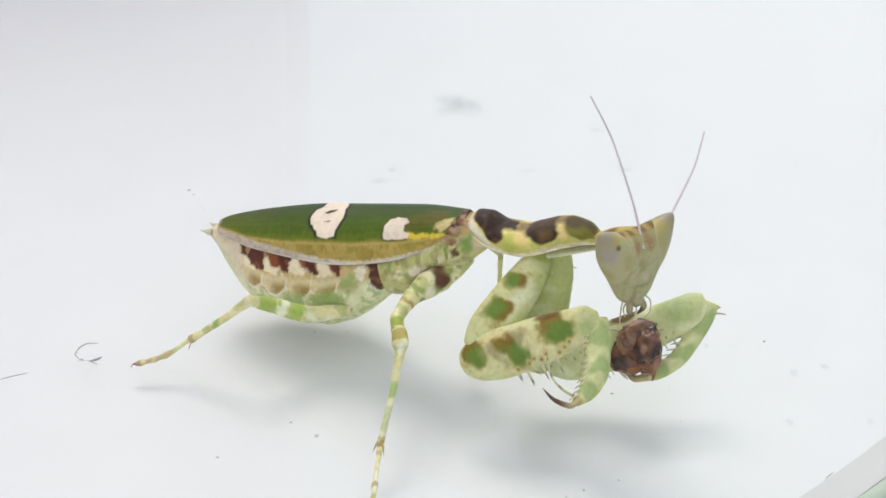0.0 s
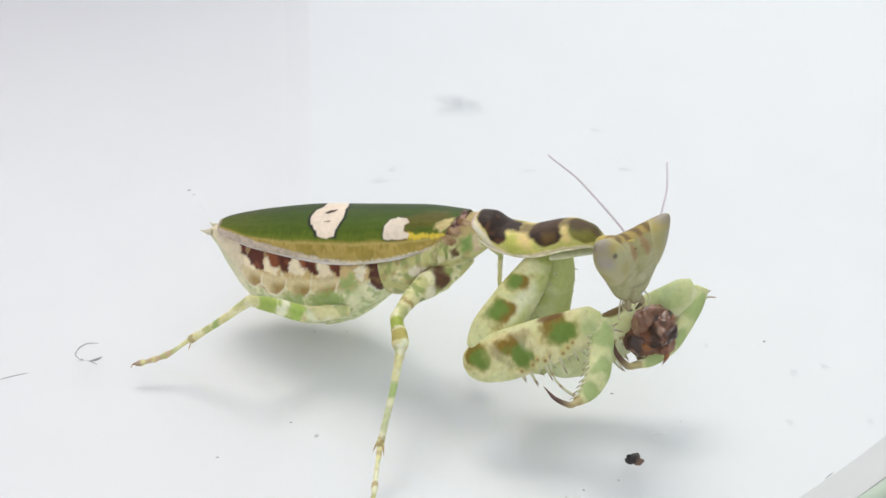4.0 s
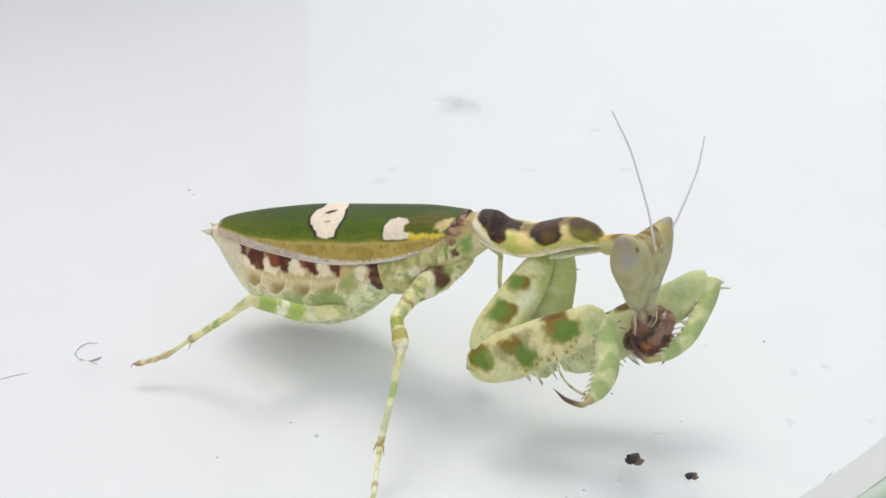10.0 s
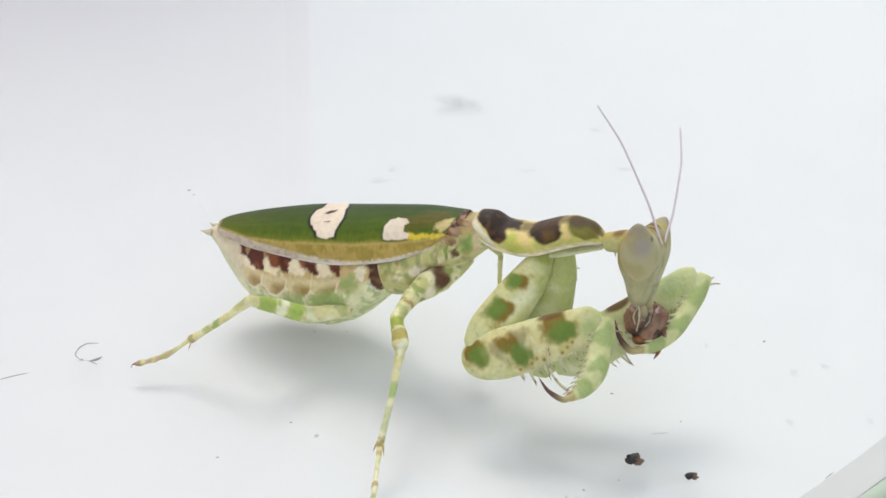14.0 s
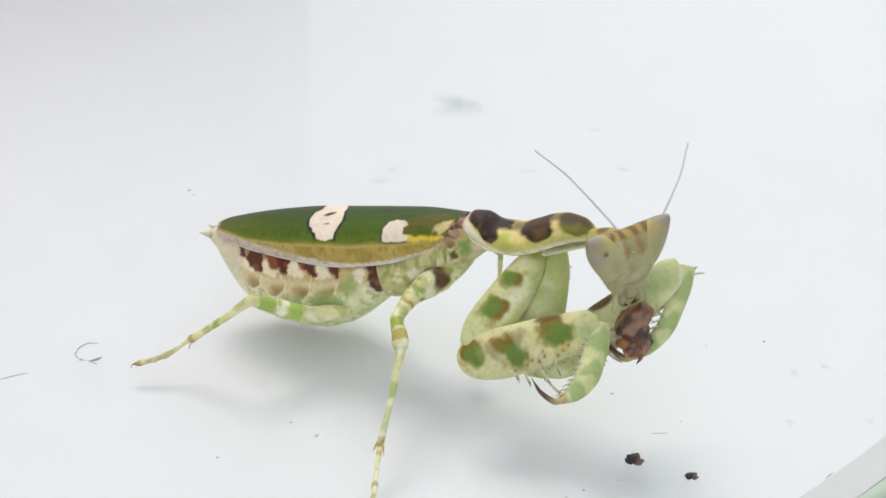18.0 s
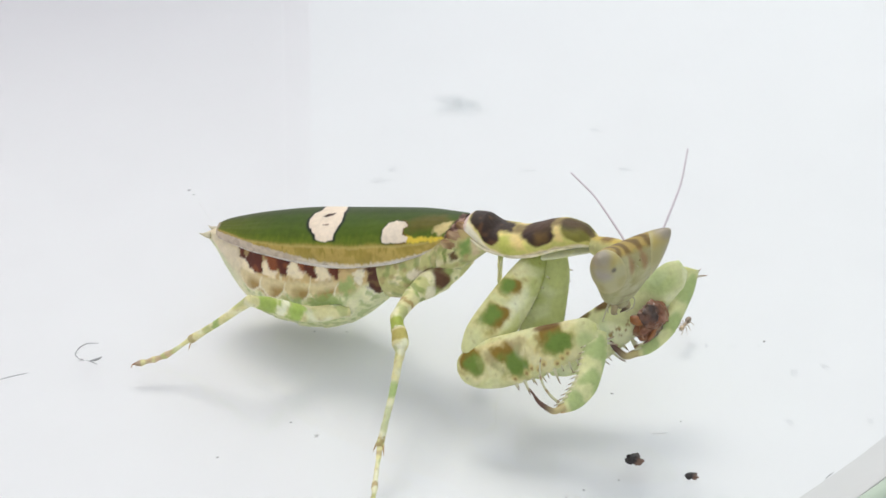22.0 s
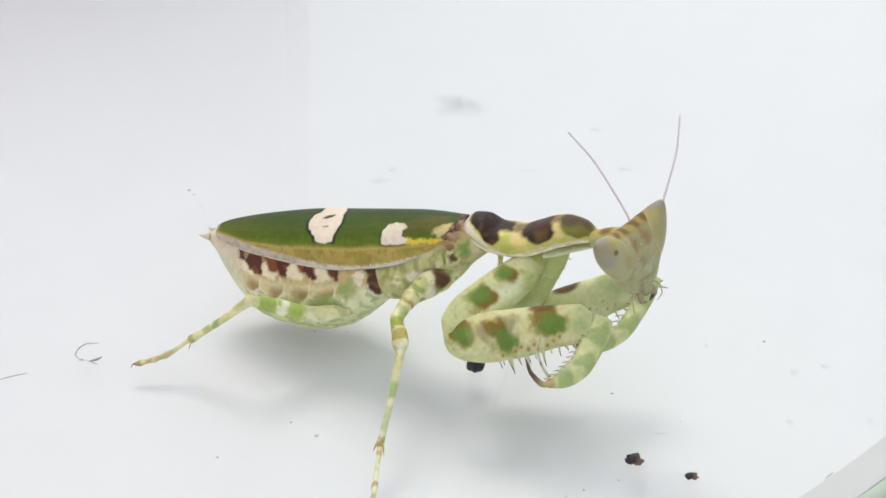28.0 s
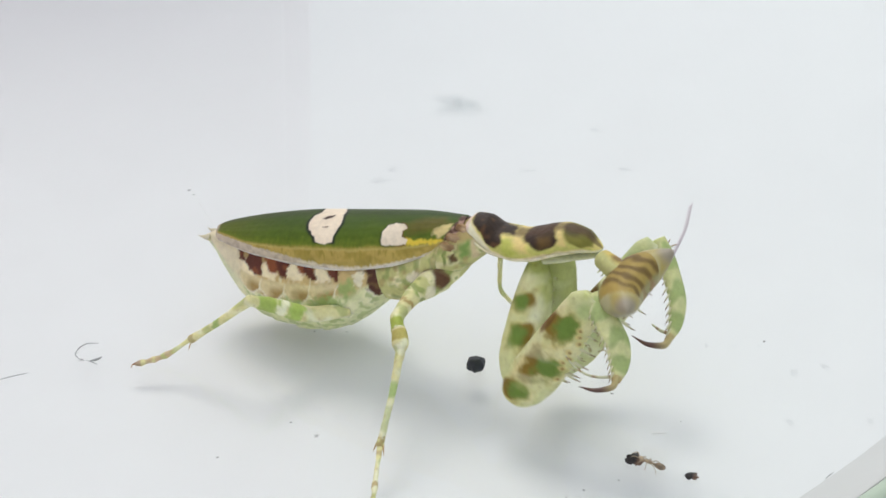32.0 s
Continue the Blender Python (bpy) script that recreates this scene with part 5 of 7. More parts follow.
# a curled fibre, straight ones, and pale ones
thread([(-28.44, -15.78, 0.12), (-29.23, -15.78, 0.12), (-29.89, -16.52, 0.12), (-29.99, -17.26, 0.12), (-29.47, -18.06, 0.12), (-29.00, -18.30, 0.12)], 0.045, FIBRE, "grey curled fibre lying on the floor")
thread([(-28.54, -18.30, 0.12), (-28.12, -18.14, 0.12), (-27.71, -17.74, 0.12)], 0.09, FIBRE, "short thick grey fibre lying on the floor")
thread([(-28.88, -18.22, 0.12), (-28.37, -18.46, 0.12), (-27.82, -18.85, 0.12)], 0.035, FIBRE, "short grey fibre lying on the floor")
thread([(-35.41, -21.01, 0.12), (-34.31, -20.48, 0.12), (-33.03, -19.94, 0.12)], 0.038, FIBRE, "short grey fibre lying on the floor")
thread([(15.47, -27.74, 0.12), (16.07, -27.67, 0.12), (16.80, -27.60, 0.12)], 0.07, PALEFIBRE, "short pale fibre lying on the floor")
thread([(17.90, -26.23, 0.12), (17.99, -26.23, 0.12), (18.08, -26.16, 0.12)], 0.05, PALEFIBRE, "tiny pale crumb of fibre on the floor")
thread([(-25.35, 11.53, 0.12), (-23.42, 7.32, 0.12), (-21.50, 3.13, 0.12)], 0.03, PALEFIBRE, "long pale hair lying on the floor")
thread([(27.17, -32.88, 0.12), (27.55, -32.51, 0.12), (27.97, -32.14, 0.12)], 0.038, FIBRE, "short grey fibre lying on the floor")


# ---- what moves, and when ----
HEAD_ROWS = [
    (0, P(19.60, -3.02, 17.74, 4.6, 0.3, 55.1)), (1, P(19.78, -2.93, 17.77, 1.5, 7.8, 61.0)), (1.8, P(19.78, -2.93, 17.75, -3.3, 4.1, 56.5)), (1.9, P(19.34, -3.50, 19.12, -40.5, 1.7, 54.1)),
    (2, P(19.23, -3.49, 19.21, -43.3, 2.9, 57.9)), (2.2, P(19.09, -1.26, 16.66, -0.5, -1.9, 54.9)), (2.5, P(19.62, -0.94, 16.80, -0.4, 10.6, 73.0)), (3, P(19.34, -1.26, 16.48, 3.6, 2.0, 61.3)),
    (3.5, P(18.84, -1.46, 16.53, 13.7, -11.0, 52.3)), (5.5, P(20.40, -2.60, 17.41, 1.4, 19.7, 70.9)), (6, P(20.43, -2.58, 17.41, 2.9, 19.0, 73.5)), (7, P(19.54, -1.83, 17.61, -15.9, 16.0, 65.1)),
    (7.5, P(19.31, -2.03, 17.46, -17.4, 7.0, 50.6)), (8, P(19.63, -3.31, 19.21, -40.3, 6.5, 58.3)), (8.5, P(20.02, -2.70, 17.23, 2.3, 14.8, 68.0)), (9, P(20.15, -2.44, 17.54, 0.4, 24.4, 83.4)),
    (10, P(20.16, -2.91, 17.43, -0.8, 8.3, 72.0)), (11, P(20.28, -2.87, 17.83, -4.0, 10.7, 75.4)), (12, P(20.13, -3.14, 17.08, 4.6, 2.3, 63.6)), (12.5, P(20.00, -3.07, 17.30, 4.2, 0.8, 66.7)),
    (13, P(19.89, -2.70, 17.96, -5.2, 7.2, 63.9)), (14, P(20.32, -2.49, 17.68, 2.8, 20.9, 85.4)), (16.5, P(19.49, -2.69, 17.56, 2.9, -2.7, 52.4)), (17, P(19.48, -2.52, 17.83, 1.4, -0.4, 49.8)),
    (18, P(19.02, -2.67, 17.37, 16.8, -8.4, 45.5)), (19, P(18.87, -2.54, 17.06, 20.4, -9.2, 37.3)), (20, P(19.32, -2.48, 17.35, 9.1, 1.2, 53.1)), (21, P(19.37, -2.63, 17.08, 19.2, -6.7, 51.1)),
    (22, P(19.30, -2.98, 16.58, 24.4, -4.4, 55.4)), (23, P(19.54, -3.03, 17.34, 7.1, -2.3, 60.6)), (24, P(19.47, -2.75, 17.83, 3.5, -3.4, 66.2)), (25, P(19.26, -2.72, 17.93, 1.0, -12.2, 60.4)),
    (28, P(19.21, -2.48, 17.68, 4.6, -15.2, 59.6)), (29, P(19.21, -2.48, 17.68, 2.5, -15.2, 58.6)), (30, P(19.21, -2.48, 17.63, 2.5, -15.2, 59.1)), (30.7, P(19.26, -2.48, 17.53, 2.5, -15.2, 59.6)),
    (30.8, P(19.57, -2.75, 16.47, 25.1, -8.6, 55.9)), (31, P(19.97, -4.11, 16.47, 57.0, -14.8, 44.7)), (31.2, P(19.95, -4.05, 16.55, 53.0, -13.0, 44.9)), (31.3, P(19.37, -2.53, 17.20, 2.4, -24.1, 71.6)),
    (31.4, P(19.05, -4.70, 18.30, -84.8, -27.7, 103.8)), (31.6, P(19.11, -4.81, 18.33, -84.8, -27.7, 103.8)), (31.7, P(19.20, -3.97, 17.68, -38.1, -25.2, 78.7)), (31.8, P(19.33, -2.71, 16.70, 9.5, -3.0, 62.0)),
    (32, P(20.16, -3.54, 14.98, 53.2, -18.5, 75.9)),
]
# pieces of prey: when each is eaten, and where the claws hold it until then
HELD = (
    (12.5, [(0, P(14.24, -23.42, 4.06, -30.0, -0.0, 0.0)), (1, P(14.44, -23.60, 3.97, -30.0, -0.0, 0.0)), (1.8, P(14.22, -23.46, 4.40, -30.0, -0.0, 0.0)), (2, P(14.34, -23.35, 4.63, -30.1, 4.3, -2.5)), (3, P(15.28, -22.64, 4.91, -31.6, 17.2, -10.3)), (6, P(15.50, -23.38, 5.16, -31.6, 17.2, -10.3)), (7, P(14.84, -23.94, 4.45, -30.1, 4.3, -2.5)), (8, P(14.61, -23.92, 4.75, -30.1, 4.3, -2.5)), (9, P(15.36, -23.60, 5.59, -31.6, 17.2, -10.3)), (10, P(15.28, -23.55, 5.57, -31.6, 17.2, -10.3)), (11, P(14.74, -23.43, 5.69, -31.6, 17.2, -10.3)), (12, P(15.17, -23.48, 5.51, -31.6, 17.2, -10.3))]),
    (16.3, [(0, P(14.76, -23.13, 5.62, -10.1, 10.0, 26.9)), (1, P(14.96, -23.30, 5.53, -10.1, 10.0, 26.9)), (1.8, P(14.73, -23.17, 5.95, -10.1, 10.0, 26.9)), (2, P(14.86, -23.06, 6.18, -9.2, 14.5, 25.4)), (3, P(15.77, -22.38, 6.40, -6.9, 28.3, 21.2)), (6, P(15.98, -23.13, 6.64, -6.9, 28.3, 21.2)), (7, P(15.32, -23.68, 5.94, -9.2, 14.5, 25.4)), (8, P(15.09, -23.67, 6.24, -9.2, 14.5, 25.4)), (9, P(15.81, -23.38, 7.01, -6.9, 28.3, 21.2)), (10, P(15.73, -23.34, 6.98, -6.9, 28.3, 21.2)), (11, P(15.19, -23.22, 7.10, -6.9, 28.3, 21.2)), (12, P(15.62, -23.26, 6.93, -6.9, 28.3, 21.2)), (13, P(14.44, -23.63, 7.88, -6.9, 28.3, 21.2)), (14, P(15.10, -23.59, 7.59, -6.2, 32.9, 19.9))]),
    (22.6, [(0, P(15.63, -23.51, 3.70, 12.5, 9.3, 55.8)), (1, P(15.83, -23.68, 3.62, 12.5, 9.3, 55.8)), (1.8, P(15.60, -23.54, 4.04, 12.5, 9.3, 55.8)), (2, P(15.73, -23.43, 4.27, 14.6, 13.5, 55.5)), (3, P(16.60, -22.71, 4.57, 21.8, 25.8, 55.9)), (6, P(16.82, -23.46, 4.82, 21.8, 25.8, 55.9)), (7, P(16.15, -24.01, 4.11, 14.6, 13.5, 55.5)), (8, P(15.92, -23.99, 4.41, 14.6, 13.5, 55.5)), (9, P(16.60, -23.66, 5.27, 21.8, 25.8, 55.9)), (10, P(16.52, -23.62, 5.24, 21.8, 25.8, 55.9)), (11, P(15.98, -23.50, 5.36, 21.8, 25.8, 55.9)), (12, P(16.41, -23.54, 5.19, 21.8, 25.8, 55.9)), (13, P(14.96, -23.95, 6.07, 21.8, 25.8, 55.9)), (14, P(15.89, -23.86, 5.86, 24.5, 29.8, 56.6)), (17, P(14.63, -25.37, 6.28, 27.4, 33.8, 57.6)), (18, P(14.34, -25.75, 6.68, 27.4, 33.8, 57.6)), (19, P(15.00, -25.29, 7.47, 34.4, 41.4, 60.9)), (20, P(15.87, -24.56, 6.28, 34.4, 41.4, 60.9)), (21, P(15.74, -23.96, 5.87, 34.4, 41.4, 60.9)), (22, P(15.44, -23.04, 6.37, 43.2, 48.5, 66.5))]),
    (20.6, [(0, P(15.17, -22.89, 5.20, 31.8, -1.6, 82.3)), (1, P(15.37, -23.06, 5.11, 31.8, -1.6, 82.3)), (1.8, P(15.14, -22.92, 5.53, 31.8, -1.6, 82.3)), (2, P(15.27, -22.81, 5.76, 34.7, 1.7, 82.4)), (3, P(16.16, -22.13, 5.99, 44.0, 11.0, 84.3)), (6, P(16.37, -22.88, 6.23, 44.0, 11.0, 84.3)), (7, P(15.71, -23.44, 5.53, 34.7, 1.7, 82.4)), (8, P(15.48, -23.42, 5.83, 34.7, 1.7, 82.4)), (9, P(16.18, -23.13, 6.61, 44.0, 11.0, 84.3)), (10, P(16.11, -23.09, 6.59, 44.0, 11.0, 84.3)), (11, P(15.56, -22.96, 6.71, 44.0, 11.0, 84.3)), (12, P(16.00, -23.01, 6.53, 44.0, 11.0, 84.3)), (13, P(14.72, -23.34, 7.54, 44.0, 11.0, 84.3)), (14, P(15.47, -23.33, 7.20, 47.4, 13.9, 85.5)), (17, P(14.30, -24.57, 8.09, 50.9, 16.7, 86.9)), (18, P(13.98, -24.91, 8.56, 50.9, 16.7, 86.9)), (19, P(14.84, -24.60, 9.10, 58.5, 21.7, 90.6)), (20, P(16.09, -23.96, 7.74, 58.5, 21.7, 90.6))]),
    (8.35, [(0, P(14.98, -23.48, 5.54, 45.1, -19.6, 104.9)), (1, P(15.18, -23.65, 5.46, 45.1, -19.6, 104.9)), (1.8, P(14.95, -23.51, 5.87, 45.1, -19.6, 104.9)), (2, P(15.07, -23.40, 6.11, 48.3, -17.2, 104.8)), (3, P(15.97, -22.72, 6.33, 57.9, -10.6, 105.7)), (6, P(16.18, -23.47, 6.58, 57.9, -10.6, 105.7)), (7, P(15.52, -24.02, 5.88, 48.3, -17.2, 104.8)), (8, P(15.29, -24.01, 6.17, 48.3, -17.2, 104.8))]),
    (24.3, [(0, P(15.55, -23.77, 4.30, 51.3, -41.2, 126.9)), (1, P(15.75, -23.94, 4.21, 51.3, -41.2, 126.9)), (1.8, P(15.52, -23.80, 4.63, 51.3, -41.2, 126.9)), (2, P(15.64, -23.69, 4.86, 54.8, -39.6, 126.0)), (3, P(16.47, -22.99, 5.13, 64.9, -35.3, 124.5)), (6, P(16.68, -23.74, 5.38, 64.9, -35.3, 124.5)), (7, P(16.02, -24.29, 4.68, 54.8, -39.6, 126.0)), (8, P(15.79, -24.27, 4.98, 54.8, -39.6, 126.0)), (9, P(16.42, -23.96, 5.80, 64.9, -35.3, 124.5)), (10, P(16.35, -23.92, 5.78, 64.9, -35.3, 124.5)), (11, P(15.81, -23.80, 5.90, 64.9, -35.3, 124.5)), (12, P(16.24, -23.84, 5.72, 64.9, -35.3, 124.5)), (13, P(15.05, -24.34, 6.43, 64.9, -35.3, 124.5)), (14, P(16.04, -23.98, 6.70, 68.1, -34.0, 124.4)), (17, P(14.75, -25.70, 6.75, 71.3, -32.9, 124.5)), (18, P(14.09, -26.14, 7.05, 71.3, -32.9, 124.5)), (19, P(15.16, -25.37, 8.41, 77.6, -31.0, 125.0)), (20, P(16.53, -24.45, 7.51, 77.6, -31.0, 125.0)), (21, P(16.07, -23.78, 7.22, 77.6, -31.0, 125.0)), (22, P(15.91, -22.88, 7.69, 83.8, -29.6, 125.9)), (23, P(15.58, -22.82, 8.25, 90.0, -28.8, 127.3)), (24, P(15.11, -22.50, 7.14, 96.1, -28.7, 128.8))]),
    (26.4, [(0, P(15.24, -23.77, 4.92, 43.3, -62.9, 158.4)), (1, P(15.44, -23.95, 4.84, 43.3, -62.9, 158.4)), (1.8, P(15.21, -23.81, 5.26, 43.3, -62.9, 158.4)), (2, P(15.34, -23.70, 5.49, 48.2, -62.2, 155.6)), (3, P(16.22, -23.00, 5.74, 61.5, -60.3, 149.1)), (6, P(16.43, -23.75, 5.99, 61.5, -60.3, 149.1)), (7, P(15.77, -24.30, 5.29, 48.2, -62.2, 155.6)), (8, P(15.54, -24.29, 5.59, 48.2, -62.2, 155.6)), (9, P(16.23, -23.98, 6.40, 61.5, -60.3, 149.1)), (10, P(16.15, -23.94, 6.37, 61.5, -60.3, 149.1)), (11, P(15.61, -23.81, 6.49, 61.5, -60.3, 149.1)), (12, P(16.04, -23.86, 6.32, 61.5, -60.3, 149.1)), (13, P(14.91, -24.23, 7.27, 61.5, -60.3, 149.1)), (14, P(15.52, -24.18, 6.99, 65.6, -59.7, 147.5)), (17, P(14.54, -25.51, 7.72, 69.5, -59.2, 146.1)), (18, P(14.13, -25.95, 8.01, 69.5, -59.2, 146.1)), (19, P(14.91, -25.48, 8.83, 76.8, -58.4, 144.0)), (20, P(15.65, -24.80, 7.54, 76.8, -58.4, 144.0)), (21, P(15.35, -24.10, 7.28, 76.8, -58.4, 144.0)), (22, P(15.44, -23.27, 7.64, 83.7, -57.9, 142.6)), (23, P(15.23, -23.37, 7.91, 90.2, -57.8, 141.6)), (24, P(15.01, -22.78, 7.28, 96.6, -58.2, 141.0)), (25, P(15.73, -22.02, 7.56, 96.6, -58.2, 141.0)), (25.5, P(16.39, -21.35, 7.39, 96.6, -58.2, 141.0))]),
)


def swallowed(t, tuck):
    """The pose of a piece inside the head at a time."""
    k = max(i for i, (q, _) in enumerate(HEAD_ROWS[:-1]) if q <= t)
    (t0, m0), (t1, m1) = HEAD_ROWS[k], HEAD_ROWS[k + 1]
    m = mantis.matrix_basis @ m0.lerp(m1, min(1.0, (t - t0) / (t1 - t0))) @ tuck
    return Matrix.LocRotScale(m.translation, m.to_quaternion(), None)


def motions():
    """Everything that moves, in the space of its thing."""
    walk(head, HEAD_ROWS)
    walk(neck, [(0, P(17.62, -0.83, 16.34, -12.2, -28.5, -27.2)), (1, P(17.48, -0.87, 16.32, -11.9, -28.3, -30.5)), (1.8, P(17.51, -0.86, 16.31, -15.0, -26.4, -29.4)), (1.9, P(17.65, -0.98, 16.41, -14.6, -26.6, -30.6)), (2, P(17.59, -0.99, 16.45, -12.1, -28.1, -32.0)), (2.2, P(17.67, -1.08, 15.97, -31.0, -16.0, -33.4)), (2.5, P(18.02, -1.12, 16.05, -27.5, -17.7, -30.3)), (3, P(17.86, -1.14, 15.83, -30.7, -16.5, -34.3)), (3.5, P(17.55, -1.10, 15.87, -26.3, -20.9, -39.4)), (5.5, P(18.09, -1.15, 15.93, -24.2, -20.8, -33.5)), (6, P(18.12, -1.16, 15.94, -23.3, -21.3, -33.7)), (7, P(17.72, -0.81, 16.30, -0.8, -34.6, -31.5)), (7.5, P(17.63, -0.79, 16.18, -3.8, -32.6, -32.5)), (8, P(17.73, -0.93, 16.31, -3.0, -32.5, -34.5)), (8.5, P(17.95, -1.08, 15.84, -29.2, -17.6, -34.3)), (9, P(18.03, -1.10, 16.03, -24.1, -20.8, -33.7)), (10, P(17.96, -0.97, 16.03, -20.8, -22.7, -31.7)), (11, P(17.98, -1.01, 16.00, -22.2, -21.8, -32.4)), (12, P(17.99, -1.12, 15.75, -32.3, -15.6, -34.9)), (12.5, P(17.86, -1.07, 15.90, -30.3, -17.3, -35.6)), (13, P(17.90, -0.95, 16.20, -21.9, -22.0, -32.0)), (14, P(18.20, -1.00, 16.38, -18.1, -24.4, -29.1)), (16.5, P(17.32, -1.00, 16.24, -21.7, -22.1, -31.6)), (17, P(17.31, -0.95, 16.39, -16.9, -25.2, -27.8)), (18, P(17.02, -1.08, 16.36, -21.0, -22.9, -34.3)), (19, P(17.00, -1.13, 16.30, -24.9, -20.8, -35.9)), (20, P(17.13, -1.12, 16.25, -21.1, -22.7, -33.0)), (21, P(17.19, -1.20, 16.11, -21.2, -22.8, -34.8)), (22, P(17.36, -1.36, 15.83, -30.0, -17.8, -36.4)), (23, P(17.27, -1.25, 15.94, -26.5, -19.8, -35.7)), (24, P(17.16, -1.13, 16.17, -15.4, -26.1, -35.2)), (25, P(17.20, -1.08, 16.22, -20.4, -23.1, -32.6)), (28, P(17.29, -1.06, 16.40, -16.4, -25.5, -29.7)), (29, P(17.23, -1.04, 16.39, -18.0, -24.4, -29.2)), (30, P(17.24, -1.08, 16.31, -20.8, -22.6, -30.6)), (30.7, P(17.30, -1.14, 16.22, -25.3, -19.6, -31.6)), (30.8, P(17.41, -1.26, 15.98, -36.1, -11.6, -32.9)), (31, P(17.57, -1.51, 15.73, -46.3, -3.9, -36.3)), (31.2, P(17.55, -1.45, 15.73, -44.8, -5.3, -36.1)), (31.3, P(17.25, -1.14, 16.21, -22.1, -22.2, -34.3)), (31.4, P(17.45, -1.25, 16.44, -14.9, -26.3, -34.1)), (31.6, P(17.46, -1.24, 16.42, -13.7, -27.0, -34.6)), (31.7, P(17.96, -1.31, 16.33, -22.8, -21.0, -29.4)), (31.8, P(17.29, -1.21, 15.87, -25.7, -20.8, -38.0)), (32, P(17.95, -1.99, 14.86, -54.0, -1.7, -42.3))])
    walk(antenna_a, [(0, P(20.43, -3.67, 17.77, -107.7, -37.9, 133.2)), (1, P(20.68, -3.48, 17.86, -107.8, -36.8, 133.3)), (1.8, P(20.62, -3.54, 17.92, -107.2, -36.3, 132.7)), (1.9, P(19.91, -3.95, 19.88, -116.4, -29.2, 141.9)), (2, P(19.80, -3.87, 20.01, -121.0, -28.7, 147.0)), (2.2, P(19.91, -1.91, 16.78, -177.9, -61.4, -142.1)), (2.5, P(20.61, -1.28, 16.93, -89.0, -24.7, 112.4)), (3, P(20.24, -1.81, 16.53, -175.8, -58.5, -142.2)), (3.5, P(19.65, -2.12, 16.38, -125.7, -10.5, 145.6)), (5.5, P(21.38, -2.96, 17.51, -106.1, -32.6, 130.8)), (6, P(21.43, -2.91, 17.48, -172.0, -58.9, -147.5)), (7, P(20.45, -2.19, 18.00, -172.9, -62.0, -148.9)), (7.5, P(20.05, -2.64, 17.88, -84.6, -34.1, 108.7)), (8, P(20.26, -3.66, 19.97, -94.3, -25.0, 119.5)), (8.5, P(20.98, -3.13, 17.31, -91.9, -30.9, 116.0)), (9, P(21.19, -2.57, 17.66, -99.6, -30.0, 123.7)), (10, P(21.14, -3.27, 17.56, -101.9, -28.8, 125.8)), (11, P(21.28, -3.15, 18.02, -105.8, -21.0, 129.3)), (12, P(21.05, -3.66, 17.11, -122.3, -18.6, 145.0)), (12.5, P(20.94, -3.54, 17.33, -111.8, -16.2, 133.5)), (13, P(20.80, -3.18, 18.17, -112.0, -15.4, 132.3)), (14, P(21.36, -2.60, 17.75, -111.3, -30.4, 135.2)), (16.5, P(20.29, -3.38, 17.61, -165.3, -55.5, -152.6)), (17, P(20.24, -3.24, 17.91, -164.4, -53.9, -152.5)), (18, P(19.74, -3.41, 17.17, -125.3, -14.9, 146.9)), (19, P(19.48, -3.36, 16.79, -122.2, -11.2, 141.0)), (20, P(20.13, -3.15, 17.29, -117.7, -20.1, 140.2)), (21, P(20.15, -3.29, 16.84, -114.9, -12.6, 134.9)), (22, P(20.10, -3.57, 16.25, -114.7, -7.4, 131.9)), (23, P(20.43, -3.59, 17.32, -114.6, -18.4, 136.7)), (24, P(20.41, -3.23, 17.87, -116.1, -15.2, 137.5)), (25, P(20.13, -3.30, 18.01, -115.1, -14.7, 136.4)), (28, P(20.09, -3.06, 17.69, -115.0, -17.1, 135.8)), (29, P(20.07, -3.09, 17.73, -115.0, -16.2, 135.9)), (30, P(20.07, -3.08, 17.68, -114.5, -16.4, 135.5)), (30.7, P(20.13, -3.07, 17.58, -114.7, -17.1, 135.9)), (30.8, P(20.39, -3.31, 16.12, -108.1, -16.4, 130.6)), (31, P(20.55, -4.47, 15.67, -87.1, -9.6, 80.4)), (31.2, P(20.54, -4.47, 15.79, -79.8, -30.6, 82.9)), (31.3, P(20.34, -2.93, 17.24, -79.3, -12.3, 99.5)), (31.4, P(19.16, -5.23, 19.20, -88.7, -9.8, 121.0)), (31.6, P(19.22, -5.34, 19.23, -88.4, -10.8, 118.1)), (31.7, P(19.87, -4.47, 18.32, -66.3, -1.1, 104.7)), (31.8, P(20.23, -3.25, 16.63, -67.5, 1.8, 103.3)), (32, P(20.90, -3.53, 14.23, -87.6, -5.6, 90.8))])
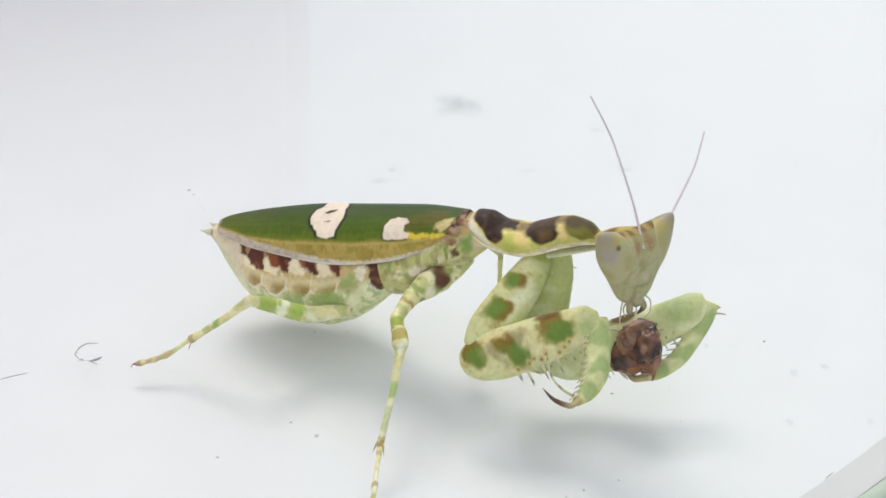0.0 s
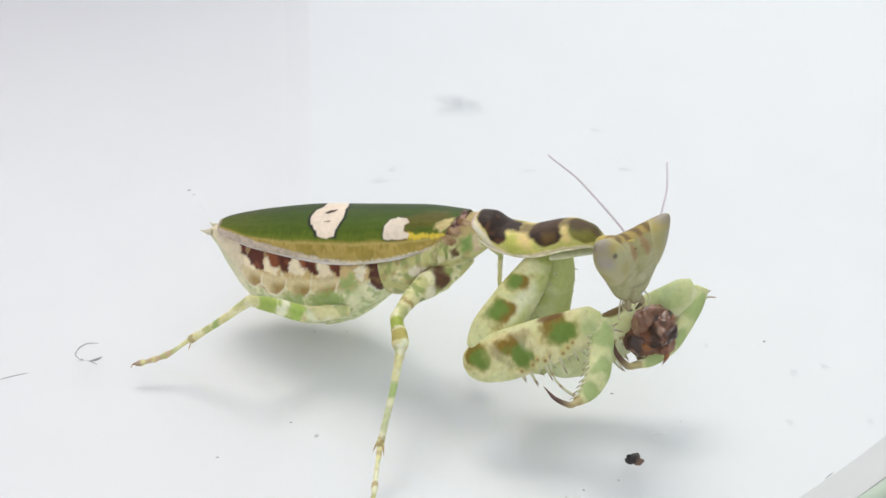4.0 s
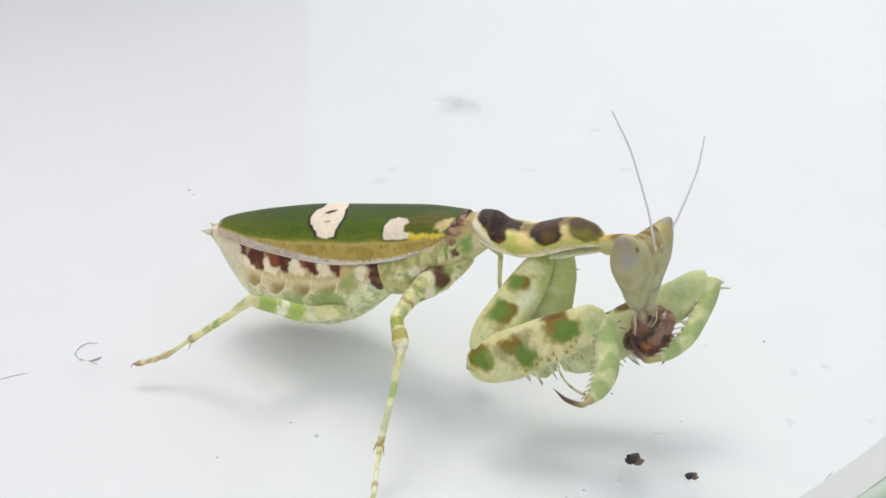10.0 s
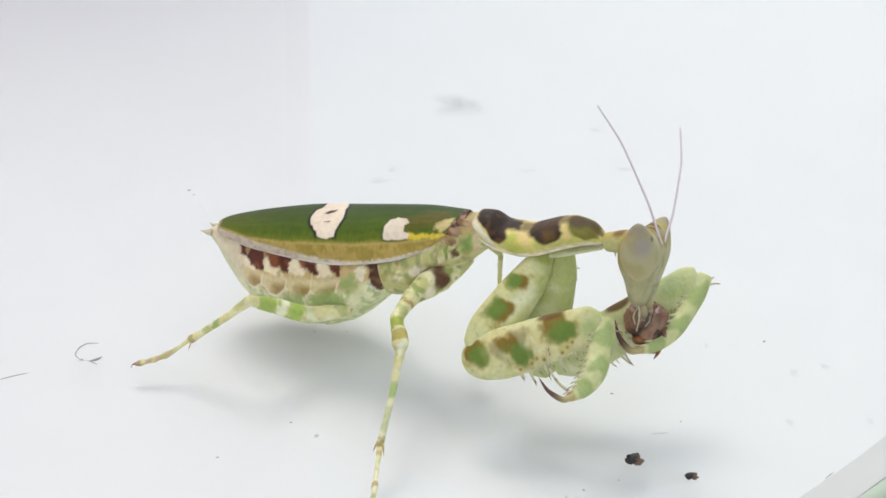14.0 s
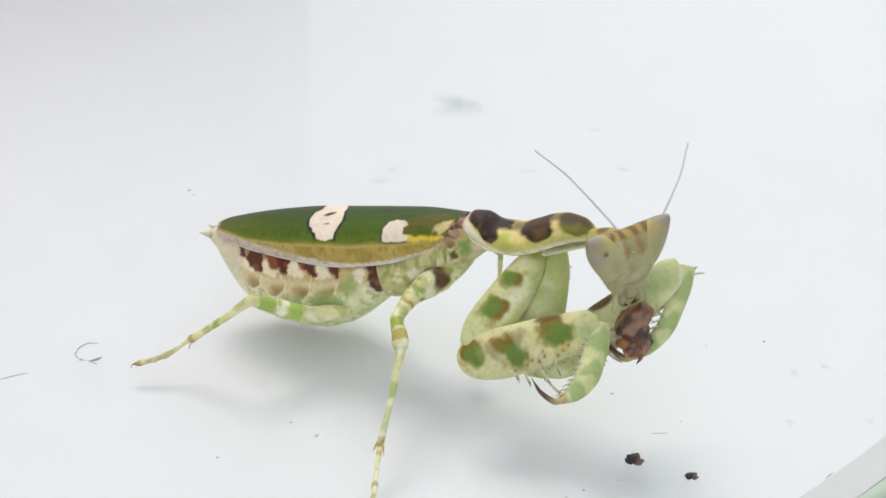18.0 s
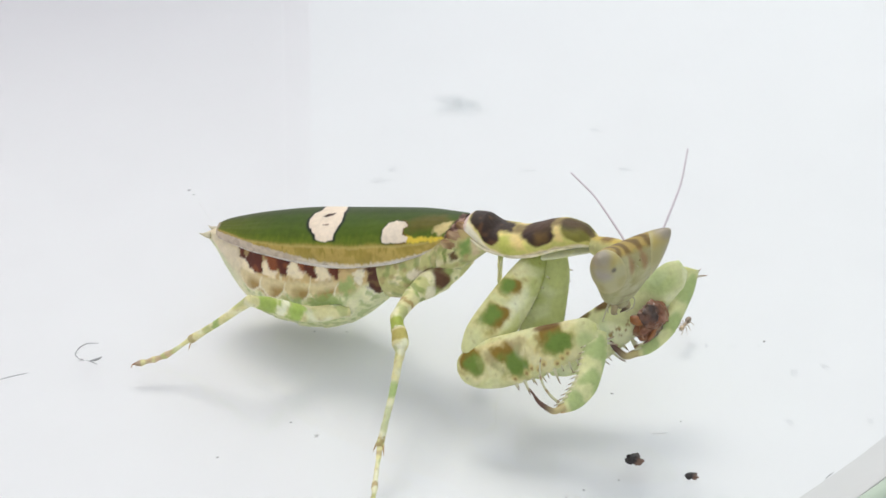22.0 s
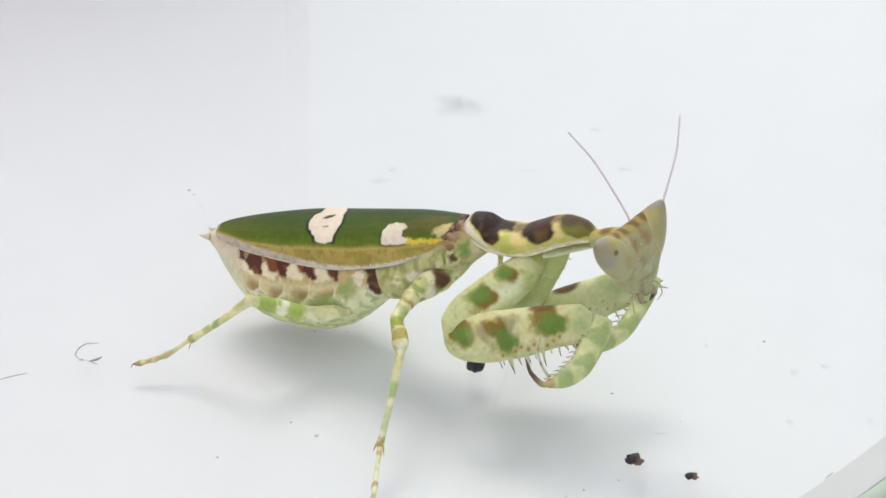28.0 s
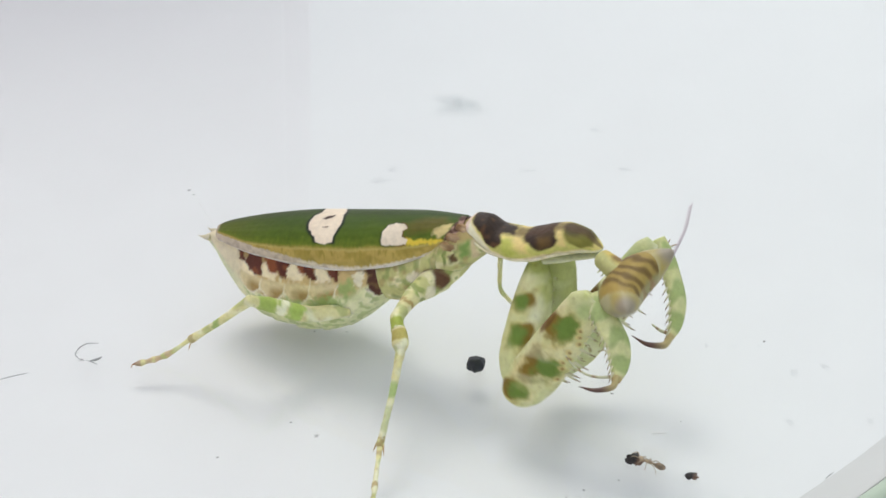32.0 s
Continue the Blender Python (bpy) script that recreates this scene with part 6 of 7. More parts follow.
    walk(antenna_b, [(0, P(20.77, -3.10, 17.82, -61.6, -18.3, 87.8)), (1, P(20.95, -2.87, 17.83, -60.9, -18.5, 87.3)), (1.8, P(20.94, -2.95, 17.93, -60.9, -17.5, 87.8)), (1.9, P(20.23, -3.37, 19.87, -71.2, -17.7, 97.7)), (2, P(20.09, -3.27, 19.98, -72.2, -17.1, 98.8)), (2.2, P(20.24, -1.34, 16.85, -72.0, -15.0, 96.9)), (2.5, P(20.75, -0.63, 16.86, -81.6, -19.6, 104.8)), (3, P(20.51, -1.21, 16.56, -71.0, -15.6, 95.7)), (3.5, P(20.00, -1.59, 16.57, -67.5, -5.2, 95.6)), (5.5, P(21.54, -2.34, 17.34, -84.9, -9.8, 109.8)), (6, P(21.56, -2.28, 17.32, -79.3, -15.1, 104.9)), (7, P(20.66, -1.58, 17.86, -71.1, -16.8, 97.0)), (7.5, P(20.42, -2.09, 17.84, -68.4, -18.5, 94.3)), (8, P(20.54, -3.07, 19.90, -70.4, -15.5, 97.9)), (8.5, P(21.17, -2.50, 17.20, -66.5, -26.8, 89.7)), (9, P(21.21, -1.94, 17.43, -68.8, -14.5, 95.2)), (10, P(21.29, -2.62, 17.52, -64.4, -16.6, 90.8)), (11, P(21.39, -2.50, 17.95, -67.8, -16.5, 94.2)), (12, P(21.30, -3.04, 17.14, -66.2, -17.9, 91.7)), (12.5, P(21.16, -2.91, 17.38, -67.8, -17.5, 93.5)), (13, P(21.04, -2.56, 18.14, -67.8, -16.9, 92.6)), (14, P(21.36, -1.97, 17.57, -76.9, -17.0, 101.1)), (16.5, P(20.65, -2.82, 17.70, -67.7, -21.0, 93.3)), (17, P(20.63, -2.70, 17.97, -67.0, -19.1, 93.1)), (18, P(20.16, -2.93, 17.33, -63.3, -14.2, 90.7)), (19, P(19.97, -2.94, 16.97, -63.1, -16.3, 89.6)), (20, P(20.49, -2.60, 17.34, -68.3, -20.1, 93.9)), (21, P(20.53, -2.77, 16.98, -67.6, -18.8, 93.7)), (22, P(20.45, -3.02, 16.37, -65.9, -17.5, 91.7)), (23, P(20.71, -3.00, 17.41, -74.4, -24.6, 98.6)), (24, P(20.62, -2.61, 17.97, -72.9, -19.3, 98.4)), (25, P(20.40, -2.72, 18.20, -72.2, -19.2, 97.6)), (28, P(20.36, -2.50, 17.92, -71.7, -21.9, 95.8)), (29, P(20.35, -2.53, 17.96, -70.4, -21.3, 95.1)), (30, P(20.35, -2.52, 17.91, -70.4, -21.6, 94.9)), (30.7, P(20.40, -2.51, 17.81, -70.8, -22.2, 95.1)), (30.8, P(20.73, -2.76, 16.29, -64.0, -24.5, 88.8)), (31, P(21.00, -4.05, 15.91, -51.7, -7.8, 82.7)), (31.2, P(20.99, -4.04, 16.01, -62.6, -28.3, 85.8)), (31.3, P(20.47, -2.37, 17.56, -76.6, -9.7, 100.4)), (31.4, P(18.96, -4.65, 19.47, -90.7, -5.9, 119.9)), (31.6, P(19.02, -4.76, 19.50, -90.7, -6.9, 117.0)), (31.7, P(19.91, -3.88, 18.61, -59.4, 1.2, 100.7)), (31.8, P(20.50, -2.65, 16.73, -54.5, -15.0, 81.5)), (32, P(21.06, -2.95, 14.51, -58.7, -3.4, 91.7))])
    walk(near_leg[0], [(0, P(12.49, 0.24, 14.28, -128.6, 40.5, -111.4)), (1, P(12.48, 0.18, 14.25, -129.1, 40.2, -112.1)), (1.8, P(12.48, 0.16, 14.26, -129.1, 40.2, -112.1)), (2, P(12.48, 0.16, 14.26, -129.1, 40.2, -112.1)), (2.2, P(12.49, 0.17, 14.24, -128.5, 40.7, -111.3)), (3, P(12.57, 0.29, 14.20, -128.0, 40.9, -110.7)), (3.5, P(12.59, 0.30, 14.19, -128.1, 40.8, -110.8)), (5.5, P(12.63, 0.31, 14.11, -127.7, 41.2, -110.3)), (6, P(12.65, 0.32, 14.09, -127.8, 41.1, -110.4)), (7, P(12.68, 0.34, 14.14, -128.4, 40.6, -111.2)), (8, P(12.74, 0.45, 14.25, -128.9, 40.0, -111.8)), (8.5, P(12.69, 0.35, 14.19, -128.0, 40.9, -110.7)), (9, P(12.66, 0.30, 14.17, -127.3, 41.5, -109.8)), (10, P(12.66, 0.30, 14.16, -127.4, 41.4, -109.9)), (11, P(12.66, 0.31, 14.16, -127.4, 41.4, -109.9)), (12, P(12.65, 0.25, 14.09, -128.1, 40.9, -110.9)), (13, P(12.63, 0.07, 14.06, -129.3, 40.3, -112.4)), (14, P(12.70, 0.22, 14.16, -129.9, 39.6, -113.1)), (16.5, P(12.38, 0.11, 14.32, -129.3, 39.9, -112.4)), (17, P(12.32, 0.09, 14.37, -129.0, 40.2, -111.9)), (18, P(12.26, 0.05, 14.43, -128.6, 40.5, -111.4)), (19, P(12.22, -0.03, 14.38, -127.5, 41.4, -110.1)), (20, P(12.23, 0.06, 14.38, -127.0, 41.6, -109.5)), (21, P(12.19, -0.05, 14.17, -127.3, 41.6, -109.9)), (22, P(12.16, -0.11, 14.00, -127.1, 41.9, -109.5)), (23, P(12.16, -0.21, 13.95, -126.9, 42.1, -109.3)), (24, P(12.23, -0.03, 14.18, -125.2, 43.0, -107.2)), (25, P(12.22, -0.17, 14.12, -126.6, 42.3, -108.9)), (25.5, P(12.27, -0.10, 14.18, -127.7, 41.4, -110.3)), (27.5, P(12.50, 0.32, 14.53, -130.2, 38.7, -113.5)), (28, P(12.55, -0.00, 14.15, -138.3, 30.3, -124.6)), (28.5, P(12.53, -0.01, 14.17, -138.2, 30.4, -124.5)), (29, P(12.57, 0.01, 14.18, -139.3, 28.8, -126.0)), (29.5, P(12.66, 0.32, 14.47, -135.5, 33.4, -120.5)), (30, P(12.65, 0.32, 14.47, -135.1, 33.9, -119.9)), (30.4, P(12.65, 0.28, 14.43, -135.4, 33.6, -120.3)), (30.6, P(12.69, 0.42, 14.55, -134.4, 34.5, -119.0)), (30.7, P(12.65, 0.32, 14.47, -134.7, 34.4, -119.3)), (30.8, P(12.62, 0.26, 14.42, -134.8, 34.3, -119.6)), (30.9, P(12.57, 0.16, 14.34, -134.8, 34.5, -119.6)), (31, P(12.51, 0.07, 14.28, -134.4, 35.0, -119.1)), (31.2, P(12.54, 0.08, 14.25, -134.6, 34.9, -119.3)), (31.4, P(12.40, -0.24, 13.94, -136.4, 33.2, -121.9)), (31.6, P(12.43, -0.23, 13.91, -136.6, 33.1, -122.1)), (31.7, P(12.51, -0.09, 14.01, -135.8, 33.8, -121.0)), (31.8, P(12.78, 0.66, 14.52, -132.1, 36.5, -115.9)), (31.9, P(12.20, 0.51, 14.58, -114.4, 47.4, -94.0)), (32, P(12.02, -0.32, 13.62, -102.5, 51.6, -80.2))])
    walk(near_leg[1], [(0, P(9.48, -6.80, 7.79, -26.3, -23.1, 18.3)), (1, P(9.42, -6.84, 7.82, -26.4, -22.8, 18.4)), (1.8, P(9.54, -6.82, 7.88, -26.7, -21.5, 18.2)), (2, P(9.67, -6.78, 7.94, -27.2, -19.5, 18.3)), (2.2, P(9.60, -6.81, 7.78, -26.6, -21.2, 17.8)), (3, P(9.58, -6.76, 7.61, -26.2, -23.0, 17.8)), (3.5, P(9.64, -6.73, 7.63, -26.2, -23.3, 18.3)), (5.5, P(9.83, -6.70, 7.53, -26.2, -24.4, 19.1)), (6, P(9.81, -6.69, 7.53, -26.2, -23.8, 18.7)), (7, P(9.87, -6.63, 7.71, -26.6, -22.8, 19.0)), (8, P(9.93, -6.52, 7.94, -26.8, -21.6, 18.7)), (8.5, P(9.93, -6.63, 7.72, -26.5, -23.4, 19.2)), (9, P(9.98, -6.68, 7.59, -26.3, -24.8, 19.7)), (10, P(9.98, -6.67, 7.59, -26.3, -24.8, 19.7)), (11, P(9.97, -6.67, 7.58, -26.3, -24.5, 19.5)), (12, P(9.96, -6.68, 7.64, -26.6, -23.6, 19.7)), (13, P(9.79, -6.84, 7.72, -27.0, -22.4, 20.1)), (14, P(9.63, -6.76, 7.88, -26.6, -22.0, 18.6)), (16.5, P(9.44, -6.87, 8.00, -26.8, -20.8, 18.1)), (17, P(9.45, -6.88, 8.01, -26.8, -20.8, 18.1)), (18, P(9.36, -6.94, 7.99, -26.8, -20.2, 17.3)), (19, P(9.46, -7.00, 7.81, -26.7, -20.5, 17.2)), (20, P(9.48, -6.94, 7.76, -26.7, -19.7, 16.5)), (21, P(9.42, -7.03, 7.55, -26.6, -20.4, 16.9)), (22, P(9.42, -7.09, 7.34, -26.5, -21.0, 17.1)), (23, P(9.57, -7.13, 7.30, -26.8, -19.9, 17.1)), (24, P(10.11, -6.88, 7.50, -28.5, -12.1, 17.2)), (25, P(10.02, -6.97, 7.56, -29.3, -9.9, 21.7)), (25.5, P(9.96, -6.89, 7.76, -29.3, -12.2, 23.2)), (27.5, P(9.66, -6.61, 8.45, -29.3, -12.2, 23.2)), (28, P(8.26, -6.76, 9.29, -29.4, -9.1, 21.8)), (28.5, P(8.26, -6.77, 9.29, -29.4, -9.1, 21.8)), (29, P(8.04, -6.73, 9.54, -29.4, -10.2, 22.5)), (29.5, P(9.06, -6.52, 9.15, -29.3, -11.0, 22.0)), (30, P(9.02, -6.58, 9.04, -29.3, -9.4, 21.1)), (30.4, P(8.89, -6.62, 9.05, -29.3, -10.5, 22.1)), (30.6, P(8.95, -6.56, 9.05, -29.7, -18.9, 27.9)), (30.7, P(8.84, -6.65, 8.98, -29.7, -19.3, 28.4)), (30.8, P(8.75, -6.71, 8.94, -29.7, -18.2, 27.9)), (30.9, P(8.64, -6.83, 8.81, -29.7, -17.7, 27.9)), (31, P(8.60, -6.94, 8.65, -28.6, -21.0, 25.1)), (31.2, P(8.60, -6.93, 8.65, -28.7, -20.9, 25.3)), (31.4, P(8.33, -7.06, 8.66, -29.7, -17.2, 27.7)), (31.6, P(8.33, -7.05, 8.65, -29.7, -17.2, 27.7)), (31.7, P(8.52, -6.96, 8.63, -29.6, -16.5, 27.1)), (31.8, P(9.12, -6.48, 8.59, -24.9, -23.0, 12.7)), (31.9, P(11.26, -6.20, 6.91, -15.5, -43.7, 11.9)), (32, P(12.84, -6.40, 5.56, -14.1, -58.4, 20.5))])
    walk(near_leg[2], [(0, P(17.66, -4.09, 11.47, -102.9, 41.6, -77.8)), (1, P(17.67, -4.10, 11.47, -105.4, 41.4, -80.6)), (1.8, P(17.98, -4.04, 11.38, -109.2, 40.9, -84.9)), (2, P(18.35, -3.90, 11.17, -115.4, 39.2, -92.0)), (2.2, P(18.01, -4.12, 11.21, -109.2, 39.7, -84.6)), (3, P(17.70, -4.15, 11.24, -104.5, 39.9, -79.2)), (3.5, P(17.78, -4.04, 11.33, -105.6, 40.2, -80.6)), (5.5, P(17.93, -3.89, 11.41, -102.6, 41.0, -77.3)), (6, P(17.95, -3.93, 11.31, -101.6, 41.0, -76.1)), (7, P(18.21, -3.77, 11.42, -100.6, 42.2, -75.3)), (8, P(18.45, -3.63, 11.50, -101.4, 42.4, -76.3)), (8.5, P(18.20, -3.75, 11.50, -99.9, 41.9, -74.5)), (9, P(18.08, -3.77, 11.57, -99.5, 41.7, -73.9)), (10, P(18.08, -3.77, 11.57, -99.5, 41.7, -73.9)), (11, P(18.09, -3.80, 11.50, -98.4, 41.8, -72.8)), (12, P(18.27, -3.71, 11.50, -103.7, 41.5, -78.6)), (13, P(18.21, -3.76, 11.42, -118.9, 37.5, -95.8)), (14, P(18.05, -3.92, 11.47, -113.5, 38.8, -89.5)), (16.5, P(17.99, -4.08, 11.41, -117.2, 37.4, -93.7)), (17, P(17.99, -4.09, 11.42, -118.7, 36.5, -95.2)), (18, P(17.87, -4.29, 11.27, -116.3, 36.6, -92.3)), (19, P(17.91, -4.39, 11.11, -115.7, 37.2, -91.8)), (20, P(17.94, -4.44, 10.92, -117.2, 36.4, -93.4)), (21, P(17.83, -4.48, 10.82, -116.4, 36.9, -92.5)), (22, P(17.77, -4.52, 10.69, -115.3, 37.3, -91.2)), (23, P(18.10, -4.50, 10.54, -119.1, 36.0, -95.7)), (24, P(19.17, -4.08, 9.53, -124.8, 34.2, -102.6)), (25, P(19.05, -3.38, 9.26, -126.7, 32.7, -104.7)), (25.5, P(18.91, -3.06, 9.87, -122.6, 36.5, -100.4)), (27.5, P(18.57, -2.79, 10.55, -123.5, 37.2, -101.9)), (28, P(17.67, -3.00, 10.91, -128.6, 34.4, -108.1)), (28.5, P(17.67, -3.01, 10.92, -128.6, 34.4, -108.1)), (29, P(17.39, -2.86, 11.36, -128.6, 32.9, -107.4)), (29.5, P(18.43, -2.74, 11.10, -119.2, 38.6, -96.7)), (30, P(18.35, -2.98, 10.70, -126.8, 32.1, -104.5)), (30.4, P(18.09, -2.90, 10.89, -128.8, 31.0, -107.1)), (30.6, P(17.23, -2.17, 12.27, -98.3, 42.4, -72.8)), (30.7, P(17.05, -2.23, 12.24, -120.0, 37.9, -97.4)), (30.8, P(17.02, -2.34, 12.01, -123.0, 37.1, -101.1)), (30.9, P(16.86, -2.47, 11.79, -124.2, 36.4, -102.5)), (31, P(16.80, -3.09, 12.13, -123.7, 36.1, -101.8)), (31.2, P(16.79, -3.06, 12.11, -123.8, 36.1, -101.8)), (31.4, P(16.80, -2.62, 11.62, -128.8, 33.2, -107.9)), (31.6, P(16.79, -2.61, 11.61, -128.8, 33.2, -107.9)), (31.7, P(17.02, -2.62, 11.45, -128.5, 32.6, -107.3)), (31.8, P(17.61, -4.57, 12.29, -125.0, 32.8, -102.4)), (31.9, P(17.65, -4.86, 13.15, -74.9, 32.3, -46.8)), (32, P(17.38, -4.70, 13.44, -69.4, 33.4, -40.9))])
    walk(far_leg[0], [(0, P(13.00, 1.00, 14.00, -113.2, 71.7, -92.2)), (1, P(13.01, 1.00, 14.03, -112.8, 71.2, -91.7)), (1.8, P(13.01, 1.00, 14.06, -112.4, 70.8, -91.4)), (2, P(13.01, 1.00, 14.07, -112.3, 70.7, -91.3)), (2.2, P(13.03, 1.01, 14.03, -113.1, 71.1, -92.1)), (3, P(13.10, 1.05, 13.90, -116.2, 72.5, -95.5)), (3.5, P(13.11, 1.06, 13.88, -116.7, 72.6, -96.0)), (5.5, P(13.18, 1.09, 13.82, -109.6, 68.1, -88.4)), (6, P(13.19, 1.10, 13.80, -110.0, 68.3, -88.8)), (7, P(13.20, 1.10, 13.83, -109.7, 67.7, -88.4)), (8, P(13.21, 1.10, 13.87, -109.3, 67.1, -88.1)), (8.5, P(13.21, 1.10, 13.88, -109.1, 66.7, -87.9)), (9, P(13.21, 1.10, 13.90, -108.9, 66.4, -87.7)), (10, P(13.21, 1.10, 13.89, -109.1, 66.6, -87.8)), (11, P(13.21, 1.10, 13.88, -109.2, 66.9, -88.0)), (12, P(13.21, 1.10, 13.87, -109.3, 67.1, -88.1)), (13, P(13.23, 1.10, 14.03, -107.4, 63.3, -86.1)), (14, P(13.23, 1.10, 14.00, -107.8, 64.1, -86.5)), (16.5, P(12.88, 0.90, 14.11, -105.1, 56.5, -83.4)), (17, P(12.82, 0.87, 14.13, -104.4, 56.5, -82.5)), (18, P(12.75, 0.81, 14.18, -103.1, 54.0, -81.0)), (19, P(12.76, 0.80, 14.18, -103.1, 54.0, -81.1)), (20, P(12.75, 0.81, 14.09, -104.7, 60.5, -83.0)), (21, P(12.76, 0.81, 13.98, -106.3, 64.1, -84.7)), (22, P(12.76, 0.82, 13.86, -107.7, 66.8, -86.3)), (23, P(12.79, 0.82, 13.91, -107.5, 65.7, -86.0)), (24, P(12.82, 0.83, 13.96, -111.4, 70.3, -90.2)), (25, P(12.84, 0.82, 14.06, -127.1, 70.7, -108.2)), (25.5, P(12.86, 0.85, 14.18, -140.9, 71.8, -123.7)), (27.5, P(12.97, 0.94, 14.54, -148.7, 68.3, -133.7)), (28, P(13.28, 1.10, 15.06, -156.4, 61.9, -145.6)), (28.5, P(13.26, 1.09, 15.08, -156.3, 62.0, -145.5)), (29, P(13.34, 1.12, 15.27, -157.5, 61.6, -147.1)), (29.5, P(13.08, 1.00, 14.84, -152.9, 65.5, -139.8)), (30, P(13.12, 1.02, 14.89, -153.4, 65.3, -140.5)), (30.4, P(12.89, 0.86, 14.33, -143.7, 70.7, -127.2)), (30.6, P(12.85, 0.79, 14.10, -115.8, 73.6, -94.9)), (30.7, P(12.85, 0.79, 14.09, -105.5, 76.0, -83.1)), (30.8, P(12.85, 0.79, 14.09, -92.5, 69.4, -68.8)), (30.9, P(12.85, 0.79, 14.09, -92.9, 63.7, -69.3)), (31, P(12.86, 0.80, 14.09, -93.1, 60.2, -69.5)), (31.2, P(12.89, 0.81, 14.06, -93.4, 61.4, -69.8)), (31.4, P(12.92, 0.82, 14.03, -122.4, 71.8, -102.6)), (31.6, P(12.94, 0.84, 14.00, -123.3, 71.9, -103.6)), (31.7, P(12.96, 0.84, 13.99, -119.5, 74.3, -98.9)), (31.8, P(12.94, 0.89, 14.06, -111.8, 78.6, -89.7)), (31.9, P(12.90, 0.90, 14.05, -93.2, 79.8, -69.4)), (32, P(12.81, 0.95, 14.40, -77.1, 80.7, -51.9))])
    walk(far_leg[1], [(0, P(13.65, -1.60, 5.13, -29.8, -21.6, 29.2)), (1, P(13.58, -1.70, 5.22, -29.8, -22.6, 29.7)), (1.8, P(13.52, -1.76, 5.29, -30.0, -24.1, 30.6)), (2, P(13.47, -1.81, 5.30, -30.1, -25.4, 31.4)), (2.2, P(13.51, -1.69, 5.29, -30.1, -25.2, 31.3)), (3, P(13.88, -1.09, 5.38, -30.3, -25.4, 31.8)), (3.5, P(13.35, -1.38, 5.09, -30.3, -26.3, 32.0)), (5.5, P(14.11, -1.88, 5.49, -30.4, -26.6, 32.5)), (6, P(14.37, -1.67, 5.59, -30.4, -25.6, 32.0)), (7, P(13.85, -2.13, 5.35, -30.0, -24.4, 30.8)), (8, P(13.77, -2.27, 5.41, -30.3, -26.5, 32.0)), (8.5, P(14.48, -1.84, 5.90, -30.7, -27.3, 33.2)), (9, P(14.52, -1.87, 5.97, -30.7, -27.5, 33.3)), (10, P(14.51, -1.85, 5.93, -30.7, -27.5, 33.3)), (11, P(14.14, -2.05, 5.68, -30.7, -28.0, 33.3)), (12, P(14.51, -1.81, 5.81, -30.4, -26.0, 32.3)), (13, P(13.94, -2.88, 5.80, -31.0, -30.2, 34.5)), (14, P(14.23, -2.52, 5.94, -31.1, -30.0, 34.7)), (16.5, P(13.90, -4.02, 6.52, -31.4, -31.9, 35.8)), (17, P(13.86, -4.07, 6.52, -31.5, -32.4, 36.1)), (18, P(13.95, -4.48, 6.80, -31.8, -33.9, 37.1)), (19, P(14.20, -4.28, 7.04, -32.2, -34.5, 37.9)), (20, P(14.36, -3.14, 6.48, -30.5, -26.8, 32.7)), (21, P(14.59, -2.52, 5.88, -31.1, -29.8, 34.7)), (22, P(13.67, -2.40, 5.59, -31.7, -33.0, 36.7)), (23, P(14.12, -2.29, 6.03, -31.2, -30.1, 35.1)), (24, P(13.61, -1.94, 5.19, -29.9, -23.6, 30.2)), (25, P(11.76, -2.03, 5.19, -30.2, -27.2, 32.0)), (25.5, P(11.21, -1.41, 5.32, -30.1, -26.3, 31.6)), (27.5, P(10.38, -1.48, 5.80, -29.9, -24.8, 30.5)), (28, P(9.03, -1.49, 6.64, -29.4, -20.5, 27.6)), (28.5, P(9.14, -1.44, 6.70, -29.3, -19.4, 27.0)), (29, P(9.13, -1.30, 6.98, -29.3, -10.8, 22.1)), (29.5, P(9.78, -1.48, 6.24, -29.7, -23.5, 29.6)), (30, P(9.30, -1.69, 6.09, -29.5, -22.5, 28.5)), (30.4, P(10.30, -1.90, 5.05, -29.9, -26.5, 31.0)), (30.6, P(12.25, -2.07, 4.65, -32.7, -38.1, 39.6)), (30.7, P(12.58, -1.91, 4.17, -34.8, -43.7, 44.0)), (30.8, P(13.68, -2.87, 4.23, -39.8, -51.4, 52.6)), (30.9, P(14.17, -3.59, 4.76, -42.9, -54.1, 57.1)), (31, P(14.34, -4.12, 5.00, -43.3, -54.6, 57.7)), (31.2, P(14.29, -3.94, 4.90, -43.3, -54.6, 57.7)), (31.4, P(12.06, -2.39, 4.40, -38.1, -48.5, 49.7)), (31.6, P(12.10, -2.29, 4.43, -39.8, -50.6, 52.4)), (31.7, P(12.79, -1.39, 5.11, -43.6, -51.6, 57.8)), (31.8, P(13.16, -0.81, 4.77, -37.0, -45.5, 47.8)), (31.9, P(13.45, -0.79, 4.32, -36.7, -46.1, 47.3)), (32, P(13.37, -0.73, 4.10, -36.1, -46.0, 46.5))])
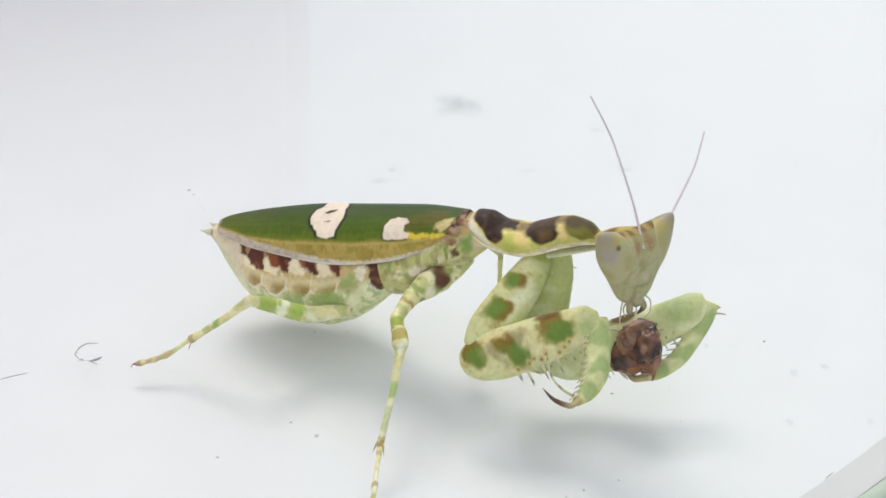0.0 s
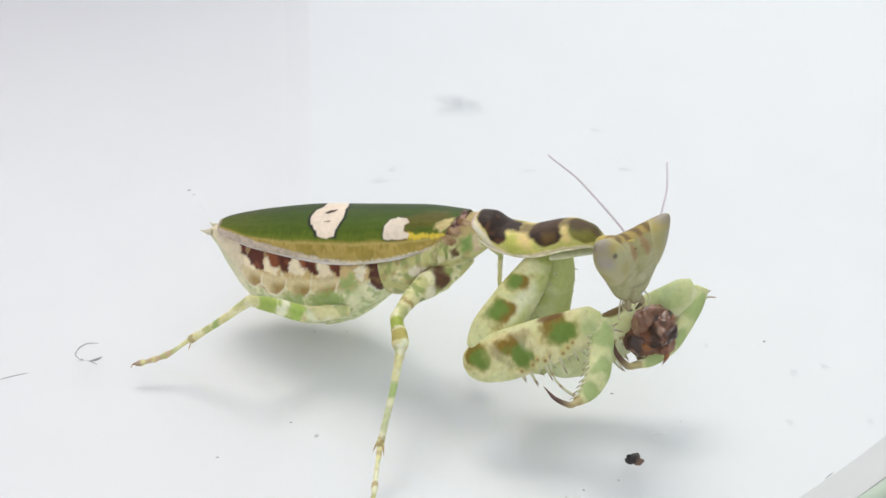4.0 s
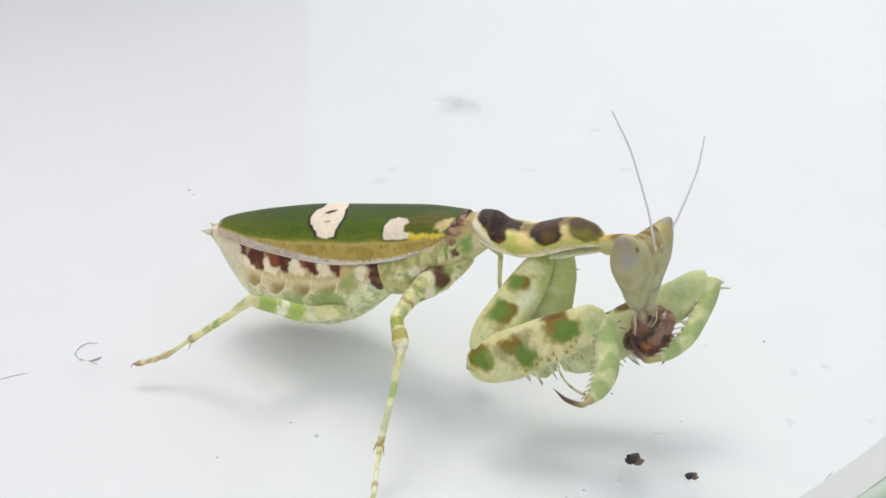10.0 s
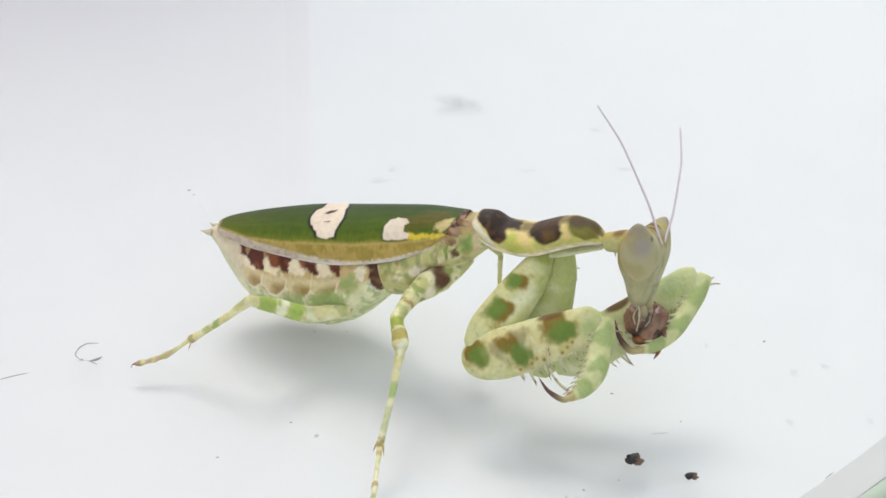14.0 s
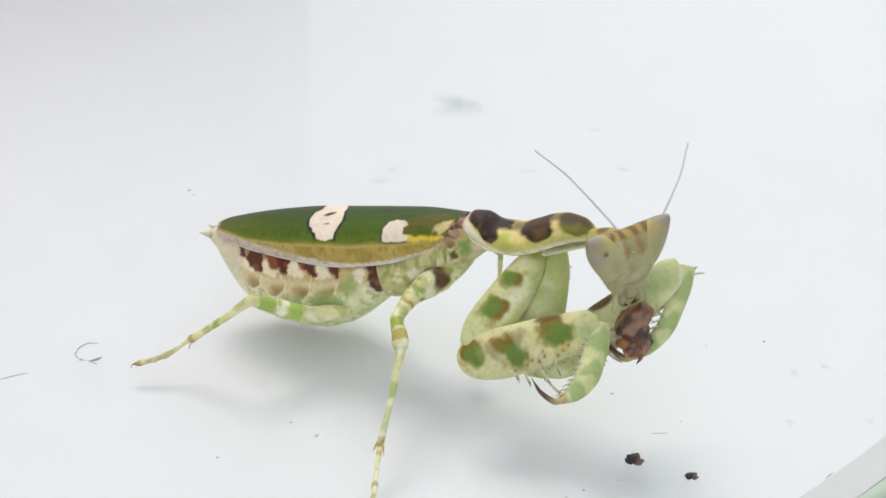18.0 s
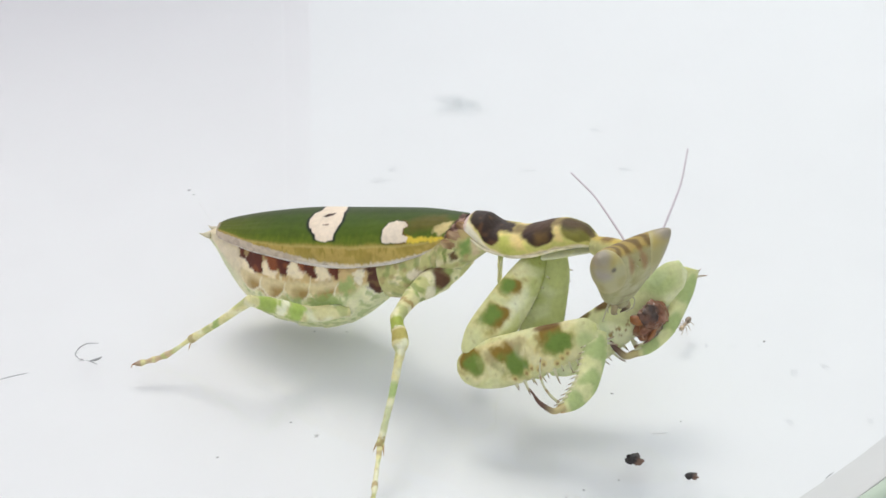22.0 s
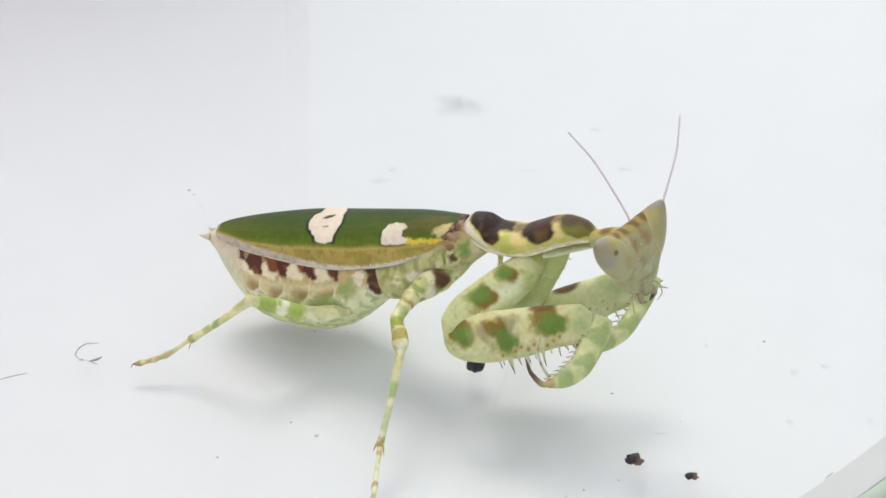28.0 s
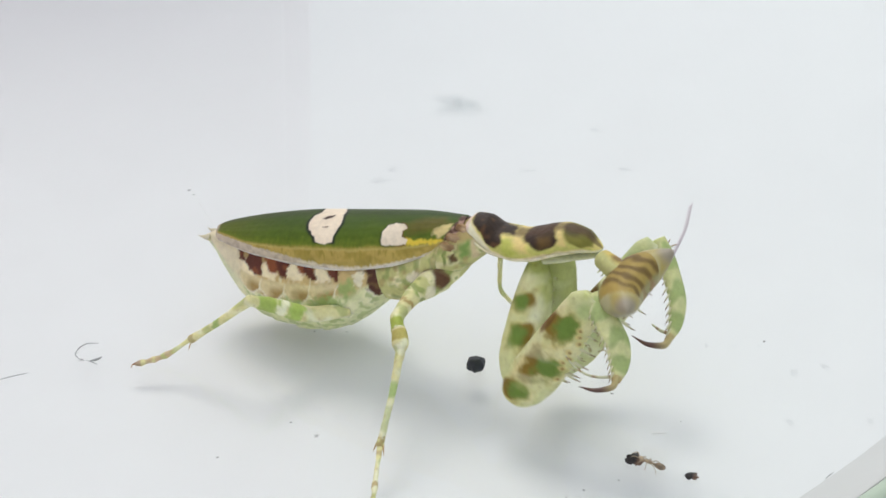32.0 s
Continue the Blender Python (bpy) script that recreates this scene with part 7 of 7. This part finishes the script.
    walk(far_leg[2], [(0, P(23.64, 3.96, 9.65, -137.0, 45.4, -123.8)), (1, P(23.44, 3.92, 9.92, -134.3, 47.4, -119.9)), (1.8, P(23.20, 3.93, 10.28, -134.7, 47.1, -120.3)), (2, P(22.96, 3.96, 10.54, -134.9, 47.0, -120.7)), (2.2, P(23.02, 4.08, 10.50, -135.8, 46.6, -122.1)), (3, P(23.34, 4.75, 10.62, -134.9, 39.0, -119.5)), (3.5, P(22.72, 4.45, 10.50, -132.7, 41.9, -116.5)), (5.5, P(23.40, 4.00, 10.95, -131.6, 39.1, -114.2)), (6, P(23.78, 4.17, 10.86, -131.7, 39.3, -114.4)), (7, P(23.49, 3.58, 10.37, -133.7, 48.0, -119.0)), (8, P(23.12, 3.54, 10.83, -130.3, 50.0, -114.3)), (8.5, P(23.66, 4.10, 11.47, -132.0, 49.8, -116.7)), (9, P(23.65, 4.09, 11.58, -128.5, 35.7, -108.5)), (10, P(23.64, 4.12, 11.56, -127.8, 36.6, -107.7)), (11, P(23.22, 3.89, 11.38, -130.9, 37.6, -112.7)), (12, P(23.86, 4.07, 11.14, -129.7, 34.7, -109.9)), (13, P(22.70, 3.11, 11.95, -134.1, 48.1, -119.6)), (14, P(23.00, 3.52, 12.03, -131.3, 33.4, -111.8)), (16.5, P(22.39, 2.05, 12.96, -124.3, 52.6, -106.4)), (17, P(22.27, 2.00, 13.05, -122.8, 53.2, -104.6)), (18, P(22.12, 1.65, 13.60, -126.7, 51.8, -109.6)), (19, P(22.21, 1.90, 13.94, -120.1, 49.1, -100.4)), (20, P(23.61, 2.76, 11.96, -132.2, 49.2, -116.9)), (21, P(23.39, 3.51, 11.92, -130.2, 50.2, -114.2)), (22, P(21.97, 3.72, 12.21, -129.7, 50.6, -113.6)), (23, P(22.85, 3.79, 12.12, -131.8, 49.4, -116.4)), (24, P(23.39, 3.70, 10.02, -132.8, 40.5, -116.5)), (25, P(21.06, 3.72, 10.71, -121.8, 39.9, -100.4)), (25.5, P(20.63, 4.30, 10.66, -123.7, 39.3, -102.8)), (27.5, P(20.03, 4.12, 10.85, -130.5, 33.1, -110.5)), (28, P(19.27, 3.78, 10.85, -130.7, 31.7, -110.2)), (28.5, P(19.51, 3.76, 10.68, -132.2, 30.1, -111.9)), (29, P(20.35, 3.18, 9.18, -138.8, 42.2, -126.3)), (29.5, P(19.61, 4.03, 11.04, -126.1, 34.5, -104.5)), (30, P(19.32, 3.67, 10.68, -127.3, 32.4, -105.5)), (30.4, P(19.75, 3.72, 10.45, -133.0, 47.0, -117.9)), (30.6, P(19.73, 4.05, 12.17, -100.4, 43.5, -75.4)), (30.7, P(19.00, 4.23, 12.59, -68.1, 37.6, -39.3)), (30.8, P(18.35, 3.21, 13.82, -35.9, 3.0, -1.0)), (30.9, P(18.09, 2.45, 14.73, -27.8, -32.4, 23.9)), (31, P(18.15, 1.91, 15.02, -28.5, -30.5, 24.9)), (31.2, P(18.10, 2.09, 14.92, -28.4, -31.0, 24.9)), (31.4, P(17.33, 3.82, 13.60, -28.0, -20.6, 12.1)), (31.6, P(16.86, 3.90, 13.93, -30.7, -11.4, 5.0)), (31.7, P(16.87, 5.08, 14.75, -30.6, -10.2, 8.7)), (31.8, P(18.96, 5.57, 13.55, -74.3, 43.4, -46.3)), (31.9, P(19.23, 5.49, 13.18, -84.1, 43.9, -57.3)), (32, P(19.25, 5.46, 12.96, -80.0, 43.9, -52.7))])
    walk(abdomen, [(0, P(0.00, 0.00, 0.00, 0.0, -0.0, 0.0)), (14, P(0.00, -0.01, -0.02, 0.0, -0.0, 0.0)), (17, P(-0.03, -0.09, -0.12, 0.0, -0.0, 0.0)), (19, P(-0.04, -0.13, -0.18, 0.0, -0.0, 0.0)), (23, P(-0.05, -0.17, -0.24, 0.0, -0.0, 0.0)), (28, P(-0.05, -0.23, -0.33, 0.0, -0.0, 0.0)), (32, P(-0.04, -0.25, -0.37, 0.0, -0.0, 0.0))])
    walk(thorax, [(0, P(0.00, 0.00, 0.00, 0.0, -0.0, 0.0)), (14, P(0.00, -0.01, -0.02, 0.0, -0.0, 0.0)), (17, P(-0.03, -0.09, -0.12, 0.0, -0.0, 0.0)), (19, P(-0.04, -0.13, -0.18, 0.0, -0.0, 0.0)), (23, P(-0.05, -0.17, -0.24, 0.0, -0.0, 0.0)), (28, P(-0.05, -0.23, -0.33, 0.0, -0.0, 0.0)), (32, P(-0.04, -0.25, -0.37, 0.0, -0.0, 0.0))])
    walk(prothorax, [(0, P(6.60, -0.00, 14.50, 0.0, -0.0, 0.0)), (2, P(6.60, -0.00, 14.50, 0.0, -0.6, -0.0)), (3, P(6.71, 0.05, 14.50, 0.0, 0.9, -0.0)), (6, P(6.81, 0.10, 14.50, 0.0, 1.8, -0.0)), (9, P(6.82, 0.10, 14.50, 0.0, 0.9, -0.0)), (12, P(6.82, 0.10, 14.49, -0.0, 1.2, 0.0)), (13, P(6.83, 0.10, 14.49, 0.0, -0.4, 0.0)), (14, P(6.83, 0.10, 14.49, 0.0, -0.1, 0.0)), (17, P(6.40, -0.13, 14.43, 0.0, -1.8, 0.0)), (18, P(6.34, -0.18, 14.41, 0.0, -2.6, 0.0)), (19, P(6.34, -0.18, 14.39, 0.0, -2.7, -0.0)), (20, P(6.34, -0.19, 14.39, 0.0, -1.8, 0.0)), (22, P(6.36, -0.18, 14.38, -0.0, 0.2, 0.0)), (24, P(6.41, -0.17, 14.36, 0.0, -0.9, -0.0)), (25, P(6.42, -0.18, 14.34, 0.0, -1.9, -0.0)), (28, P(6.44, -0.20, 14.31, 0.0, -2.5, 0.0)), (29, P(6.40, -0.22, 14.30, 0.0, -2.9, -0.0)), (31, P(6.44, -0.20, 14.29, 0.0, -2.6, 0.0)), (31.7, P(6.55, -0.16, 14.29, 0.0, -1.8, 0.0)), (32, P(6.52, -0.16, 14.31, 0.0, 2.3, 0.0))])
    for piece, (eaten, rows) in zip(fragments, HELD):
        tuck = P(0.55, 0.1, -0.7, 38.1, 0.2, 59.7) if piece is fragments[2] else P(0, -0.05, -1.2)
        walk(piece, rows + [(t, swallowed(t, tuck)) for t in [eaten] + [q for q, _ in HEAD_ROWS if q > eaten + 0.2]])
    walk(crumb_a, [(0, P(15.10, -23.08, 3.61, 65.2, 16.5, 36.5)), (1, P(15.30, -23.25, 3.52, 65.2, 16.5, 36.5)), (1.72, P(15.09, -23.12, 3.90, 65.2, 16.5, 36.5)), (1.8, P(14.96, -25.06, 3.06, 47.8, 16.5, 25.7)), (1.89, P(14.12, -29.41, 1.04, 11.8, 6.4, 5.3)), (1.94, P(13.81, -30.95, 0.25, 0.0, -0.0, 0.0)), (32, P(13.81, -30.95, 0.25, 0.0, -0.0, 0.0))])
    walk(crumb_b, [(0, P(15.87, -23.03, 3.69, 65.2, 16.5, 36.5)), (1, P(16.07, -23.21, 3.60, 65.2, 16.5, 36.5)), (1.8, P(15.84, -23.07, 4.02, 65.2, 16.5, 36.5)), (2, P(15.97, -22.95, 4.26, 65.2, 16.5, 36.5)), (3, P(16.87, -22.26, 4.51, 65.2, 16.5, 36.5)), (6, P(17.08, -23.00, 4.76, 65.2, 16.5, 36.5)), (7, P(16.41, -23.56, 4.05, 65.2, 16.5, 36.5)), (7.9, P(16.20, -23.55, 4.32, 65.2, 16.5, 36.5)), (8, P(15.73, -31.01, 1.20, 30.0, 10.0, 15.0)), (8.07, P(17.71, -32.7, 0.22, 0.0, -0.0, 0.0)), (32, P(17.71, -32.7, 0.22, 0.0, -0.0, 0.0))])
    walk(ant, [(0, P(42.04, -12.38, 0.00, 0.0, -0.0, -170.3)), (18.5, P(42.04, -12.38, 0.00, 0.0, -0.0, -170.3)), (18.9, P(34.03, -13.94, 0.00, 0.0, -0.0, -161.9)), (19, P(30.88, -14.78, 0.00, 0.0, -0.0, -158.1)), (19.1, P(29.43, -15.95, 0.00, 0.0, -0.0, -148.8)), (19.4, P(25.27, -17.98, 0.00, 0.0, -0.0, 180.0)), (19.7, P(24.48, -17.58, 0.00, 0.0, -0.0, 180.0)), (20, P(24.35, -18.22, 0.00, 0.0, -0.0, -154.8)), (20.4, P(23.52, -19.16, 0.00, 0.0, -0.0, -151.7)), (20.8, P(24.11, -17.82, 0.00, 0.0, -0.0, 180.0)), (21.2, P(23.65, -17.58, 0.00, 0.0, -0.0, 169.8)), (21.6, P(22.19, -12.56, 0.00, 0.0, -0.0, 169.4)), (21.8, P(20.96, -12.73, 0.00, 0.0, -0.0, 140.4)), (22, P(20.40, -13.25, 0.00, 0.0, -0.0, -120.0)), (22.2, P(18.96, -14.28, 0.00, 0.0, -0.0, -153.6)), (22.6, P(9.89, -18.22, 0.00, 0.0, -0.0, -146.7)), (22.8, P(5.80, -22.07, 0.00, 0.0, -0.0, -106.1)), (22.9, P(5.83, -24.12, 0.00, 0.0, -0.0, -82.6)), (23, P(7.14, -25.54, 0.00, 0.0, -0.0, -26.8)), (23.1, P(9.07, -28.14, 0.00, 0.0, -0.0, -40.5)), (23.2, P(10.38, -32.39, 0.00, 0.0, -0.0, -17.5)), (23.3, P(14.66, -33.25, -0.00, 0.0, -0.0, 8.5)), (23.5, P(16.28, -33.13, -0.00, 0.0, -0.0, 26.2)), (24, P(16.80, -33.13, -0.00, 0.0, -0.0, 29.0)), (24.5, P(16.73, -33.06, 0.00, 0.0, -0.0, 29.0)), (25, P(16.82, -33.00, 0.00, 0.0, -0.0, 29.1)), (25.5, P(19.32, -33.61, 0.00, 0.0, -0.0, 36.1)), (26.2, P(21.72, -35.86, 0.00, 0.0, -0.0, -26.1)), (26.9, P(14.06, -37.57, 0.00, 0.0, -0.0, 171.5)), (27.3, P(6.75, -31.64, 0.00, 0.0, -0.0, 97.5)), (27.5, P(7.42, -29.00, 0.00, 0.0, -0.0, -19.8)), (27.6, P(11.53, -32.57, 0.00, 0.0, -0.0, -79.7)), (27.7, P(8.49, -35.28, 0.00, 0.0, -0.0, -171.6)), (27.8, P(5.43, -33.61, 0.00, 0.0, -0.0, 161.1)), (28, P(5.59, -37.85, 0.00, 0.0, -0.0, -73.9)), (28.2, P(10.09, -34.98, 0.00, 0.0, -0.0, 23.3)), (28.3, P(11.98, -33.61, 0.00, 0.0, -0.0, 16.3)), (28.4, P(14.53, -33.00, 0.00, 0.0, -0.0, 19.9)), (28.5, P(18.31, -33.00, 0.00, 0.0, -0.0, 53.6)), (28.7, P(18.43, -33.25, -0.00, 0.0, -0.0, 107.7)), (29, P(18.39, -33.25, -0.00, 0.0, -0.0, 120.7)), (30.6, P(18.36, -33.61, 0.00, 0.0, -0.0, 120.8)), (30.8, P(17.80, -33.61, 0.00, 0.0, -0.0, 142.8)), (31, P(16.94, -32.26, 0.00, 0.0, -0.0, 149.6)), (31.2, P(15.97, -32.02, -0.00, 0.0, -0.0, 145.9)), (31.4, P(15.35, -31.77, 0.00, 0.0, -0.0, 145.9)), (32, P(14.99, -31.45, 0.00, 0.0, -0.0, 145.9))])


motions()
